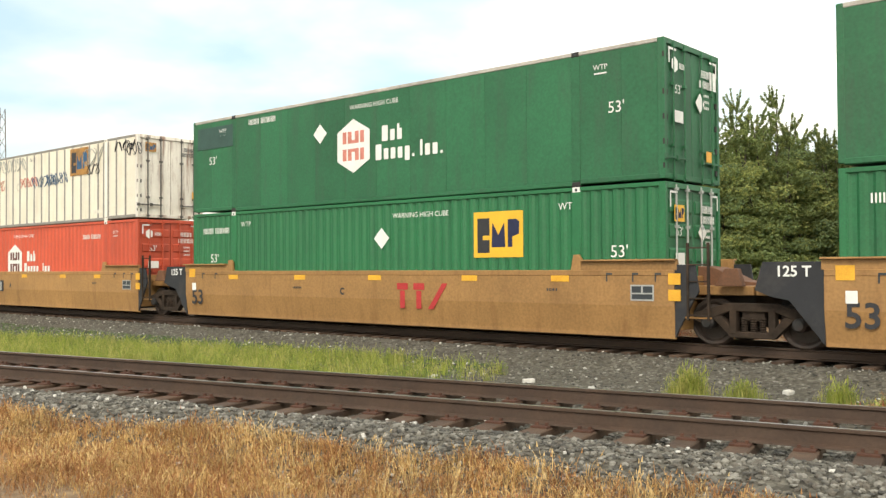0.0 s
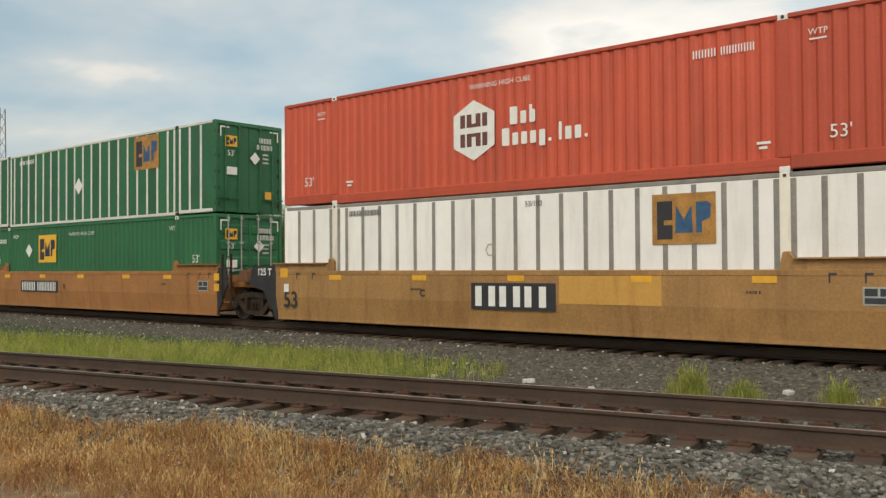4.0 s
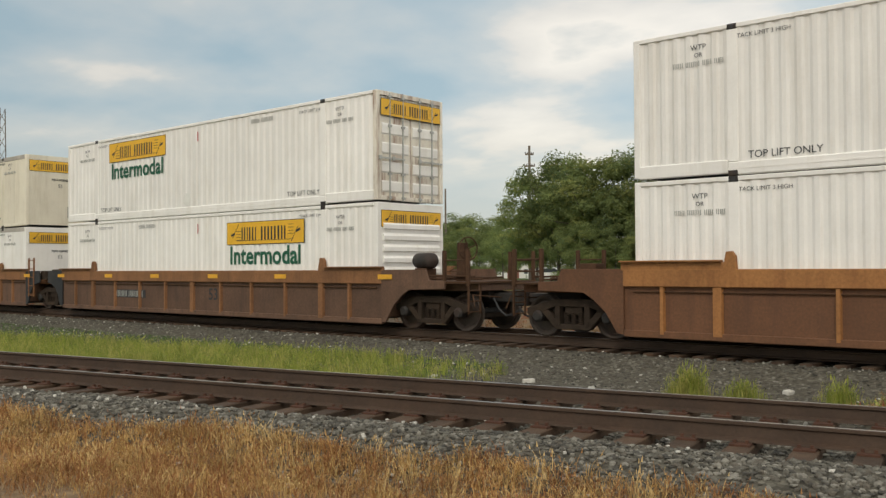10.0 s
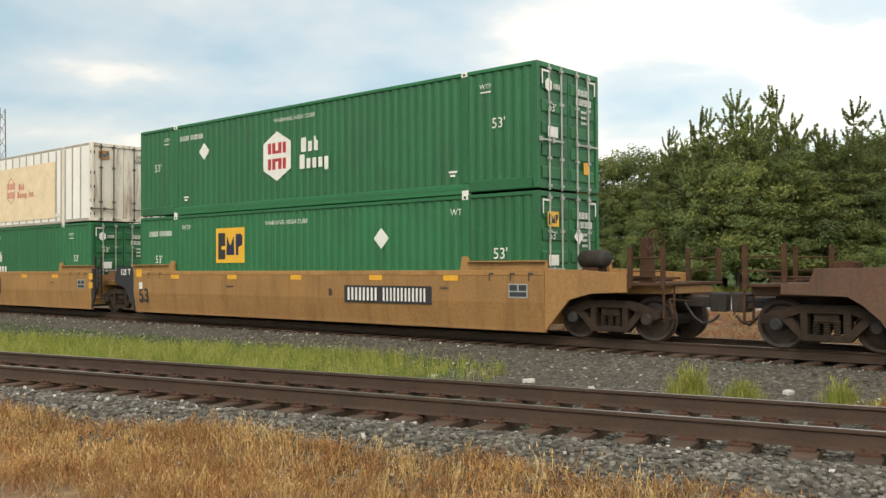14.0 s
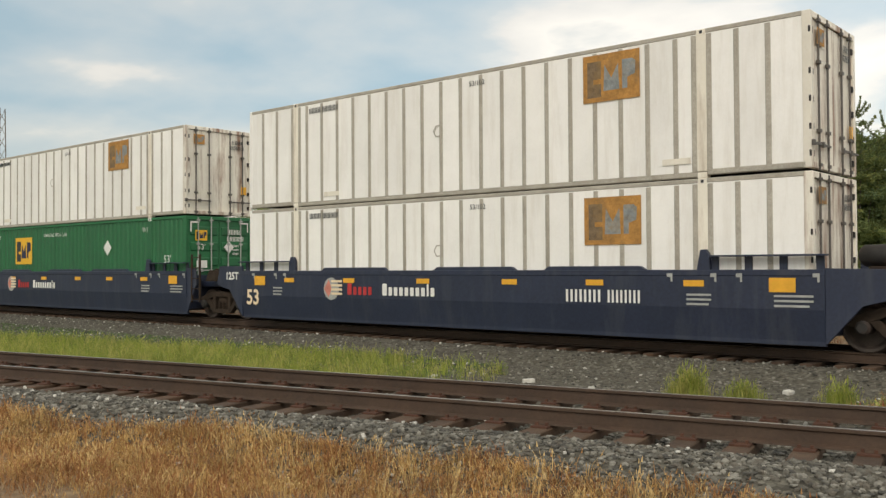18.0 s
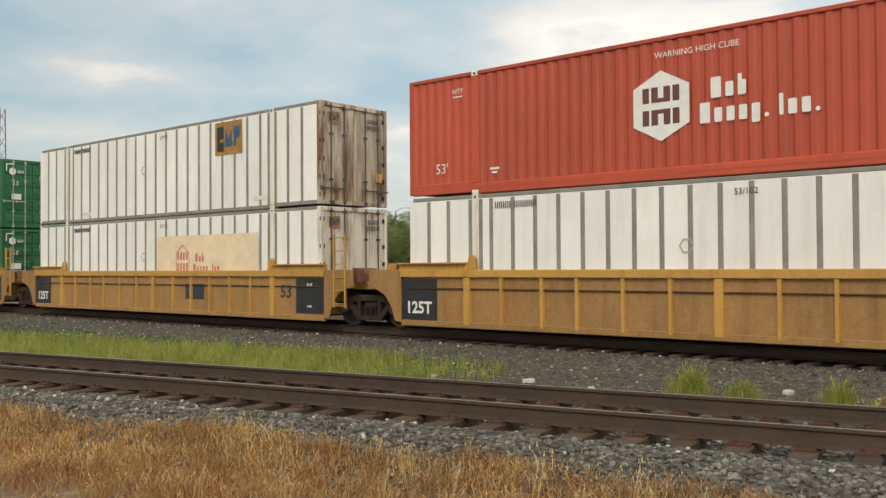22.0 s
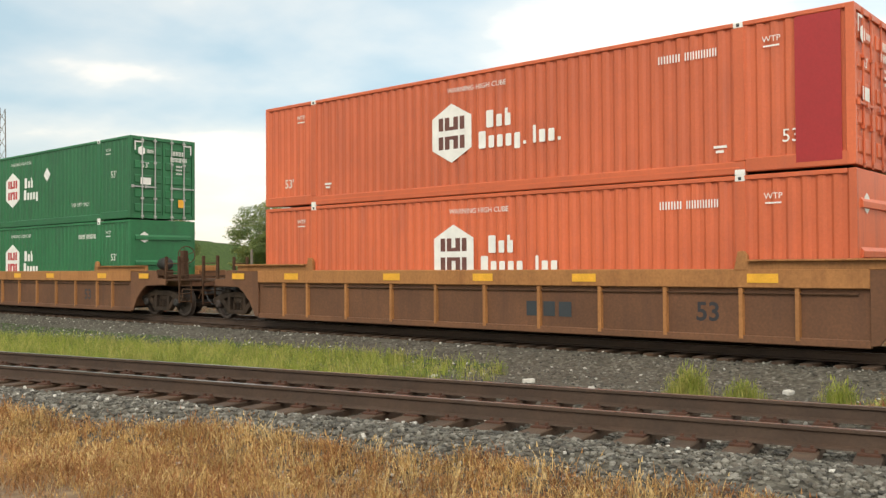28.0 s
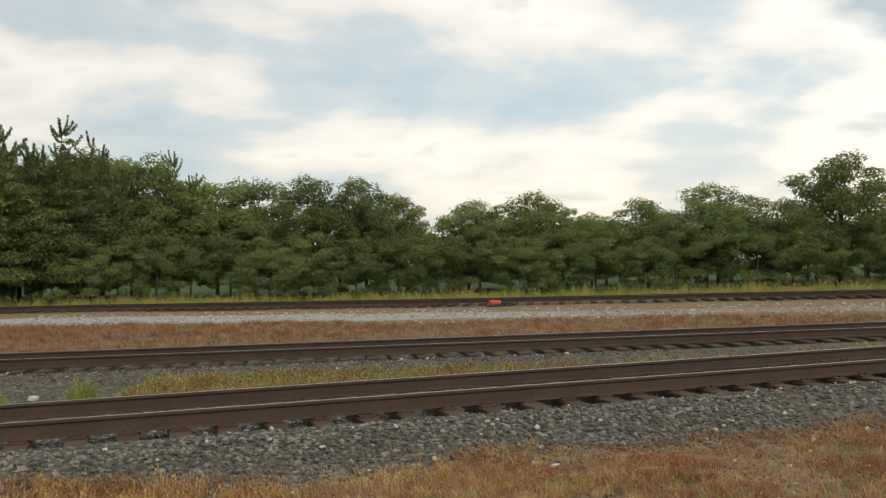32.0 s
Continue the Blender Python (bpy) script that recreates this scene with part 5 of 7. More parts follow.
    for x in (-7.9, -7.4, -6.9, 5.6, 6.3, 6.9, 7.3):
        car_mark(car, flat([rect(-0.09, 0.09, 0, 0.11), rect(0.02, 0.09, -0.13, 0)], M_WHITE, ("lm",)), x, 1.08, "lift_mark")
    row(-425.84, car, emp_box("white panelled container with wide faded posts", gr["w"], at=3.96, z=2.13, posts=SEAM_TAN), emp_top(gr))
    row(-449.45, ribbed(BROWN, OCHRE, "brown ribbed well car with an ochre top rail", False, False, [("53", 5.2, 0.66)], None, True, RIBS_TAIL),
        emp_green("green ribbed container with a yellow logo panel", gr["g"], -2.91, 1.87, 3.23), emp_box("white panelled container with rust-streaked doors", gr["w"], at=4.1, stain="rust"))
    b = hub_box(ORANGE, "orange-red ribbed container with a repainted end strip", gr["r"], mark=M_BROWN, at=-1.24, number=(4.8, 2.41))
    boxed("repainted_strip", b, RED_NEW, 7.05, 7.85, -HY - 0.004, -HY + 0.012, 0.16, CH - 0.1)
    row(-473.42, ribbed(BROWN, OCHRE, "brown ribbed well car with yellow reflectors", False, False, [("owner", 1.47, 0.64), ("53", 5.2, 0.66)], None, True, RIBS_TAIL),
        hub_box(ORANGE, "orange-red ribbed container low in a well car", gr["r"], mark=M_BROWN, at=-1.2, number=(4.8, 2.4), end="few"), b)
    b = hub_box(GREEN, deep_green, gr["g"], inc=False, at=-1.0, dia=1.92, number=(-5.3, 2.45), rows=False)
    side_text(b, "TOP LIFT ONLY", 4.5, 0.66, 0.19, M_WHITE)
    side_text(b, "TOP LIFT ONLY", -5.45, 0.62, 0.18, M_WHITE)
    row(-496.9, ribbed(BROWN, OCHRE, "last brown ribbed well car of the train", False, False, [("53", 5.16, 0.64)], None, True, RIBS_TAIL),
        hub_box(GREEN, deep_green, gr["g"], inc=False, at=-1.0, number=(4.99, 2.38), end="few"), b)
    return rows


def hub_mark(b, x, z):
    """Faded red badge and word bars on a painted patch."""
    shapes = [rect(a - 0.05, a + 0.05, c, d) for a in (-0.24, -0.08, 0.08, 0.24) for c, d in ((0.05, 0.3), (-0.3, -0.05))]
    o = [(0.42 * math.sin(a * 1.0472), 0.55 * math.cos(a * 1.0472)) for a in range(7)]
    shapes += [[o[i], o[i + 1], (o[i + 1][0] * 0.92, o[i + 1][1] * 0.92), (o[i][0] * 0.92, o[i][1] * 0.92)] for i in range(6)]
    side_mark(b, flat(shapes, M_PALE_RED, ("hm",)), x, z, "posts", "badge_emblem", "", 0.018)
    side_mark(b, blocks("cxT", 0.26, M_PALE_RED), x + 0.95, z + 0.12, "posts", "word_marking", "", 0.018)
    side_mark(b, blocks("cxxxq. ixx.", 0.26, M_PALE_RED), x + 1.35, z - 0.2, "posts", "word_marking", "", 0.018)


def emp_top(gr):
    b = container("corrugated", GREEN, "green ribbed container stacked on a white one", gr["g"])
    emp_logo(b, 3.64, 2.06, "corrugated", False, 0.98)
    diamond(b, -0.13, 2.1, "corrugated", M_WHITE, 0.28)
    number_bars(b, -5.0, 2.45, "corrugated", M_WHITE, 0.15)
    for x in (-4.8, 4.8):
        side_text(b, "TOP LIFT ONLY", x, 0.45, 0.24, M_WHITE)
    for x in (-6.8, 6.8):
        side_text(b, "WTP", x, 2.45, 0.2, M_WHITE)
    end_labels(b, GREEN, False, "far")
    return b


def patches(car):
    rng = random.Random(4)
    for i in range(9):
        x = rng.uniform(-7.5, 7.5)
        w = rng.uniform(0.4, 1.6)
        car_mark(car, flat([rect(-w / 2, w / 2, -0.1, 0.12)], rng.choice((YEL, OCHRE, DULL)), ("pc", i)), x, rng.choice((0.95, 1.0, 0.88)), "paint_patch").location.y -= 0.001 * i
    car_mark(car, bars((0.7, 0.7, 0.7, 0, 0.6, 0.6, 0.6, 0.6, 0.6), 0.24, M_BLACK), -3.39, 0.92, "number_marking").location.y -= 0.012


def graffiti(b):
    """Scrawled spray lines, no words."""
    rng = random.Random(11)
    for x0, z0, n, h, m in ((-7.3, 2.25, 2, 0.5, M_BLACK), (-4.9, 1.75, 5, 0.28, M_BLACK), (-3.4, 1.75, 4, 0.42, M_PALE_RED), (-2.6, 2.5, 6, 0.5, M_GREY), (-0.6, 1.75, 5, 0.35, M_PALE_RED), (0.4, 1.7, 6, 0.4, M_SKY),
                             (1.6, 1.75, 5, 0.4, M_SKY), (4.7, 1.9, 3, 0.36, M_BLACK), (4.4, 2.35, 3, 0.6, M_GREY), (6.6, 2.55, 5, 0.32, M_BLACK), (7.4, 2.4, 3, 0.4, M_BLACK)):
        g = Geo()
        x = x0
        for i in range(n):
            # looping strokes of uneven swing
            p, q, k = rng.uniform(0, 6.28), rng.uniform(0, 6.28), rng.choice((1.0, 1.5, 2.0))
            pts = [(x + h * (0.3 + 0.32 * math.sin(p + k * w * 0.42) + 0.012 * w), z0 + h * (0.5 * math.sin(q + w * 0.5))) for w in range(15)]
            for (ax, az), (bx, bz) in zip(pts[:-1], pts[1:]):
                g.rod((ax, 0, az), (bx, 0, bz), 0.013, 4)
            x += h * 0.85
        piece("spray_scrawl", g.mesh("spray_scrawl", m), b, (0, -HY - 0.012, 0))
# ---------------------------------------------------------------- the ground
TRACK_Y = 1.295                       # middle of the train's track
NA = radians(11.4)                    # the near track runs at an angle to it
ND, NN = Vector((math.cos(NA), math.sin(NA), 0)), Vector((-math.sin(NA), math.cos(NA), 0))
NO = Vector((25.4, -6.69, 0.088))     # a point in the middle of the near track, at rail top
THIRD = [(-150, -52), (-95, -20), (-68, -3), (-42.5, 11.8), (-28, 19.5), (-16.7, 26.0), (-7, 30.4), (0, 32.6), (6, 33.2), (12, 31.8), (20, 28.6), (31, 24.6), (48, 20.0), (75, 14.5), (140, 5.5)]


def near_off(x, y):
    return (x - NO.x) * NN.x + (y - NO.y) * NN.y


def near_along(x, y):
    return (x - NO.x) * ND.x + (y - NO.y) * ND.y


def third_y(x):
    for (a, b), (c, d) in zip(THIRD[:-1], THIRD[1:]):
        if a <= x <= c:
            return b + (d - b) * (x - a) / (c - a)
    return THIRD[-1][1] if x > 0 else THIRD[0][1]


def step(a, b, x):
    t = min(1.0, max(0.0, (x - a) / (b - a)))
    return t * t * (3 - 2 * t)


BR0, BR1 = Vector((-72.6, 25.9, 0)), Vector((-88.9, 56.8, 0))      # line of the road bridge
BRD = (BR1 - BR0).normalized()
BRN = Vector((BRD.y, -BRD.x, 0))                                   # towards the camera's side


def ground_z(x, y):
    z = -0.42
    d = abs(near_off(x, y))
    z = max(z, -0.215 + 0.085 * step(1.05, 1.32, d) - 0.31 * step(1.6, 3.1, d)) if d < 3.1 else z
    e = abs(y - TRACK_Y)
    z = max(z, -0.29 + 0.05 * step(1.1, 1.5, e) - 0.22 * step(1.7, 3.2, e)) if e < 3.2 else z
    z += 0.14 * step(0.5, 3.0, -near_off(x, y) - 2.4)              # the verge where the camera stands
    z += 0.12 * step(4, 10, y) + 0.25 * step(25, 70, y)
    # road embankment behind the bridge's end
    p = Vector((x, y, 0)) - BR1
    u, w = p.dot(BRD), abs(p.dot(BRN) + 6.0)
    if u > -14:
        h = (6.2 - 0.03 * max(0, u)) * step(-14, 3, u)
        z = max(z, z + max(0.0, h) * (1 - step(5.5, 17.0, w)))
    n = noise.noise(Vector((x * 0.35, y * 0.35, 3.1))) * 0.05 + noise.noise(Vector((x * 1.7, y * 1.7, 7.7))) * 0.018
    return z + n * (1.0 if d > 1.6 and e > 1.8 else 0.35)


def axis(stops):
    out = []
    for a, b, s in stops:
        n = max(1, round((b - a) / s))
        out += [a + (b - a) * i / n for i in range(n)]
    return out + [stops[-1][1]]


def ground_material():
    m = bpy.data.materials.new("earth_gravel_grass")
    m.use_nodes = True
    nt = m.node_tree
    N, Lk = nt.nodes, nt.links
    b = N["Principled BSDF"]
    b.inputs["Roughness"].default_value = 0.95
    b.inputs["Specular IOR Level"].default_value = 0.2
    co = N.new("ShaderNodeTexCoord")
    at = N.new("ShaderNodeAttribute")
    at.attribute_name = "cover"
    sep = N.new("ShaderNodeSeparateColor")
    Lk.new(at.outputs["Color"], sep.inputs[0])

    def ns(scale, detail=4.0, rough=0.6):
        n = N.new("ShaderNodeTexNoise")
        n.inputs["Scale"].default_value, n.inputs["Detail"].default_value, n.inputs["Roughness"].default_value = scale, detail, rough
        Lk.new(co.outputs["Object"], n.inputs["Vector"])
        return n

    def ramp(src, *stops):
        r = N.new("ShaderNodeValToRGB")
        while len(r.color_ramp.elements) < len(stops):
            r.color_ramp.elements.new(0.5)
        for el, (p, c) in zip(r.color_ramp.elements, stops):
            el.position, el.color = p, (*c, 1)
        Lk.new(src, r.inputs[0])
        return r.outputs[0]

    def mixed(f, a, c):
        mx = N.new("ShaderNodeMix")
        mx.data_type = "RGBA"
        Lk.new(f, mx.inputs[0])
        Lk.new(a, mx.inputs[6])
        Lk.new(c, mx.inputs[7])
        return mx.outputs[2]

    vor = N.new("ShaderNodeTexVoronoi")
    vor.inputs["Scale"].default_value = 17.0
    Lk.new(co.outputs["Object"], vor.inputs["Vector"])
    stone = ramp(vor.outputs["Color"], (0.0, (0.048, 0.044, 0.035)), (0.55, (0.10, 0.092, 0.072)), (0.9, (0.155, 0.145, 0.118)), (1.0, (0.32, 0.31, 0.28)))
    earth = ramp(ns(4.0, 9.0, 0.75).outputs[0], (0.32, lin((0.40, 0.32, 0.25))), (0.5, lin((0.50, 0.42, 0.33))), (0.68, lin((0.60, 0.51, 0.39))))
    grass = ramp(ns(2.0).outputs[0], (0.3, (0.036, 0.066, 0.016)), (0.7, (0.072, 0.112, 0.03)))
    pale = ramp(ns(3.5).outputs[0], (0.3, (0.26, 0.25, 0.22)), (0.7, (0.40, 0.39, 0.36)))
    jit = ns(2.2, 5.0, 0.7)

    def soft(ch):
        a = N.new("ShaderNodeMath")
        a.operation = "MULTIPLY_ADD"
        a.inputs[1].default_value, a.inputs[2].default_value = 0.5, -0.25
        Lk.new(jit.outputs[0], a.inputs[0])
        s = N.new("ShaderNodeMath")
        s.operation = "ADD"
        Lk.new(a.outputs[0], s.inputs[0])
        Lk.new(ch, s.inputs[1])
        r = N.new("ShaderNodeMapRange")
        r.inputs[1].default_value, r.inputs[2].default_value = 0.3, 0.7
        Lk.new(s.outputs[0], r.inputs[0])
        return r.outputs[0]

    c = mixed(soft(sep.outputs[0]), earth, stone)
    c = mixed(soft(sep.outputs[1]), c, grass)
    c = mixed(soft(sep.outputs[2]), c, pale)
    Lk.new(c, b.inputs["Base Color"])
    bp = N.new("ShaderNodeBump")
    bp.inputs["Strength"].default_value, bp.inputs["Distance"].default_value = 0.6, 0.05
    Lk.new(vor.outputs["Distance"], bp.inputs["Height"])
    Lk.new(bp.outputs[0], b.inputs["Normal"])
    return m


def cover(x, y):
    """Shares of crushed stone, green grass and pale gravel."""
    d, e = near_off(x, y), y - TRACK_Y
    u = near_along(x, y)
    stone = max(1 - step(2.2, 3.0, abs(d)), 1 - step(2.8, 4.6, abs(e)), 0.75 if (1.0 < d and e < 0) else 0)
    t = y - third_y(x)
    stone = max(stone, 0.8 * (1 - step(1.2, 2.4, abs(t))))
    green = 0.0
    if 1.4 < d and e < -2.6:
        green = step(1.5, 2.2, d) * (1 - step(-13.5 + 2.0, -8.5, u)) * (1 - step(-3.2, -2.6, e))
    if t > 2.5:
        green = max(green, step(2.5, 5, t))
    if e > 4 and t < 0:
        stone = max(stone, 0.5 * (1 - step(4, 16, x)))
    pale = 0.0
    if e > 5:
        pale = step(-15.0 + 2.5 * step(5, 25, x), -12.0 + 2.0 * step(5, 25, x), t) * (1 - step(-7.5, -5.0, t)) * (1.0 - 0.4 * step(5, -20, x)) * (1 - 0.55 * step(22, 40, x))
    p = Vector((x, y, 0)) - BR1
    if -15 < p.dot(BRD) < 2 and abs(p.dot(BRN) + 6.0) < 8:
        stone, pale, green = 1.0, 0.5, 0.0
    return stone, green, pale


def ground():
    xs = axis([(-1600, -300, 200), (-300, -100, 12), (-100, -40, 3), (-40, -8, 1.0), (-8, 34, 0.35), (34, 60, 1.5), (60, 150, 8), (150, 1600, 200)])
    ys = axis([(-1600, -200, 200), (-200, -40, 16), (-40, -17, 2.0), (-17, 5, 0.3), (5, 40, 0.9), (40, 100, 3), (100, 300, 16), (300, 1800, 200)])
    nx, ny = len(xs), len(ys)
    vs = [(x, y, ground_z(x, y)) for y in ys for x in xs]
    fs = [(j * nx + i, j * nx + i + 1, (j + 1) * nx + i + 1, (j + 1) * nx + i) for j in range(ny - 1) for i in range(nx - 1)]
    me = bpy.data.meshes.new("ground")
    me.from_pydata(vs, [], fs)
    lay = me.color_attributes.new("cover", "FLOAT_COLOR", "POINT")
    cols = np.ones((len(vs), 4), dtype=np.float32)
    for k, (x, y, z) in enumerate(vs):
        cols[k, :3] = cover(x, y)
    lay.data.foreach_set("color", cols.ravel())
    me.polygons.foreach_set("use_smooth", np.ones(len(fs), dtype=bool))
    me.materials.append(ground_material())
    return tagged(new("ground", me), "gravelly railway ground with dry and green grass", "ground", kind="structure")


ground()

# ---------------------------------------------------------------- tracks
RAIL = mat("rusty_rail", lin((0.26, 0.20, 0.155)), 0.75, 0.0, var=0.25, scale=2.2, fine=30, bump=0.25, dirt=lin((0.29, 0.205, 0.14)), dirt_amt=0.6)
RAILTOP = mat("worn_rail_head", (0.40, 0.385, 0.37), 0.32, 0.85, var=0.1, scale=3)
TIE = mat("creosoted_tie", lin((0.285, 0.22, 0.165)), 0.9, var=0.3, scale=4, fine=40, bump=0.4, dirt=lin((0.36, 0.25, 0.165)), dirt_amt=0.7, rnd=0.3)
PLATE = mat("rusty_plate", lin((0.31, 0.20, 0.145)), 0.85, 0.1, var=0.25, scale=6)


def rail_profile(h=0.185):
    return [(-0.075, 0.0), (0.075, 0.0), (0.072, 0.015), (0.012, 0.035), (0.010, h - 0.045), (0.036, h - 0.032), (0.037, h - 0.006), (0.03, h), (-0.03, h), (-0.037, h - 0.006), (-0.036, h - 0.032), (-0.010, h - 0.045), (-0.012, 0.035), (-0.072, 0.015)]


def run_rail(name, parent, line, off, zt):
    """A rail swept along the line (points in plan), off to its left, with a bright running strip on its head."""
    prof = rail_profile()
    vs, fs = [], []
    tops = []
    pts = [Vector((p[0], p[1], 0)) for p in line]
    for i, p in enumerate(pts):
        t = (pts[min(i + 1, len(pts) - 1)] - pts[max(i - 1, 0)]).normalized()
        n = Vector((-t.y, t.x, 0))
        c = p + n * off
        vs += [(c.x + n.x * a, c.y + n.y * a, zt - 0.185 + b) for a, b in prof]
        tops.append((c, n))
    k = len(prof)
    for i in range(len(pts) - 1):
        for j in range(k):
            fs.append((i * k + j, i * k + (j + 1) % k, (i + 1) * k + (j + 1) % k, (i + 1) * k + j))
    r = piece(name, Geo().add(vs, fs).mesh("rail", RAIL), parent)
    vs, fs = [], []
    for i, (c, n) in enumerate(tops):
        vs += [(c.x - n.x * 0.026, c.y - n.y * 0.026, zt + 0.002), (c.x + n.x * 0.026, c.y + n.y * 0.026, zt + 0.002)]
        if i:
            fs.append((2 * i - 2, 2 * i, 2 * i + 1, 2 * i - 1))
    piece("running_strip", Geo().add(vs, fs).mesh("running_strip", RAILTOP), r, label="polished rail head")


def lay_track(name, label, line, zt, ties, side=0.755):
    tk = tagged(new(name), label, "railway track", kind="structure")
    run_rail("rail", tk, line, side, zt)
    run_rail("rail", tk, line, -side, zt)
    rng = random.Random(len(line) + ties)
    me = kept("tie", lambda: Geo().box(-0.115, 0.115, -1.3, 1.3, -0.18, 0.0).mesh("tie", TIE, 0.012))
    pm = kept("tieplate", lambda: Geo().box(-0.095, 0.095, -0.17, 0.17, 0.0, 0.02).box(-0.07, -0.04, -0.1, -0.07, 0.02, 0.05).box(0.04, 0.07, 0.07, 0.1, 0.02, 0.05).box(0.04, 0.07, -0.1, -0.07, 0.02, 0.05).box(-0.07, -0.04, 0.07, 0.1, 0.02, 0.05).mesh("tie_plate", PLATE))
    return tk, me, pm, rng


line_a = [(-700, TRACK_Y), (-60, TRACK_Y), (0, TRACK_Y), (60, TRACK_Y), (700, TRACK_Y)]
na = [tuple((NO + ND * u)[:2]) for u in (-420, -60, -20, 0, 20, 38)]
track_train = lay_track("track_main", "straight main railway track with dark rusty rails", line_a, 0.0, 1)
track_near = lay_track("track_near", "rusty near railway track on wooden ties", na, 0.088, 2)
third_line = []
for (a, b), (c, d) in zip(THIRD[:-1], THIRD[1:]):
    third_line += [(a + (c - a) * i / 6, b + (d - b) * i / 6) for i in range(6)]
third_line.append(THIRD[-1])
track_far = lay_track("track_far", "far curving railway track in front of the trees", third_line, 0.02, 3)


def ties():
    for (tk, me, pm, rng), spots in ((track_near, [(NO + ND * (0.52 * i), math.degrees(NA), 0.088 - 0.205) for i in range(-95, 40)]),
                                     (track_train, [(Vector((0.52 * i, TRACK_Y, 0)), 0.0, -0.205) for i in range(-50, 75)])):
        for p, a, z in spots:
            t = piece("tie", me, tk, (p.x + rng.uniform(-0.03, 0.03), p.y + rng.uniform(-0.05, 0.05), z + rng.uniform(-0.008, 0.004)), (0, 0, a + rng.uniform(-1.2, 1.2)))
            for s in (-1, 1) if tk is track_near[0] and p.x > -16 else ():
                piece("tie_plate", pm, t, (0, s * 0.755, 0.0))
    tk, me, pm, rng = track_far
    for (ax, ay), (bx, by) in zip(third_line[:-1], third_line[1:]):
        if -45 < ax < 70:
            n = max(1, int(math.hypot(bx - ax, by - ay) / 0.6))
            for i in range(n):
                t = piece("tie", me, tk, (ax + (bx - ax) * i / n, ay + (by - ay) * i / n, 0.02 - 0.205), (0, 0, math.degrees(math.atan2(by - ay, bx - ax))))


# ---------------------------------------------------------------- loose stone and grass
def scatter(name, label, spots, shapes, materials, kind="stuff"):
    """Joins many small pieces into one mesh: spots are (x, y, z, turn, size)."""
    rng = random.Random(len(spots))
    V, F, M = [], [], []
    n = 0
    for x, y, z, a, s in spots:
        vs, fs = shapes[rng.randrange(len(shapes))]
        c, q = math.cos(a) * s, math.sin(a) * s
        w = vs.copy()
        w[:, 0] = vs[:, 0] * c - vs[:, 1] * q + x
        w[:, 1] = vs[:, 0] * q + vs[:, 1] * c + y
        w[:, 2] = vs[:, 2] * s + z
        V.append(w)
        F += [tuple(i + n for i in f) for f in fs]
        M += [rng.randrange(len(materials))] * len(fs)
        n += len(vs)
    me = bpy.data.meshes.new(name)
    me.from_pydata(np.concatenate(V).tolist(), [], F)
    for m in materials:
        me.materials.append(m)
    me.polygons.foreach_set("material_index", np.array(M, dtype=np.int32))
    return tagged(new(name, me), label, name.replace("_", " ").split()[-1], kind=kind)


def stone_shapes(n=6):
    out = []
    rng = random.Random(5)
    for k in range(n):
        bm = bmesh.new()
        bmesh.ops.create_icosphere(bm, subdivisions=1, radius=0.5)
        sx, sy, sz = rng.uniform(0.8, 1.3), rng.uniform(0.7, 1.1), rng.uniform(0.55, 0.9)
        for v in bm.verts:
            f = rng.uniform(0.75, 1.2)
            v.co = Vector((v.co.x * sx, v.co.y * sy, v.co.z * sz)) * f
        out.append((np.array([v.co[:] for v in bm.verts]), [tuple(v.index for v in f.verts) for f in bm.faces]))
        bm.free()
    return out


def stone_mat(name, col):
    m = mat(name, col, 0.85, var=0.3, scale=8, fine=60, bump=0.3)
    return m


STONES = [stone_mat("grey_stone", (0.090, 0.084, 0.068)), stone_mat("dark_stone", (0.050, 0.047, 0.039)), stone_mat("warm_stone", (0.095, 0.084, 0.066)), stone_mat("mid_stone", (0.122, 0.116, 0.096)), stone_mat("pale_stone", (0.20, 0.19, 0.16))]
PALE_STONE = stone_mat("white_stone", (0.48, 0.465, 0.42))


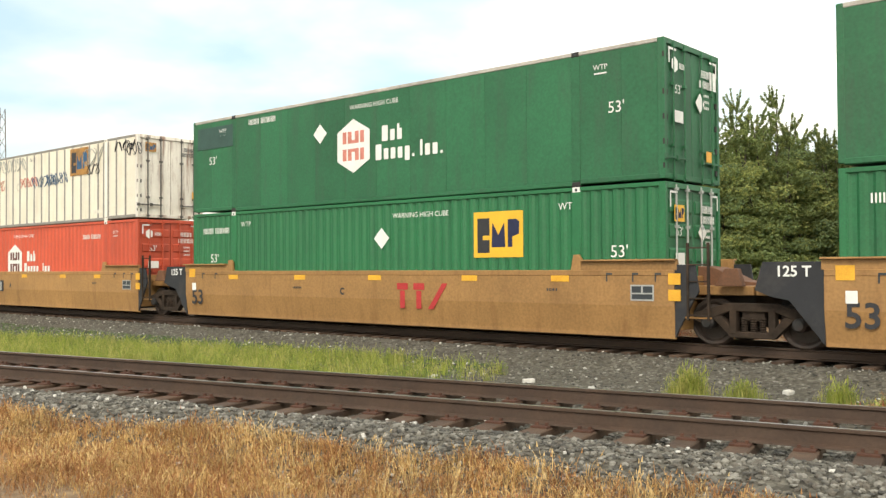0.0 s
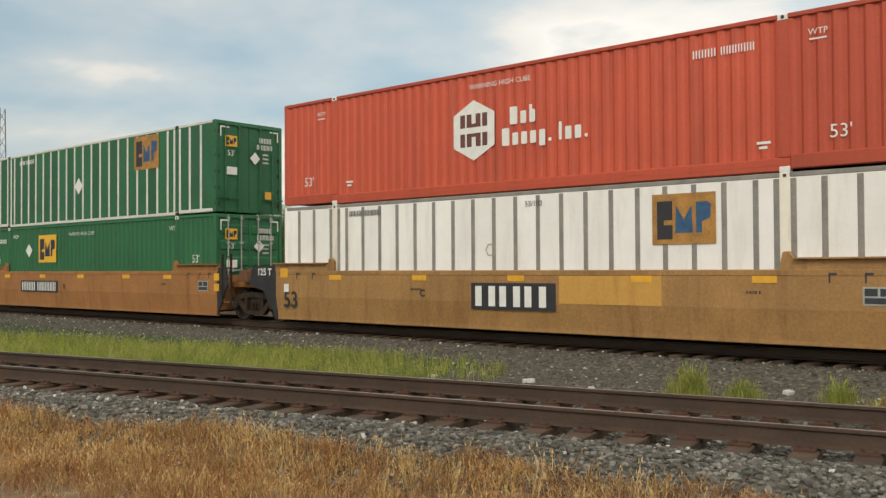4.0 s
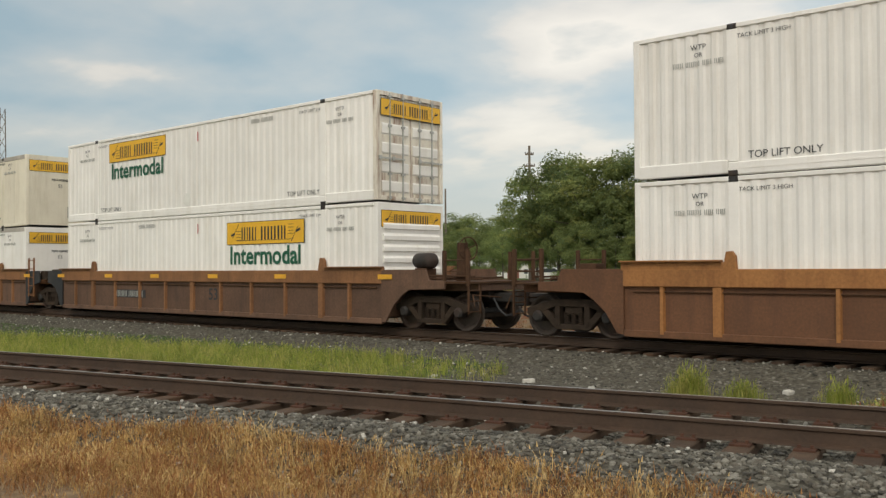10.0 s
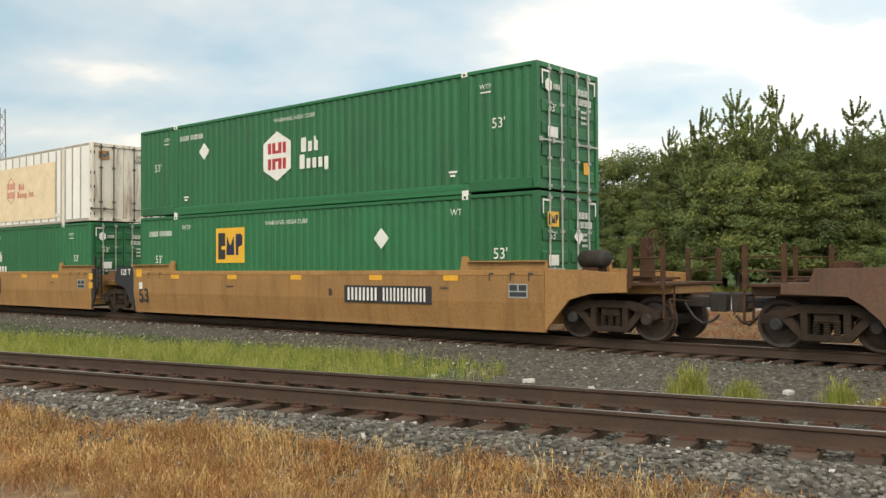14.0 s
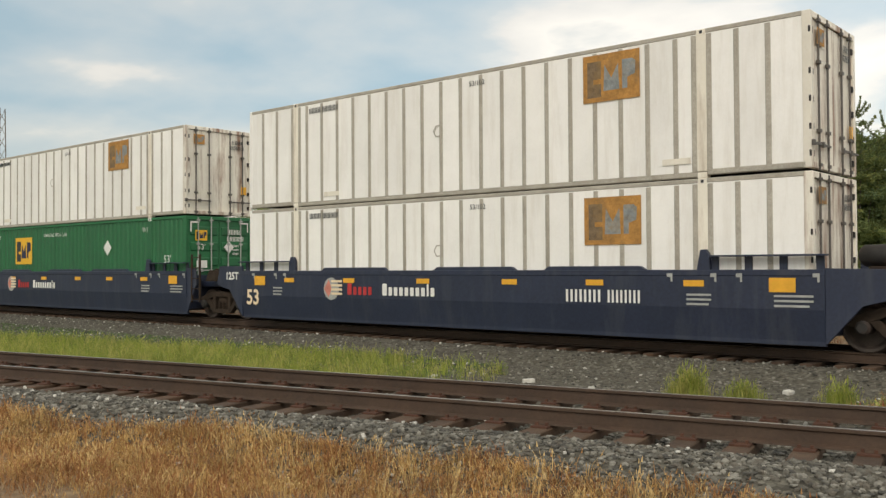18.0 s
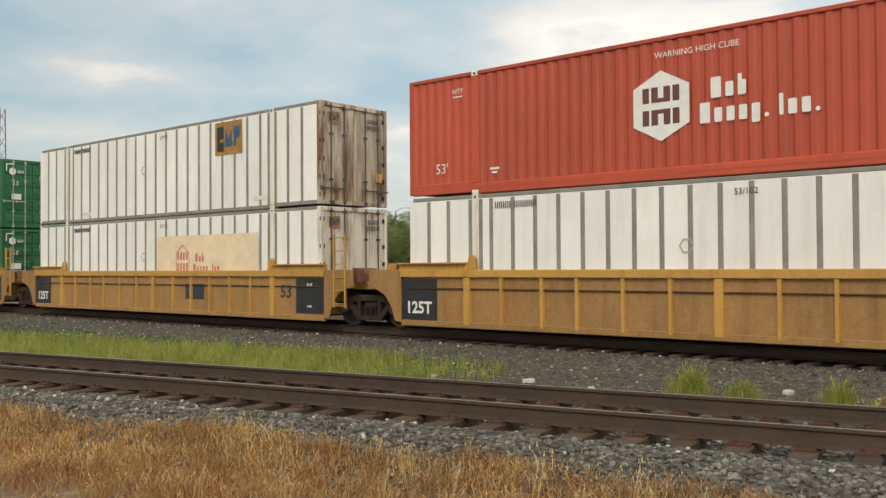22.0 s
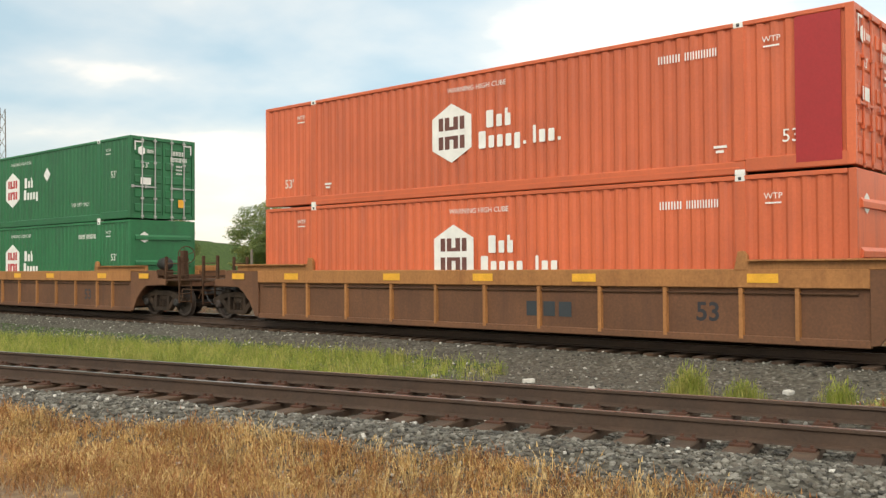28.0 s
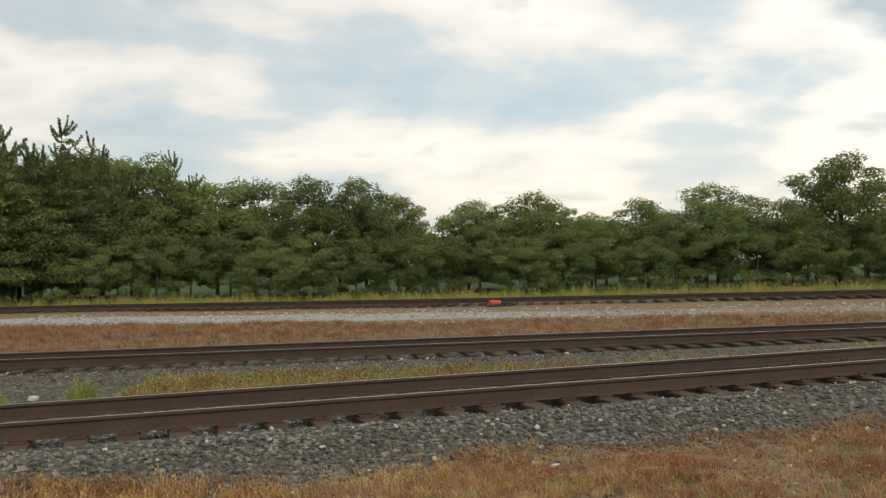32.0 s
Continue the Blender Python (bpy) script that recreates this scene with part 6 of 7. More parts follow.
def ballast():
    rng = random.Random(21)
    sh = stone_shapes()
    spots = []
    while len(spots) < 26000:
        u, d = rng.uniform(-26, 10), rng.gauss(0, 1.7)
        if abs(d) > 3.0 or (u < -14 and rng.random() < 0.5):
            continue
        p = NO + ND * u + NN * d
        if p.x > 33:
            continue
        spots.append((p.x, p.y, ground_z(p.x, p.y) + 0.005, rng.uniform(0, 6.28), rng.uniform(0.035, 0.085)))
    for _ in range(13000):
        u, d = rng.uniform(-17, 5), rng.uniform(-3.0, -1.2)
        p = NO + ND * u + NN * d
        spots.append((p.x, p.y, ground_z(p.x, p.y) + 0.004, rng.uniform(0, 6.28), rng.uniform(0.03, 0.075)))
    for _ in range(5000):
        u, d = rng.uniform(-16, 7), -2.6 - abs(rng.gauss(0, 2.0))
        p = NO + ND * u + NN * d
        if noise.noise(Vector((p.x * 0.7, p.y * 0.7, 9.0))) > -0.1:
            spots.append((p.x, p.y, ground_z(p.x, p.y) + 0.003, rng.uniform(0, 6.28), rng.uniform(0.012, 0.04)))
    scatter("ballast_stones", "crushed grey ballast along the near track", spots, sh, STONES)
    spots = []
    while len(spots) < 15000:
        x, y = rng.uniform(-14, 32), rng.uniform(-4.6, 1.0)
        if near_off(x, y) < 1.2:
            continue
        spots.append((x, y, ground_z(x, y) + 0.005, rng.uniform(0, 6.28), rng.uniform(0.03, 0.075)))
    scatter("shoulder_stones", "crushed grey ballast beside the main track", spots, sh, STONES)
    spots = []
    for _ in range(520):
        u, d = rng.uniform(-22, 8), rng.uniform(-3.2, 2.4)
        p = NO + ND * u + NN * d
        spots.append((p.x, p.y, ground_z(p.x, p.y) + 0.03, rng.uniform(0, 6.28), rng.uniform(0.03, 0.07)))
    for _ in range(220):
        x, y = rng.uniform(-10, 30), rng.uniform(-3.5, 0.5)
        spots.append((x, y, ground_z(x, y) + 0.03, rng.uniform(0, 6.28), rng.uniform(0.03, 0.07)))
    for _ in range(260):
        u, d = rng.uniform(-16, 6), rng.uniform(-7.5, -2.6)
        p = NO + ND * u + NN * d
        spots.append((p.x, p.y, ground_z(p.x, p.y) + 0.008, rng.uniform(0, 6.28), rng.uniform(0.015, 0.05)))
    scatter("white_stones", "scattered pale limestone pieces among the ballast", spots, sh, [PALE_STONE])
    spots = []
    for _ in range(5000):
        x = rng.uniform(-40, 50)
        y = third_y(x) + rng.uniform(-14, -4)
        if y > 6:
            spots.append((x, y, ground_z(x, y), rng.uniform(0, 6.28), rng.uniform(0.05, 0.13)))
    scatter("gravel_stones", "pale gravel strip beside the far track", spots, sh, [PALE_STONE, STONES[4]])
    # single larger stones and blocks that stand out
    for x, y, s in ((16.29, -3.64, 0.16), (17.78, -4.03, 0.17), (20.35, -2.54, 0.16), (14.6, -4.2, 0.13)):
        me = Geo().box(-s * 0.7, s * 0.7, -s * 0.35, s * 0.35, 0, s * 0.55).mesh("stone_block", PALE_STONE, s * 0.12)
        o = tagged(new("stone_block", me), "pale broken limestone block lying between the tracks", "stone", "loose stone blocks")
        o.location, o.rotation_euler = (x, y, ground_z(x, y) - 0.02), (0.1, 0.05, x)
    for x, y, s in ((11.2, 9.0, 0.3), (11.9, 9.1, 0.22)):
        me = Geo().box(-s * 0.7, s * 0.7, -s * 0.35, s * 0.35, 0, s * 0.5).mesh("stone_block", PALE_STONE, s * 0.12)
        o = tagged(new("stone_block", me), "pale stone block on the dry ground beyond the tracks", "stone", "loose stone blocks")
        o.location, o.rotation_euler = (x, y, ground_z(x, y) - 0.02), (0.1, 0.05, x * 2)


def blades(n, h, spread, seed, lean=0.5, heads=False):
    """One tuft: thin bent blades."""
    rng = random.Random(seed)
    vs, fs = [], []
    for _ in range(n):
        a, r = rng.uniform(0, 6.28), spread * math.sqrt(rng.random())
        bx, by = r * math.cos(a), r * math.sin(a)
        hh = h * rng.uniform(0.5, 1.1)
        la = rng.uniform(0, 6.28)
        lx, ly = math.cos(la) * lean * hh, math.sin(la) * lean * hh
        w = rng.uniform(0.002, 0.0048) * (1 + hh)
        px, py = -math.sin(la) * w, math.cos(la) * w
        k = len(vs)
        vs += [(bx - px, by - py, -0.02), (bx + px, by + py, -0.02), (bx + lx * 0.3 + px * 0.8, by + ly * 0.3 + py * 0.8, hh * 0.6), (bx + lx * 0.3 - px * 0.8, by + ly * 0.3 - py * 0.8, hh * 0.6), (bx + lx, by + ly, hh)]
        fs += [(k, k + 1, k + 2, k + 3), (k + 3, k + 2, k + 4)]
        if heads and rng.random() < 0.5:
            k = len(vs)
            t = 0.014
            vs += [(bx + lx - px * 2.2, by + ly - py * 2.2, hh * 0.9), (bx + lx + px * 2.2, by + ly + py * 2.2, hh * 0.9), (bx + lx * 1.15, by + ly * 1.15, hh * 1.12)]
            fs += [(k, k + 1, k + 2)]
    return np.array(vs), fs


def leaf_mat(name, col, back=0.25, var=0.25, scale=1.5, rnd=0.0):
    m = mat(name, col, 0.7, var=var, scale=scale, fine=30, bump=0.0, spec=0.25, rnd=rnd)
    nt = m.node_tree
    b = nt.nodes["Principled BSDF"]
    tr = nt.nodes.new("ShaderNodeBsdfTranslucent")
    ms = nt.nodes.new("ShaderNodeMixShader")
    ms.inputs[0].default_value = back
    src = b.inputs["Base Color"].links[0].from_socket
    nt.links.new(src, tr.inputs[0])
    out = nt.nodes["Material Output"]
    nt.links.new(b.outputs[0], ms.inputs[1])
    nt.links.new(tr.outputs[0], ms.inputs[2])
    nt.links.new(ms.outputs[0], out.inputs[0])
    return m


def grass():
    rng = random.Random(31)
    dry = [leaf_mat("dry_straw", lin((0.74, 0.60, 0.38))), leaf_mat("tawny_grass", lin((0.66, 0.50, 0.32))), leaf_mat("pale_straw", lin((0.79, 0.68, 0.47))), leaf_mat("rusty_grass", lin((0.58, 0.40, 0.26)))]
    green = [leaf_mat("fresh_grass", (0.29, 0.33, 0.06)), leaf_mat("yellow_grass", (0.40, 0.38, 0.11)), leaf_mat("dark_grass", (0.20, 0.25, 0.055))]
    red = [leaf_mat("reddish_weed", lin((0.58, 0.35, 0.24))), leaf_mat("brown_weed", lin((0.47, 0.38, 0.27))), leaf_mat("tan_weed", lin((0.62, 0.52, 0.37)))]
    long = [blades(12, 0.30, 0.12, i, 0.6, True) for i in range(5)]
    short = [blades(20, 0.16, 0.18, i + 20, 0.9, True) for i in range(5)]
    up = [blades(14, 0.36, 0.16, i + 40, 0.4, True) for i in range(5)]
    spots = []
    while len(spots) < 9500:
        u, d = rng.uniform(-26, 9), -1.5 - abs(rng.gauss(0, 2.3))
        p = NO + ND * u + NN * d
        edge = -2.2 - 0.5 * step(-6, -1, u) + 0.15 * math.sin(u * 1.3) + 0.35 * noise.noise(Vector((u * 0.6, 0, 0)))
        if d > edge or (p - Vector((EYE.x, EYE.y, p.z))).length < 2.6 or d < -9:
            continue
        dens = noise.noise(Vector((p.x * 0.55, p.y * 0.55, 1.0)))
        if dens < 0.02 and rng.random() < 0.8 and d < -3.3 or rng.random() < 0.55 * step(1, 5, u):
            continue
        spots.append((p.x, p.y, ground_z(p.x, p.y), rng.uniform(0, 6.28), rng.uniform(0.4, 0.85) * (1 - 0.45 * step(-3, 2, u))))
    thatch = [blades(14, 0.05, 0.22, i + 60, 2.6) for i in range(4)]
    lying = []
    while len(lying) < 5200:
        u, d = rng.uniform(-22, 9), rng.uniform(-9, -2.4)
        p = NO + ND * u + NN * d
        lying.append((p.x, p.y, ground_z(p.x, p.y) + 0.008, rng.uniform(0, 6.28), rng.uniform(0.6, 1.2)))
    scatter("thatch", "flattened grey-brown dead grass on the verge", lying, thatch, [leaf_mat("old_thatch", lin((0.55, 0.45, 0.34))), leaf_mat("pale_thatch", lin((0.68, 0.58, 0.44))), dry[1], dry[3]])
    scatter("dry_grass", "dry straw-coloured grass on the near verge", spots, long + short * 3, dry)
    spots = []
    while len(spots) < 5200:
        u, d = rng.uniform(-34, -9.0), rng.uniform(1.6, 7.0)
        p = NO + ND * u + NN * d
        if p.y > -2.2 + 0.4 * noise.noise(Vector((p.x * 0.8, 0, 5))) or rng.random() < step(-13, -9, u) * 0.8:
            continue
        spots.append((p.x, p.y, ground_z(p.x, p.y), rng.uniform(0, 6.28), rng.uniform(0.45, 0.9)))
    scatter("green_grass", "fresh green grass growing between the tracks", spots, up, green)
    for k, (x, y, r, n, hgt) in enumerate(((19.3, -3.7, 0.42, 90, 1.15), (20.0, -3.4, 0.35, 50, 0.8), (21.25, -3.0, 0.3, 45, 0.95), (14.9, -5.9, 0.12, 12, 0.9), (22.0, -2.9, 0.5, 40, 0.5))):
        sp = []
        for _ in range(n):
            a, q = rng.uniform(0, 6.28), r * min(1.4, abs(rng.gauss(0, 0.6)))
            sp.append((x + q * math.cos(a), y + q * math.sin(a), ground_z(x, y), rng.uniform(0, 6.28), hgt * rng.uniform(0.55, 1.1) * (1.15 - 0.6 * q / r)))
        o = scatter("weed_tuft", "green weed tuft growing in the ballast", sp, up, green)
        tagged(o, category="weed", group="weeds by the tracks")
    spots = []
    while len(spots) < 2600:
        x, y = rng.uniform(22, 50), rng.uniform(-5, -1.2)
        if near_off(x, y) > 1.5 and rng.random() > 0.86 * step(24.5, 30, x):
            spots.append((x, y, ground_z(x, y), rng.uniform(0, 6.28), rng.uniform(0.6, 1.3)))
    for _ in range(900):
        u, d = rng.uniform(-2, 8), -3.2 - abs(rng.gauss(0, 1.5))
        p = NO + ND * u + NN * d
        if noise.noise(Vector((p.x * 0.8, p.y * 0.8, 4.0))) > 0.0:
            spots.append((p.x, p.y, ground_z(p.x, p.y), rng.uniform(0, 6.28), rng.uniform(0.3, 0.6)))
    scatter("weeds", "brown and green weeds between the tracks", spots, short, green[1:] + red)
    spots = []
    while len(spots) < 2200:
        u, d = rng.uniform(0.5, 9), rng.uniform(-7.5, -2.6)
        p = NO + ND * u + NN * d
        if noise.noise(Vector((p.x * 0.9, p.y * 0.9, 9.0))) + 0.25 * step(2, 6, u) > 0.1:
            spots.append((p.x, p.y, ground_z(p.x, p.y), rng.uniform(0, 6.28), rng.uniform(0.25, 0.55)))
    scatter("red_weeds", "low reddish-brown weeds on the near verge", spots, short, [leaf_mat("russet_weed", lin((0.60, 0.33, 0.24))), red[0], leaf_mat("dull_green_weed", lin((0.50, 0.46, 0.27)))])
    spots = []
    while len(spots) < 7000:
        x, y = rng.uniform(-30, 60), rng.uniform(4.6, 24)
        if rng.random() < 0.7 * (1 - step(0, 14, x)):
            continue
        if y > third_y(x) - 13 + 3 * noise.noise(Vector((x * 0.2, y * 0.2, 0))):
            continue
        spots.append((x, y, ground_z(x, y), rng.uniform(0, 6.28), rng.uniform(0.5, 1.1)))
    scatter("field_grass", "low reddish dry grass beyond the main track", spots, short, red)
    spots = []
    while len(spots) < 6000:
        x = rng.uniform(-60, 70)
        y = third_y(x) + 2.2 + abs(rng.gauss(0, 3.5))
        spots.append((x, y, ground_z(x, y), rng.uniform(0, 6.28), rng.uniform(0.9, 2.0)))
    scatter("far_grass", "tall grass along the far track", spots, short + up, green + dry[:1])


# ---------------------------------------------------------------- trees
BARK = mat("grey_bark", (0.10, 0.085, 0.068), 0.9, var=0.3, scale=5, fine=40, bump=0.5)
LEAVES = [leaf_mat("leaf_mid", (0.225, 0.275, 0.10), 0.5, 0.25, 1.5, 0.22), leaf_mat("leaf_dark", (0.185, 0.235, 0.09), 0.5, 0.25, 1.5, 0.22), leaf_mat("leaf_light", (0.31, 0.33, 0.11), 0.5, 0.25, 1.5, 0.22), leaf_mat("leaf_blue", (0.185, 0.25, 0.115), 0.5, 0.25, 1.5, 0.22)]


def tree_meshes(seed, h, r, form, leaves=9000, low=0.12):
    """Trunk with limbs, and a crown of leafy clumps with gaps between them."""
    rng = random.Random(seed)
    rs = np.random.RandomState(seed + 7)
    tg = Geo()
    lean = Vector((0.03 * h * rng.uniform(-1, 1), 0.03 * h * rng.uniform(-1, 1), 0))
    top = h * 0.7
    tg.rod((0, 0, -0.3), lean + Vector((0, 0, top)), 0.026 * h ** 0.8, 8, 0.03)
    clumps = []                      # (centre, half width, half height)
    if form == "spire":
        leaders = [(0.0, 0.0, 1.0)] + [(math.cos(i * 2.4 + rng.uniform(-0.4, 0.4)) * r * rng.uniform(0.3, 0.85), math.sin(i * 2.4 + rng.uniform(-0.4, 0.4)) * r * rng.uniform(0.3, 0.85), rng.uniform(0.66, 0.93)) for i in range(11)]
        for lx, ly, f in leaders:
            tip = h * f
            tg.rod((lx * 0.3, ly * 0.3, h * 0.15), (lx, ly, tip - 0.5), 0.05, 5, 0.02)
            # leafy shoots that fork upwards from the leader
            for j in range(rng.choice((6, 7, 8))):
                b0 = Vector((lx, ly, tip - rng.uniform(0.5, 1.9)))
                a, out, rise = rng.uniform(0, 6.28), rng.uniform(0.3, 1.0), rng.uniform(0.45, 1.0)
                if j == 0:
                    b0.z, out, rise = tip - 0.9, 0.08, 0.85
                q = b0
                for m in range(1, 8):
                    e = m / 7
                    p = b0 + Vector((math.cos(a) * out * e ** 0.7, math.sin(a) * out * e ** 0.7, rise * e ** 1.4))
                    tg.rod(q, p, 0.012, 3)
                    clumps.append((p, 0.062 - 0.03 * e, 0.11))
                    q = p
            # layered boughs below
            z, w = tip - 1.0, 0.26
            while z > h * (low + 0.04):
                for _ in range(2 if w < 0.5 else 3):
                    a, q = rng.uniform(0, 6.28), w * rng.uniform(0.3, 1.4)
                    if rng.random() < 0.22:
                        continue
                    clumps.append((Vector((lx + math.cos(a) * q, ly + math.sin(a) * q, z - w * 0.6)), w * rng.uniform(0.65, 1.1), w * rng.uniform(0.4, 0.75)))
                z -= w * 1.15
                w = min(0.72, w * 1.22)
    else:
        n = 62 if form == "round" else 44
        mid, half = h * (0.5 + low * 0.5), h * (0.47 - low * 0.5)
        for i in range(n):
            f = (i + 0.5) / n
            u = 1 - 2 * f
            a = i * 2.39996 + rng.uniform(-0.3, 0.3)
            c = math.sqrt(max(0.0, 1 - u * u)) if u > 0 or low > 0.1 else math.sqrt(1 - 0.45 * u * u)
            k = rng.uniform(0.62, 0.98) if rng.random() < 0.8 else rng.uniform(0.2, 0.6)
            wide = r * (1.0 if u > -0.2 else 0.92) * (1.15 if form == "bush" else 1.0)
            p = Vector((math.cos(a) * c * wide * k, math.sin(a) * c * wide * k, mid + u * half * k))
            p += Vector((rng.uniform(-0.3, 0.3), rng.uniform(-0.3, 0.3), rng.uniform(-0.25, 0.25)))
            w = rng.uniform(0.55, 1.15)
            clumps.append((p, w, w * rng.uniform(0.55, 0.85)))
            if i % 3 == 0 and form == "round":
                b0 = lean * 0.4 + Vector((0, 0, h * rng.uniform(0.2, 0.5)))
                if p.z > b0.z - 0.4:
                    tg.rod(b0, p, 0.009 * h ** 0.8, 5, 0.015)
    wgt = np.array([c[1] ** 2 + 0.035 for c in clumps])
    pick = rs.choice(len(clumps), leaves, p=wgt / wgt.sum())
    cen = np.array([c[0][:] for c in clumps])[pick]
    hw, hh = np.array([c[1] for c in clumps])[pick], np.array([c[2] for c in clumps])[pick]
    d = rs.normal(size=(leaves, 3))
    d /= np.linalg.norm(d, axis=1)[:, None]
    rad = 0.45 + 0.62 * rs.rand(leaves) ** 0.6
    # knobbly outline: each clump swells and shrinks with direction
    rad *= 1 + 0.22 * np.sin(d[:, 0] * 5 + pick) * np.sin(d[:, 1] * 4 + pick * 1.7) + 0.14 * np.sin(d[:, 2] * 7 + pick * 0.6)
    pos = cen + d * rad[:, None] * np.stack([hw, hw, hh], 1)
    up = d * 0.75 + rs.normal(size=(leaves, 3)) * 0.42 + np.array([0, 0, 0.45])
    up /= np.linalg.norm(up, axis=1)[:, None]
    side = np.cross(up, rs.normal(size=(leaves, 3)))
    side /= np.linalg.norm(side, axis=1)[:, None]
    oth = np.cross(up, side)
    size = (0.085 + 0.075 * rs.rand(leaves)) * np.where(hw < 0.075, 0.5, 0.62 if form == "spire" else 0.85)
    sz = size[:, None]
    V = np.stack([pos - side * sz, pos - oth * sz * 0.52 + up * sz * 0.25, pos + side * sz * 1.1 - up * sz * 0.2, pos + oth * sz * 0.52 + up * sz * 0.18], 1)
    ok = pos[:, 2] > h * 0.03
    V = V[ok].reshape(-1, 3)
    n = len(V) // 4
    me = bpy.data.meshes.new("crown")
    me.from_pydata(V.tolist(), [], np.arange(4 * n).reshape(n, 4).tolist())
    for m in LEAVES:
        me.materials.append(m)
    tone = np.array([rng.choices((0, 1, 2, 3), (5, 3, 2.2, 2))[0] for _ in clumps])[pick][ok]
    own = rs.choice(4, n, p=(0.42, 0.26, 0.16, 0.16))
    me.polygons.foreach_set("material_index", np.where(rs.rand(n) < 0.5, tone, own).astype(np.int32))
    return tg.mesh("trunk", BARK), me


TREES = {}


def tree(x, y, h, form, seed, width=1.0, label="", low=0.12, dense=1.0):
    key = (form, seed % 3, low, dense)
    if key not in TREES:
        TREES[key] = tree_meshes(seed % 3 + (0 if form == "spire" else 50 if form == "round" else 90), 10.0, 3.6 if form == "round" else 2.9 if form == "spire" else 4.6, form, int((42000 if form == "spire" else 21000 if form == "round" else 17000) * dense), low)
    tm, cm = TREES[key]
    o = tagged(new("tree" if form != "bush" else "bush"), label or {"spire": "tall leafy green tree with upright pointed tips", "round": "broad leafy green tree with uneven crown", "bush": "dense green shrub of rounded clumps"}[form], "tree" if form != "bush" else "bush", "trees along the railway")
    o.location, o.rotation_euler = (x, y, ground_z(x, y)), (0, 0, seed * 1.7)
    k = h / 10.0
    piece("trunk", tm, o, size=(k * width, k * width, k))
    piece("crown", cm, o, size=(k * width, k * width, k))
    return o


def from_view(px, depth, eye=EYE, yaw=40.56):
    """Plan position at that depth along the resting view, px to the right of its middle as a share of the depth."""
    a = radians(yaw)
    f, r = Vector((-math.sin(a), math.cos(a), 0)), Vector((math.cos(a), math.sin(a), 0))
    p = Vector(eye) + f * depth + r * (px * depth)
    return p.x, p.y


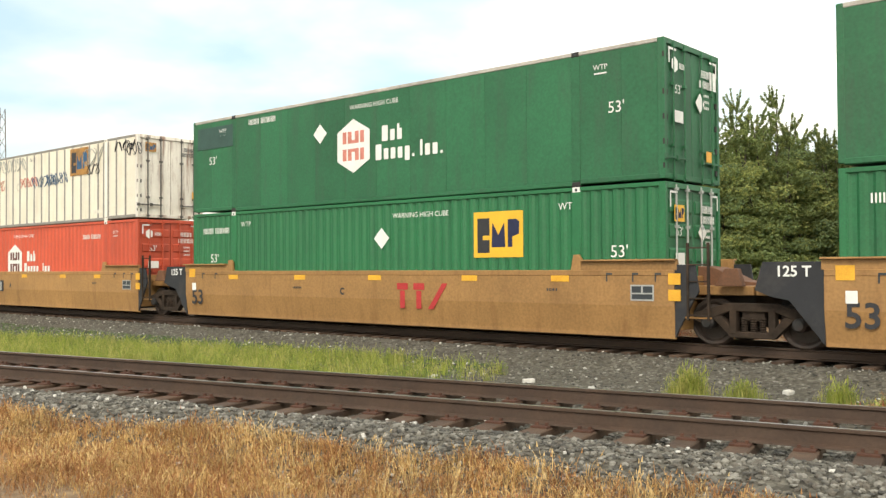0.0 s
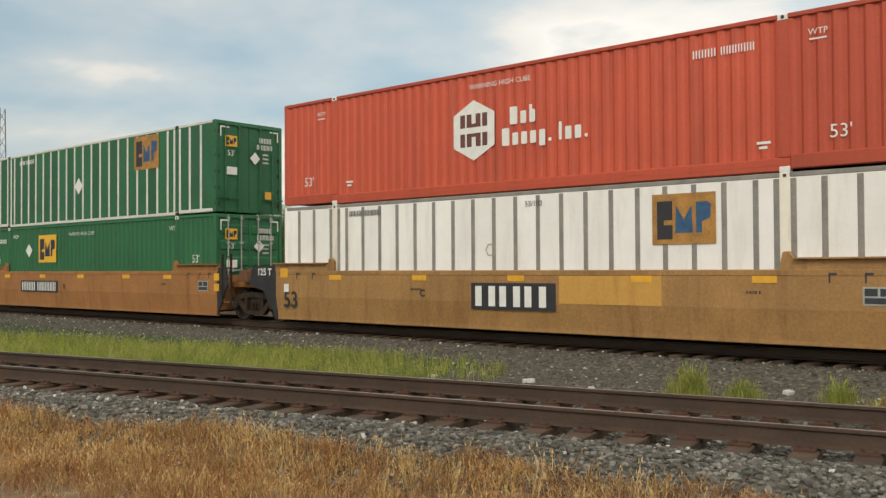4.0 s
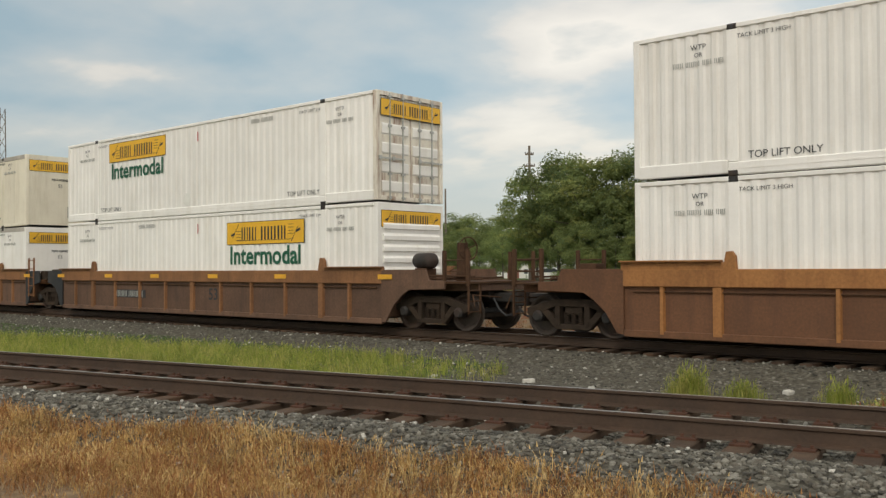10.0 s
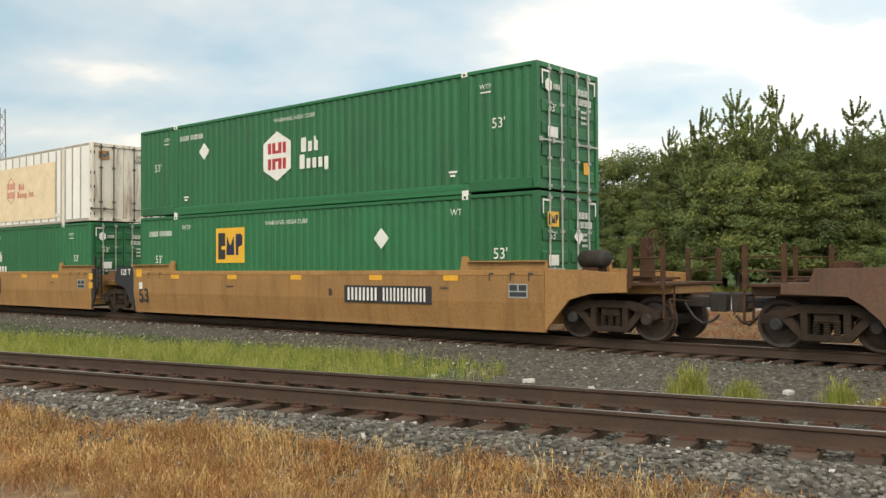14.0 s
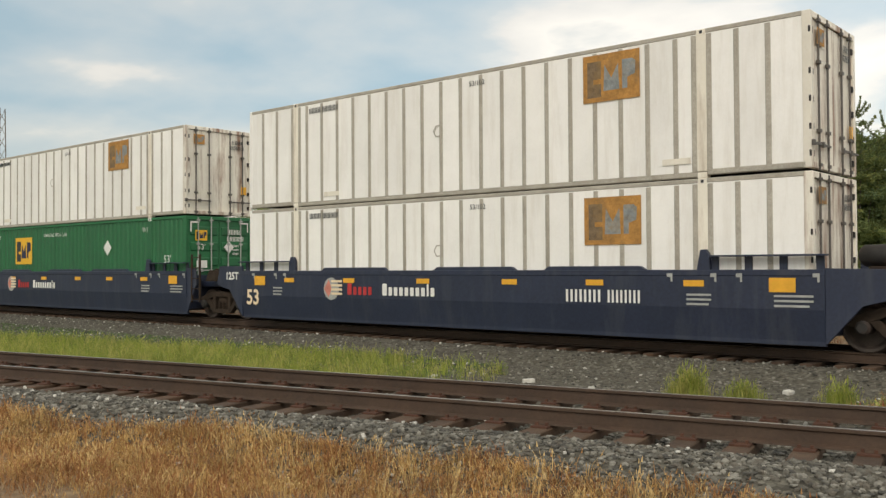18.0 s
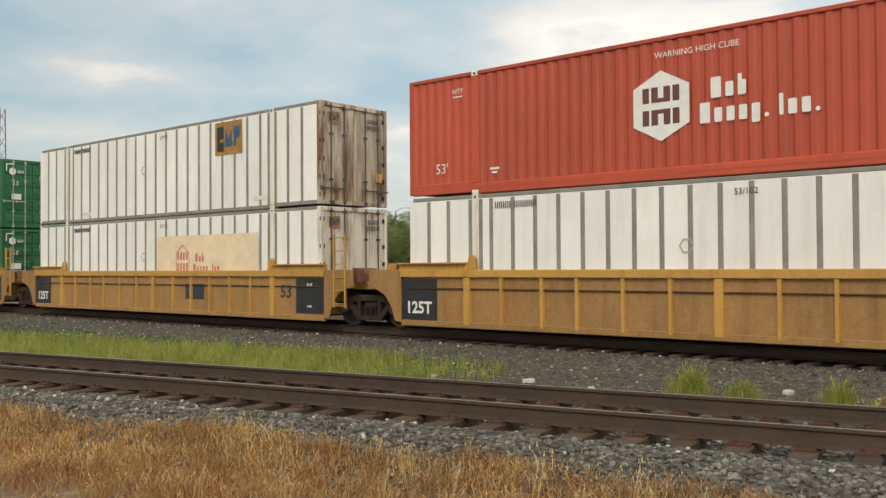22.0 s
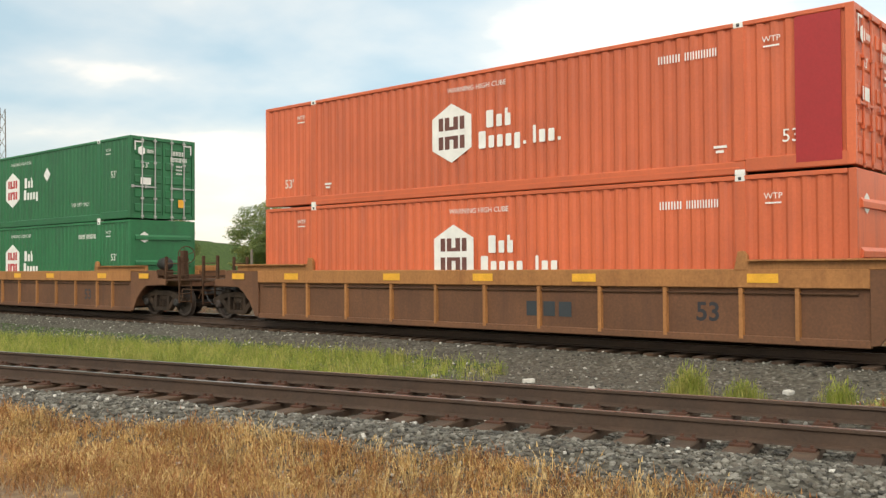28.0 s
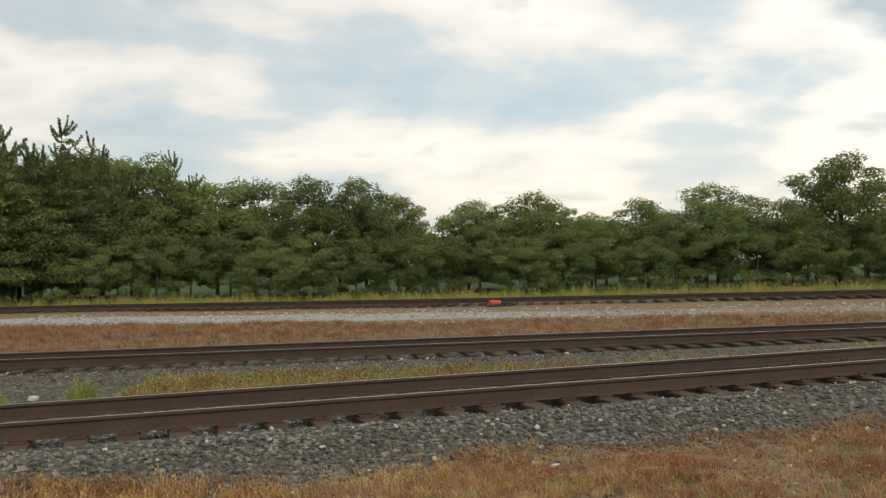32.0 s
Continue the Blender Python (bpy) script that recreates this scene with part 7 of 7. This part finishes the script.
def woods():
    # (sideways share, depth, height, form, width)
    rows = [(0.104, 70, 8.9, "round", 0.9), (0.128, 64, 9.6, "round", 0.95), (0.165, 60, 9.1, "round", 1.05), (0.205, 59, 9.3, "round", 1.0), (0.25, 54, 9.6, "spire", 1.0), (0.285, 52, 10.4, "spire", 1.1), (0.325, 50, 11.0, "spire", 1.1), (0.37, 49, 11.0, "spire", 1.2),
            (0.405, 51, 8.7, "round", 1.1), (0.455, 48, 10.2, "spire", 1.2), (0.50, 49, 8.9, "spire", 1.2), (0.55, 50, 9.0, "round", 1.1), (0.60, 49, 8.9, "spire", 1.2), (0.66, 50, 7.8, "round", 1.1), (0.72, 50, 7.8, "round", 1.1),
            (0.31, 57, 9.6, "round", 1.2), (0.40, 56, 8.4, "round", 1.2), (0.49, 56, 9.8, "round", 1.2), (0.25, 60, 8.5, "round", 1.1)]
    for i, (u, d, h, form, w) in enumerate(rows):
        x, y = from_view(u, d * 1.13)
        tree(x, y, h * 1.13, form, i * 3 + (0 if form == "spire" else 1), w, low=0.1 if form == "spire" else 0.12)
    # understorey along the far track
    for i, (u, d, h, w) in enumerate(((0.15, 57, 4.5, 1.0), (0.19, 55, 4.2, 1.0), (0.23, 53, 4.2, 1.0), (0.27, 52, 2.2, 1.0), (0.345, 52, 1.8, 1.2), (0.40, 49, 2.2, 1.0), (0.44, 48, 2.8, 1.0), (0.475, 46, 3.4, 1.1), (0.52, 47, 4.0, 1.0), (0.57, 47, 4.0, 1.1), (0.62, 48, 4.0, 1.0), (0.68, 48, 4.0, 1.1), (0.20, 62, 4.6, 1.2), (0.245, 61, 4.8, 1.2), (0.29, 60, 5.0, 1.3), (0.335, 60, 5.0, 1.3), (0.38, 60, 5.0, 1.3), (0.43, 60, 5.0, 1.3), (0.48, 60, 5.0, 1.3), (0.54, 60, 5.0, 1.4))):
        x, y = from_view(u, d * 1.13)
        tree(x, y, h * 1.13, "bush", i, w, low=0.02)
    # the tree line running on to the right
    for i, (x, y, h, form, w) in enumerate(((24, 55, 9.3, "round", 1.1), (28, 51, 8.8, "round", 1.0), (31, 58, 8.0, "round", 1.0), (36, 52, 7.0, "round", 1.4), (41, 53, 7.6, "round", 1.3), (46, 52, 5.8, "round", 1.3), (51, 53, 7.0, "round", 1.4), (56, 51, 8.0, "round", 1.3), (61, 50, 6.6, "round", 1.3), (67, 52, 10.4, "round", 1.2))):
        tree(25.2 + (x - 25.2) * 0.82, -18.1 + (y + 18.1) * 0.82, 1.6 + (h - 1.6) * 0.82, form, i * 3 + 2, w)
    for i in range(22):
        tree(21.8 + 2.5 * i, 36.5 + 1.2 * math.sin(i * 1.9), 3.9 + 0.7 * math.sin(i * 2.7), "bush", i + 2, 1.35, low=0.02)
    for i in range(12):
        tree(21 + 5.0 * i, 48 + 2.0 * math.sin(i * 1.3), 5.6 + 0.7 * math.sin(i * 2.1), "round", i, 1.6, low=0.05)
    # trees and shrubs in the distance by the embankment
    x, y = from_view(-0.19, 98)
    tree(x, y, 8.9, "round", 5, 1.45, "lone bushy tree standing at the foot of the embankment", 0.05)
    for i, (u, d, h, form, w) in enumerate(((-0.124, 170, 9.5, "round", 1.7), (-0.065, 150, 11.0, "round", 1.3), (-0.035, 152, 11.0, "round", 1.3), (-0.005, 158, 10.0, "round", 1.5), (0.025, 160, 11.5, "round", 1.6), (0.055, 150, 10.0, "round", 1.5), (0.08, 125, 8.6, "round", 1.4),
                                        (-0.062, 116, 6.6, "bush", 1.1), (-0.035, 112, 7.2, "bush", 1.2), (-0.012, 110, 7.0, "bush", 1.2), (0.014, 112, 6.2, "bush", 1.2), (0.04, 105, 6.6, "bush", 1.2), (0.066, 100, 6.0, "bush", 1.1), (-0.289, 112, 8.6, "bush", 0.5), (-0.20, 97, 5.4, "bush", 0.9), (-0.175, 98, 5.0, "bush", 0.9))):
        x, y = from_view(u, d)
        tree(x, y, h, form, i * 2 + 1, w, low=0.02 if form == "bush" else 0.05, dense=0.85)


# ---------------------------------------------------------------- road bridge and far things
CONCRETE = mat("pale_concrete", (0.80, 0.75, 0.57), 0.85, var=0.08, scale=1.2, fine=20, dirt=(0.42, 0.40, 0.34), dirt_amt=0.4, streak=True)
GIRDER = mat("red_girder_paint", (0.40, 0.055, 0.04), 0.55, var=0.15, scale=0.6, fine=20, dirt=(0.14, 0.03, 0.03), dirt_amt=0.5, streak=True)
FENCE = mat("dark_fence_steel", (0.05, 0.055, 0.06), 0.6, 0.3, var=0.15)
POLE = mat("weathered_pole", (0.17, 0.14, 0.11), 0.9, var=0.25, scale=3)
ASPHALT = mat("asphalt", (0.055, 0.055, 0.055), 0.9, var=0.2, scale=2)


def bridge():
    br = tagged(new("road_bridge"), "road bridge with red girders, pale parapet and fence", "bridge")

    def span(p, q, zp, zq, name_part=True):
        """One length of the bridge from p to q; zp, zq are parapet heights."""
        d = (q - p)
        ln = d.length
        ang = math.atan2(d.y, d.x)
        dz = (zq - zp) / ln
        hold = Matrix.Translation((p.x, p.y, zp)) @ Matrix.Rotation(ang, 4, "Z") @ Matrix.Rotation(-math.atan(dz), 4, "Y")

        def put(nm, me, label=""):
            o = new(nm, me)
            o.parent = br
            o.matrix_basis = hold
            if label:
                o["label"] = label
            return o
        put("deck", Geo().box(0, ln, 0.3, 12.0, -1.25, -0.95).mesh("deck", ASPHALT))
        for y in (0.0, 12.0):
            put("parapet", Geo().box(0, ln, y, y + 0.3, -0.95, 0.0).box(0, ln, y - 0.05, y + 0.35, -0.12, 0.02).mesh("parapet", CONCRETE, 0.02))
            put("slab_edge", Geo().box(0, ln, y - 0.12, y + 0.42, -1.3, -0.95).mesh("slab_edge", CONCRETE, 0.02))
        for y in (0.6, 3.4, 6.2, 9.0, 11.6):
            put("girder", Geo().box(0, ln, y, y + 0.06, -2.75, -1.3).box(0, ln, y - 0.22, y + 0.28, -2.82, -2.75).box(0, ln, y - 0.22, y + 0.28, -1.36, -1.3).mesh("girder", GIRDER))
        n = int(ln / 2.6)
        for i in range(n + 1):
            x = ln * i / n
            post = put("fence_post", Geo().box(x - 0.06, x + 0.06, -0.08, 0.04, -0.8, 2.6).mesh("fence_post", FENCE))
            if i < n:
                g = Geo()
                w = ln / n
                for k in range(1, 13):
                    g.box(x + w * k / 13 - 0.008, x + w * k / 13 + 0.008, -0.03, -0.01, 0.05, 2.55)
                g.box(x, x + w, -0.04, 0.0, 2.5, 2.56).box(x, x + w, -0.04, 0.0, 0.05, 0.1)
                tagged(put("fence_panel", g.mesh("fence_panel", FENCE)), kind="stuff")
        return hold

    # nearer face of the bridge lies along BR0 to BR1
    span(BR0, BR1, 8.15, 6.75)
    k = BR0 - BRD * 62.0
    span(k, BR0, 10.6, 8.15)
    o = Geo().box(-1.2, 1.2, -0.4, 12.6, -0.5, 4.4).mesh("abutment", CONCRETE, 0.05)
    ab = new("abutment", o)
    ab.parent = br
    ab.matrix_basis = Matrix.Translation((BR1.x, BR1.y, 0)) @ Matrix.Rotation(math.atan2(BRD.y, BRD.x), 4, "Z")
    for t in (-2.0, -24.0):
        p = BR0 + BRD * t
        h = 5.2 + (0.9 if t < -10 else 0)
        pier = new("pier", Geo().box(-0.8, 0.8, 0.8, 11.5, -0.5, h - 0.9).box(-1.0, 1.0, 0.2, 12.0, h - 0.9, h).mesh("pier", CONCRETE, 0.05))
        pier.parent = br
        pier.matrix_basis = Matrix.Translation((p.x, p.y, 0)) @ Matrix.Rotation(math.atan2(BRD.y, BRD.x), 4, "Z")


def pylon(x, y, h, arms, label, w=0.18, name="utility_pole", category="utility pole"):
    o = tagged(new(name), label, category)
    o.location = (x, y, ground_z(x, y) - 0.2)
    piece("pole", Geo().rod((0, 0, 0), (0, 0, h), w, 8, w * 0.6).mesh("pole", POLE), o)
    a = radians(40.56)
    for z, half in arms:
        g = Geo().box(-half, half, -0.07, 0.07, z - 0.07, z + 0.07)
        c = piece("crossarm", g.mesh("crossarm", POLE), o, turn=(0, 0, math.degrees(a)))
        for s in (-1, -0.5, 0.5, 1):
            piece("insulator", kept("insulator", lambda: Geo().rod((0, 0, 0), (0, 0, 0.16), 0.045, 6).mesh("insulator", DARK)), c, (s * half * 0.95, 0, z + 0.05))
    return o


def lattice_tower(x, y, h):
    o = tagged(new("lattice_tower"), "tall steel lattice radio tower behind the bridge", "tower")
    o.location = (x, y, 0)
    g = Geo()
    w = 1.1
    for sx, sy in ((-1, -1), (1, -1), (0, 1)):
        g.rod((sx * w, sy * w, 0), (sx * w * 0.5, sy * w * 0.5, h), 0.09, 6)
    piece("tower_leg", g.mesh("tower_leg", POLE), o)
    g = Geo()
    cs = ((-1, -1), (1, -1), (0, 1))
    n = int(h / 2.2)
    for i in range(n):
        for k in range(3):
            a, b = cs[k], cs[(k + 1) % 3]
            f0, f1 = w * (1 - 0.5 * i / n), w * (1 - 0.5 * (i + 1) / n)
            g.rod((a[0] * f0, a[1] * f0, h * i / n), (b[0] * f1, b[1] * f1, h * (i + 1) / n), 0.045, 4)
    piece("bracing", g.mesh("bracing", POLE), o)


def house(x, y, turn):
    o = tagged(new("house"), "small white gabled house beyond the trees", "house")
    o.location, o.rotation_euler, o.scale = (x, y, ground_z(x, y)), (0, 0, radians(turn)), (0.48, 0.48, 0.48)
    wall = mat("house_siding", (0.68, 0.67, 0.64), 0.7, var=0.05, scale=2)
    roof = mat("shingle_roof", (0.12, 0.115, 0.11), 0.9, var=0.2, scale=3)
    piece("wall", Geo().prism([(-4, 0), (4, 0), (4, 3.4), (0, 6.4), (-4, 3.4)], -5, 5).mesh("wall", wall), o)
    for s in (-1, 1):
        piece("roof", Geo().prism([(0, 6.7), (s * 4.5, 3.25), (s * 4.5, 3.05), (0, 6.5)], -5.4, 5.4).mesh("roof", roof), o)
    for zx in (-2.2, 2.0):
        w = boxed("window", o, M_DKGREY, zx - 0.5, zx + 0.5, -5.06, -5.0, 1.3, 2.6)
        boxed("window_frame", o, M_WHITE, zx - 0.6, zx + 0.6, -5.04, -4.99, 1.2, 2.7)
    boxed("door", o, RED_NEW, -0.4, 0.5, -5.06, -5.0, 0.0, 2.05)
    piece("lean_to", Geo().box(-11, -4, -4, 4, 0, 2.6).mesh("lean_to", mat("brick_red_siding", (0.26, 0.11, 0.08), 0.8, var=0.15, scale=2)), o)
    boxed("garage_door", o, M_WHITE, -10.4, -7.2, -4.06, -4.0, 0.0, 2.1)
    piece("lean_to_roof", Geo().box(-11.3, -4, -4.3, 4.3, 2.6, 2.9).mesh("lean_to_roof", roof), o)


def parked_car(x, y, turn, paint, label):
    o = tagged(new("car"), label, "car", "parked cars")
    o.location, o.rotation_euler = (x, y, ground_z(x, y) + 0.02), (0, 0, radians(turn))
    glass = M_DKGREY
    body = piece("body", Geo().prism([(-2.2, 0.3), (-2.25, 0.75), (-1.5, 0.9), (-0.9, 1.42), (0.7, 1.45), (1.5, 0.95), (2.2, 0.85), (2.25, 0.3)], -0.85, 0.85).mesh("body", paint, 0.05), o)
    for s in (-1, 1):
        piece("side_window", Geo().prism([(-1.3, 0.95), (-0.8, 1.36), (0.65, 1.38), (1.25, 0.97)], s * 0.855 - 0.01, s * 0.855 + 0.01).mesh("side_window", glass), body)
        for wx in (-1.35, 1.35):
            piece("tyre", kept("tyre", lambda: Geo().lathe([(0.05, -0.1), (0.3, -0.1), (0.33, -0.06), (0.33, 0.06), (0.3, 0.1), (0.05, 0.1)], 16).mesh("tyre", BLACK)), o, (wx, s * 0.78, 0.33))


def far_things():
    bridge()
    x, y = from_view(-0.343, 125)
    pylon(x, y, 14.2, ((13.0, 0.75), (10.8, 0.9), (8.8, 0.9)), "wooden utility pole with three crossarms behind the bridge")
    x, y = from_view(0.096, 85)
    pylon(x, y, 13.2, ((12.4, 0.4), (11.3, 0.5), (10.2, 0.5)), "tall wooden utility pole beside the trees")
    x, y = from_view(0.003, 130)
    pylon(x, y, 13.0, (), "bare tall pole standing over distant trees", 0.2, "pole", "pole")
    x, y = from_view(-0.211, 66.5)
    pylon(x, y, 3.4, (), "short leaning wooden post by the far track", 0.14, "post", "post")
    p = BR1 - BRD * 1.5 + Vector((-0.6, 0.9, 0))
    o = pylon(p.x, p.y, 4.0, ((3.9, 0.2),), "slim lamp post on the bridge approach", 0.08, "street_lamp", "street lamp")
    o.location.z = 5.5
    x, y = from_view(-0.052, 140)
    o = pylon(x, y, 10.5, (), "curved street lamp in front of distant trees", 0.12, "street_lamp", "street lamp")
    g = Geo().rod((0, 0, 10.4), (0.7, 0.6, 10.9), 0.06, 6).rod((0.7, 0.6, 10.9), (1.8, 1.5, 10.9), 0.06, 6).box(1.6, 2.3, 1.3, 1.7, 10.8, 10.95)
    piece("lamp_arm", g.mesh("lamp_arm", M_GREY), o)
    x, y = from_view(-0.07, 125)
    pylon(x, y, 7.0, (), "short pole among distant trees", 0.14, "pole", "pole")
    x, y = from_view(-0.487, 160)
    lattice_tower(x, y, 30.0)
    x, y = from_view(-0.43, 165)
    o = tagged(new("warehouse"), "long pale grey low building beyond the bridge", "building")
    o.location, o.rotation_euler = (x, y, ground_z(x, y)), (0, 0, radians(48))
    piece("wall", Geo().box(-16, 16, -6, 6, 0, 4.6).mesh("wall", CONCRETE), o)
    boxed("roof", o, M_GREY, -16.4, 16.4, -6.4, 6.4, 4.6, 5.1, 0.05)
    for q in (-11, -5, 1, 7):
        boxed("loading_door", o, M_DKGREY, q, q + 3.2, -6.06, -6.0, 0.0, 3.2)
    # blue signal case
    x, y = from_view(-0.208, 65)
    o = tagged(new("signal_case"), "small blue steel equipment case by the far track", "equipment case")
    o.location, o.rotation_euler = (x, y, ground_z(x, y)), (0, 0, radians(30))
    bl = mat("blue_case_paint", (0.07, 0.17, 0.32), 0.5, var=0.12)
    boxed("case", o, bl, -0.5, 0.5, -0.3, 0.3, 0.0, 0.75, 0.02)
    boxed("lid", o, bl, -0.54, 0.54, -0.34, 0.34, 0.75, 0.82, 0.01)
    boxed("notice", o, M_WHITE, -0.12, 0.12, -0.31, -0.305, 0.3, 0.55)
    # yellow and white marker blocks near it
    for u, d, c, lb in ((-0.205, 60, M_YEL, "low yellow marker block beside the far track"), (-0.160, 62, M_WHITE, "low white marker beside the far track")):
        x, y = from_view(u, d)
        o = tagged(new("marker_block", Geo().box(-0.35, 0.35, -0.12, 0.12, 0, 0.2).mesh("marker_block", c, 0.03)), lb, "marker", "track markers")
        o.location, o.rotation_euler = (x, y, ground_z(x, y)), (0, 0, radians(40))
    x, y = from_view(0.098, 122)
    house(x, y, 40.56)
    x, y = from_view(0.115, 95)
    parked_car(x, y, 40, M_WHITE, "white parked car beyond the trees")
    x, y = from_view(0.135, 97)
    parked_car(x, y, 55, M_GREY, "grey parked car beyond the trees")
    # brush pile
    x, y = from_view(0.225, 54)
    o = tagged(new("brush_pile"), "heap of dead grey branches at the wood's edge", "brush pile")
    o.location = (x, y, ground_z(x, y))
    rng = random.Random(3)
    for i in range(26):
        a = rng.uniform(-0.5, 0.5)
        px = rng.uniform(-2.0, 2.6)
        g = Geo().rod((px - 1.1 * math.cos(a), rng.uniform(-0.5, 0.5), rng.uniform(0.02, 0.4)), (px + 1.1 * math.cos(a), rng.uniform(-0.5, 0.5), rng.uniform(0.1, 0.75)), rng.uniform(0.03, 0.08), 5, 0.02)
        piece("branch", g.mesh("branch", BARK), o, turn=(0, 0, 40))
    me = stone_shapes(1)[0]
    piece("earth_heap", Geo().add([tuple(v * (4.2, 2.0, 1.1)) for v in me[0]], me[1]).mesh("earth_heap", mat("earth_heap", (0.22, 0.18, 0.13), 0.95, var=0.25, scale=3, bump=0.4)), o)
    # orange-red buffer object by the far track
    o = tagged(new("switch_stand"), "small orange and black switch machine by the far track", "switch stand")
    x, y = 32.6, 22.2
    o.location = (x, y, ground_z(x, y))
    boxed("case", o, RED, -0.26, 0.26, -0.18, 0.18, 0.06, 0.28, 0.06)
    boxed("base", o, DARK, -0.4, 0.75, -0.2, 0.2, 0.0, 0.07, 0.02)
    boxed("lever", o, DARK, 0.26, 0.8, -0.05, 0.05, 0.07, 0.18, 0.02)


far_things()
woods()
ballast()
grass()

CONSIST = train()
ties()


# ---------------------------------------------------------------- movement
def rolled(t):
    """How far the train has rolled at t seconds."""
    return 16.74 * t + 0.0070 * t * t + 0.000167 * t ** 3


def motions():
    for x, car, low, up in CONSIST:
        for thing, z in ((car, 0.0), (low, 0.35), (up, 3.246)):
            walk(thing, [(t, pose(x + rolled(t), TRACK_Y, z)) for t in (0, 2, 4, 6, 8, 10, 12, 14, 16, 18, 20, 22, 24, 26, 28, 30, 32)])


motions()
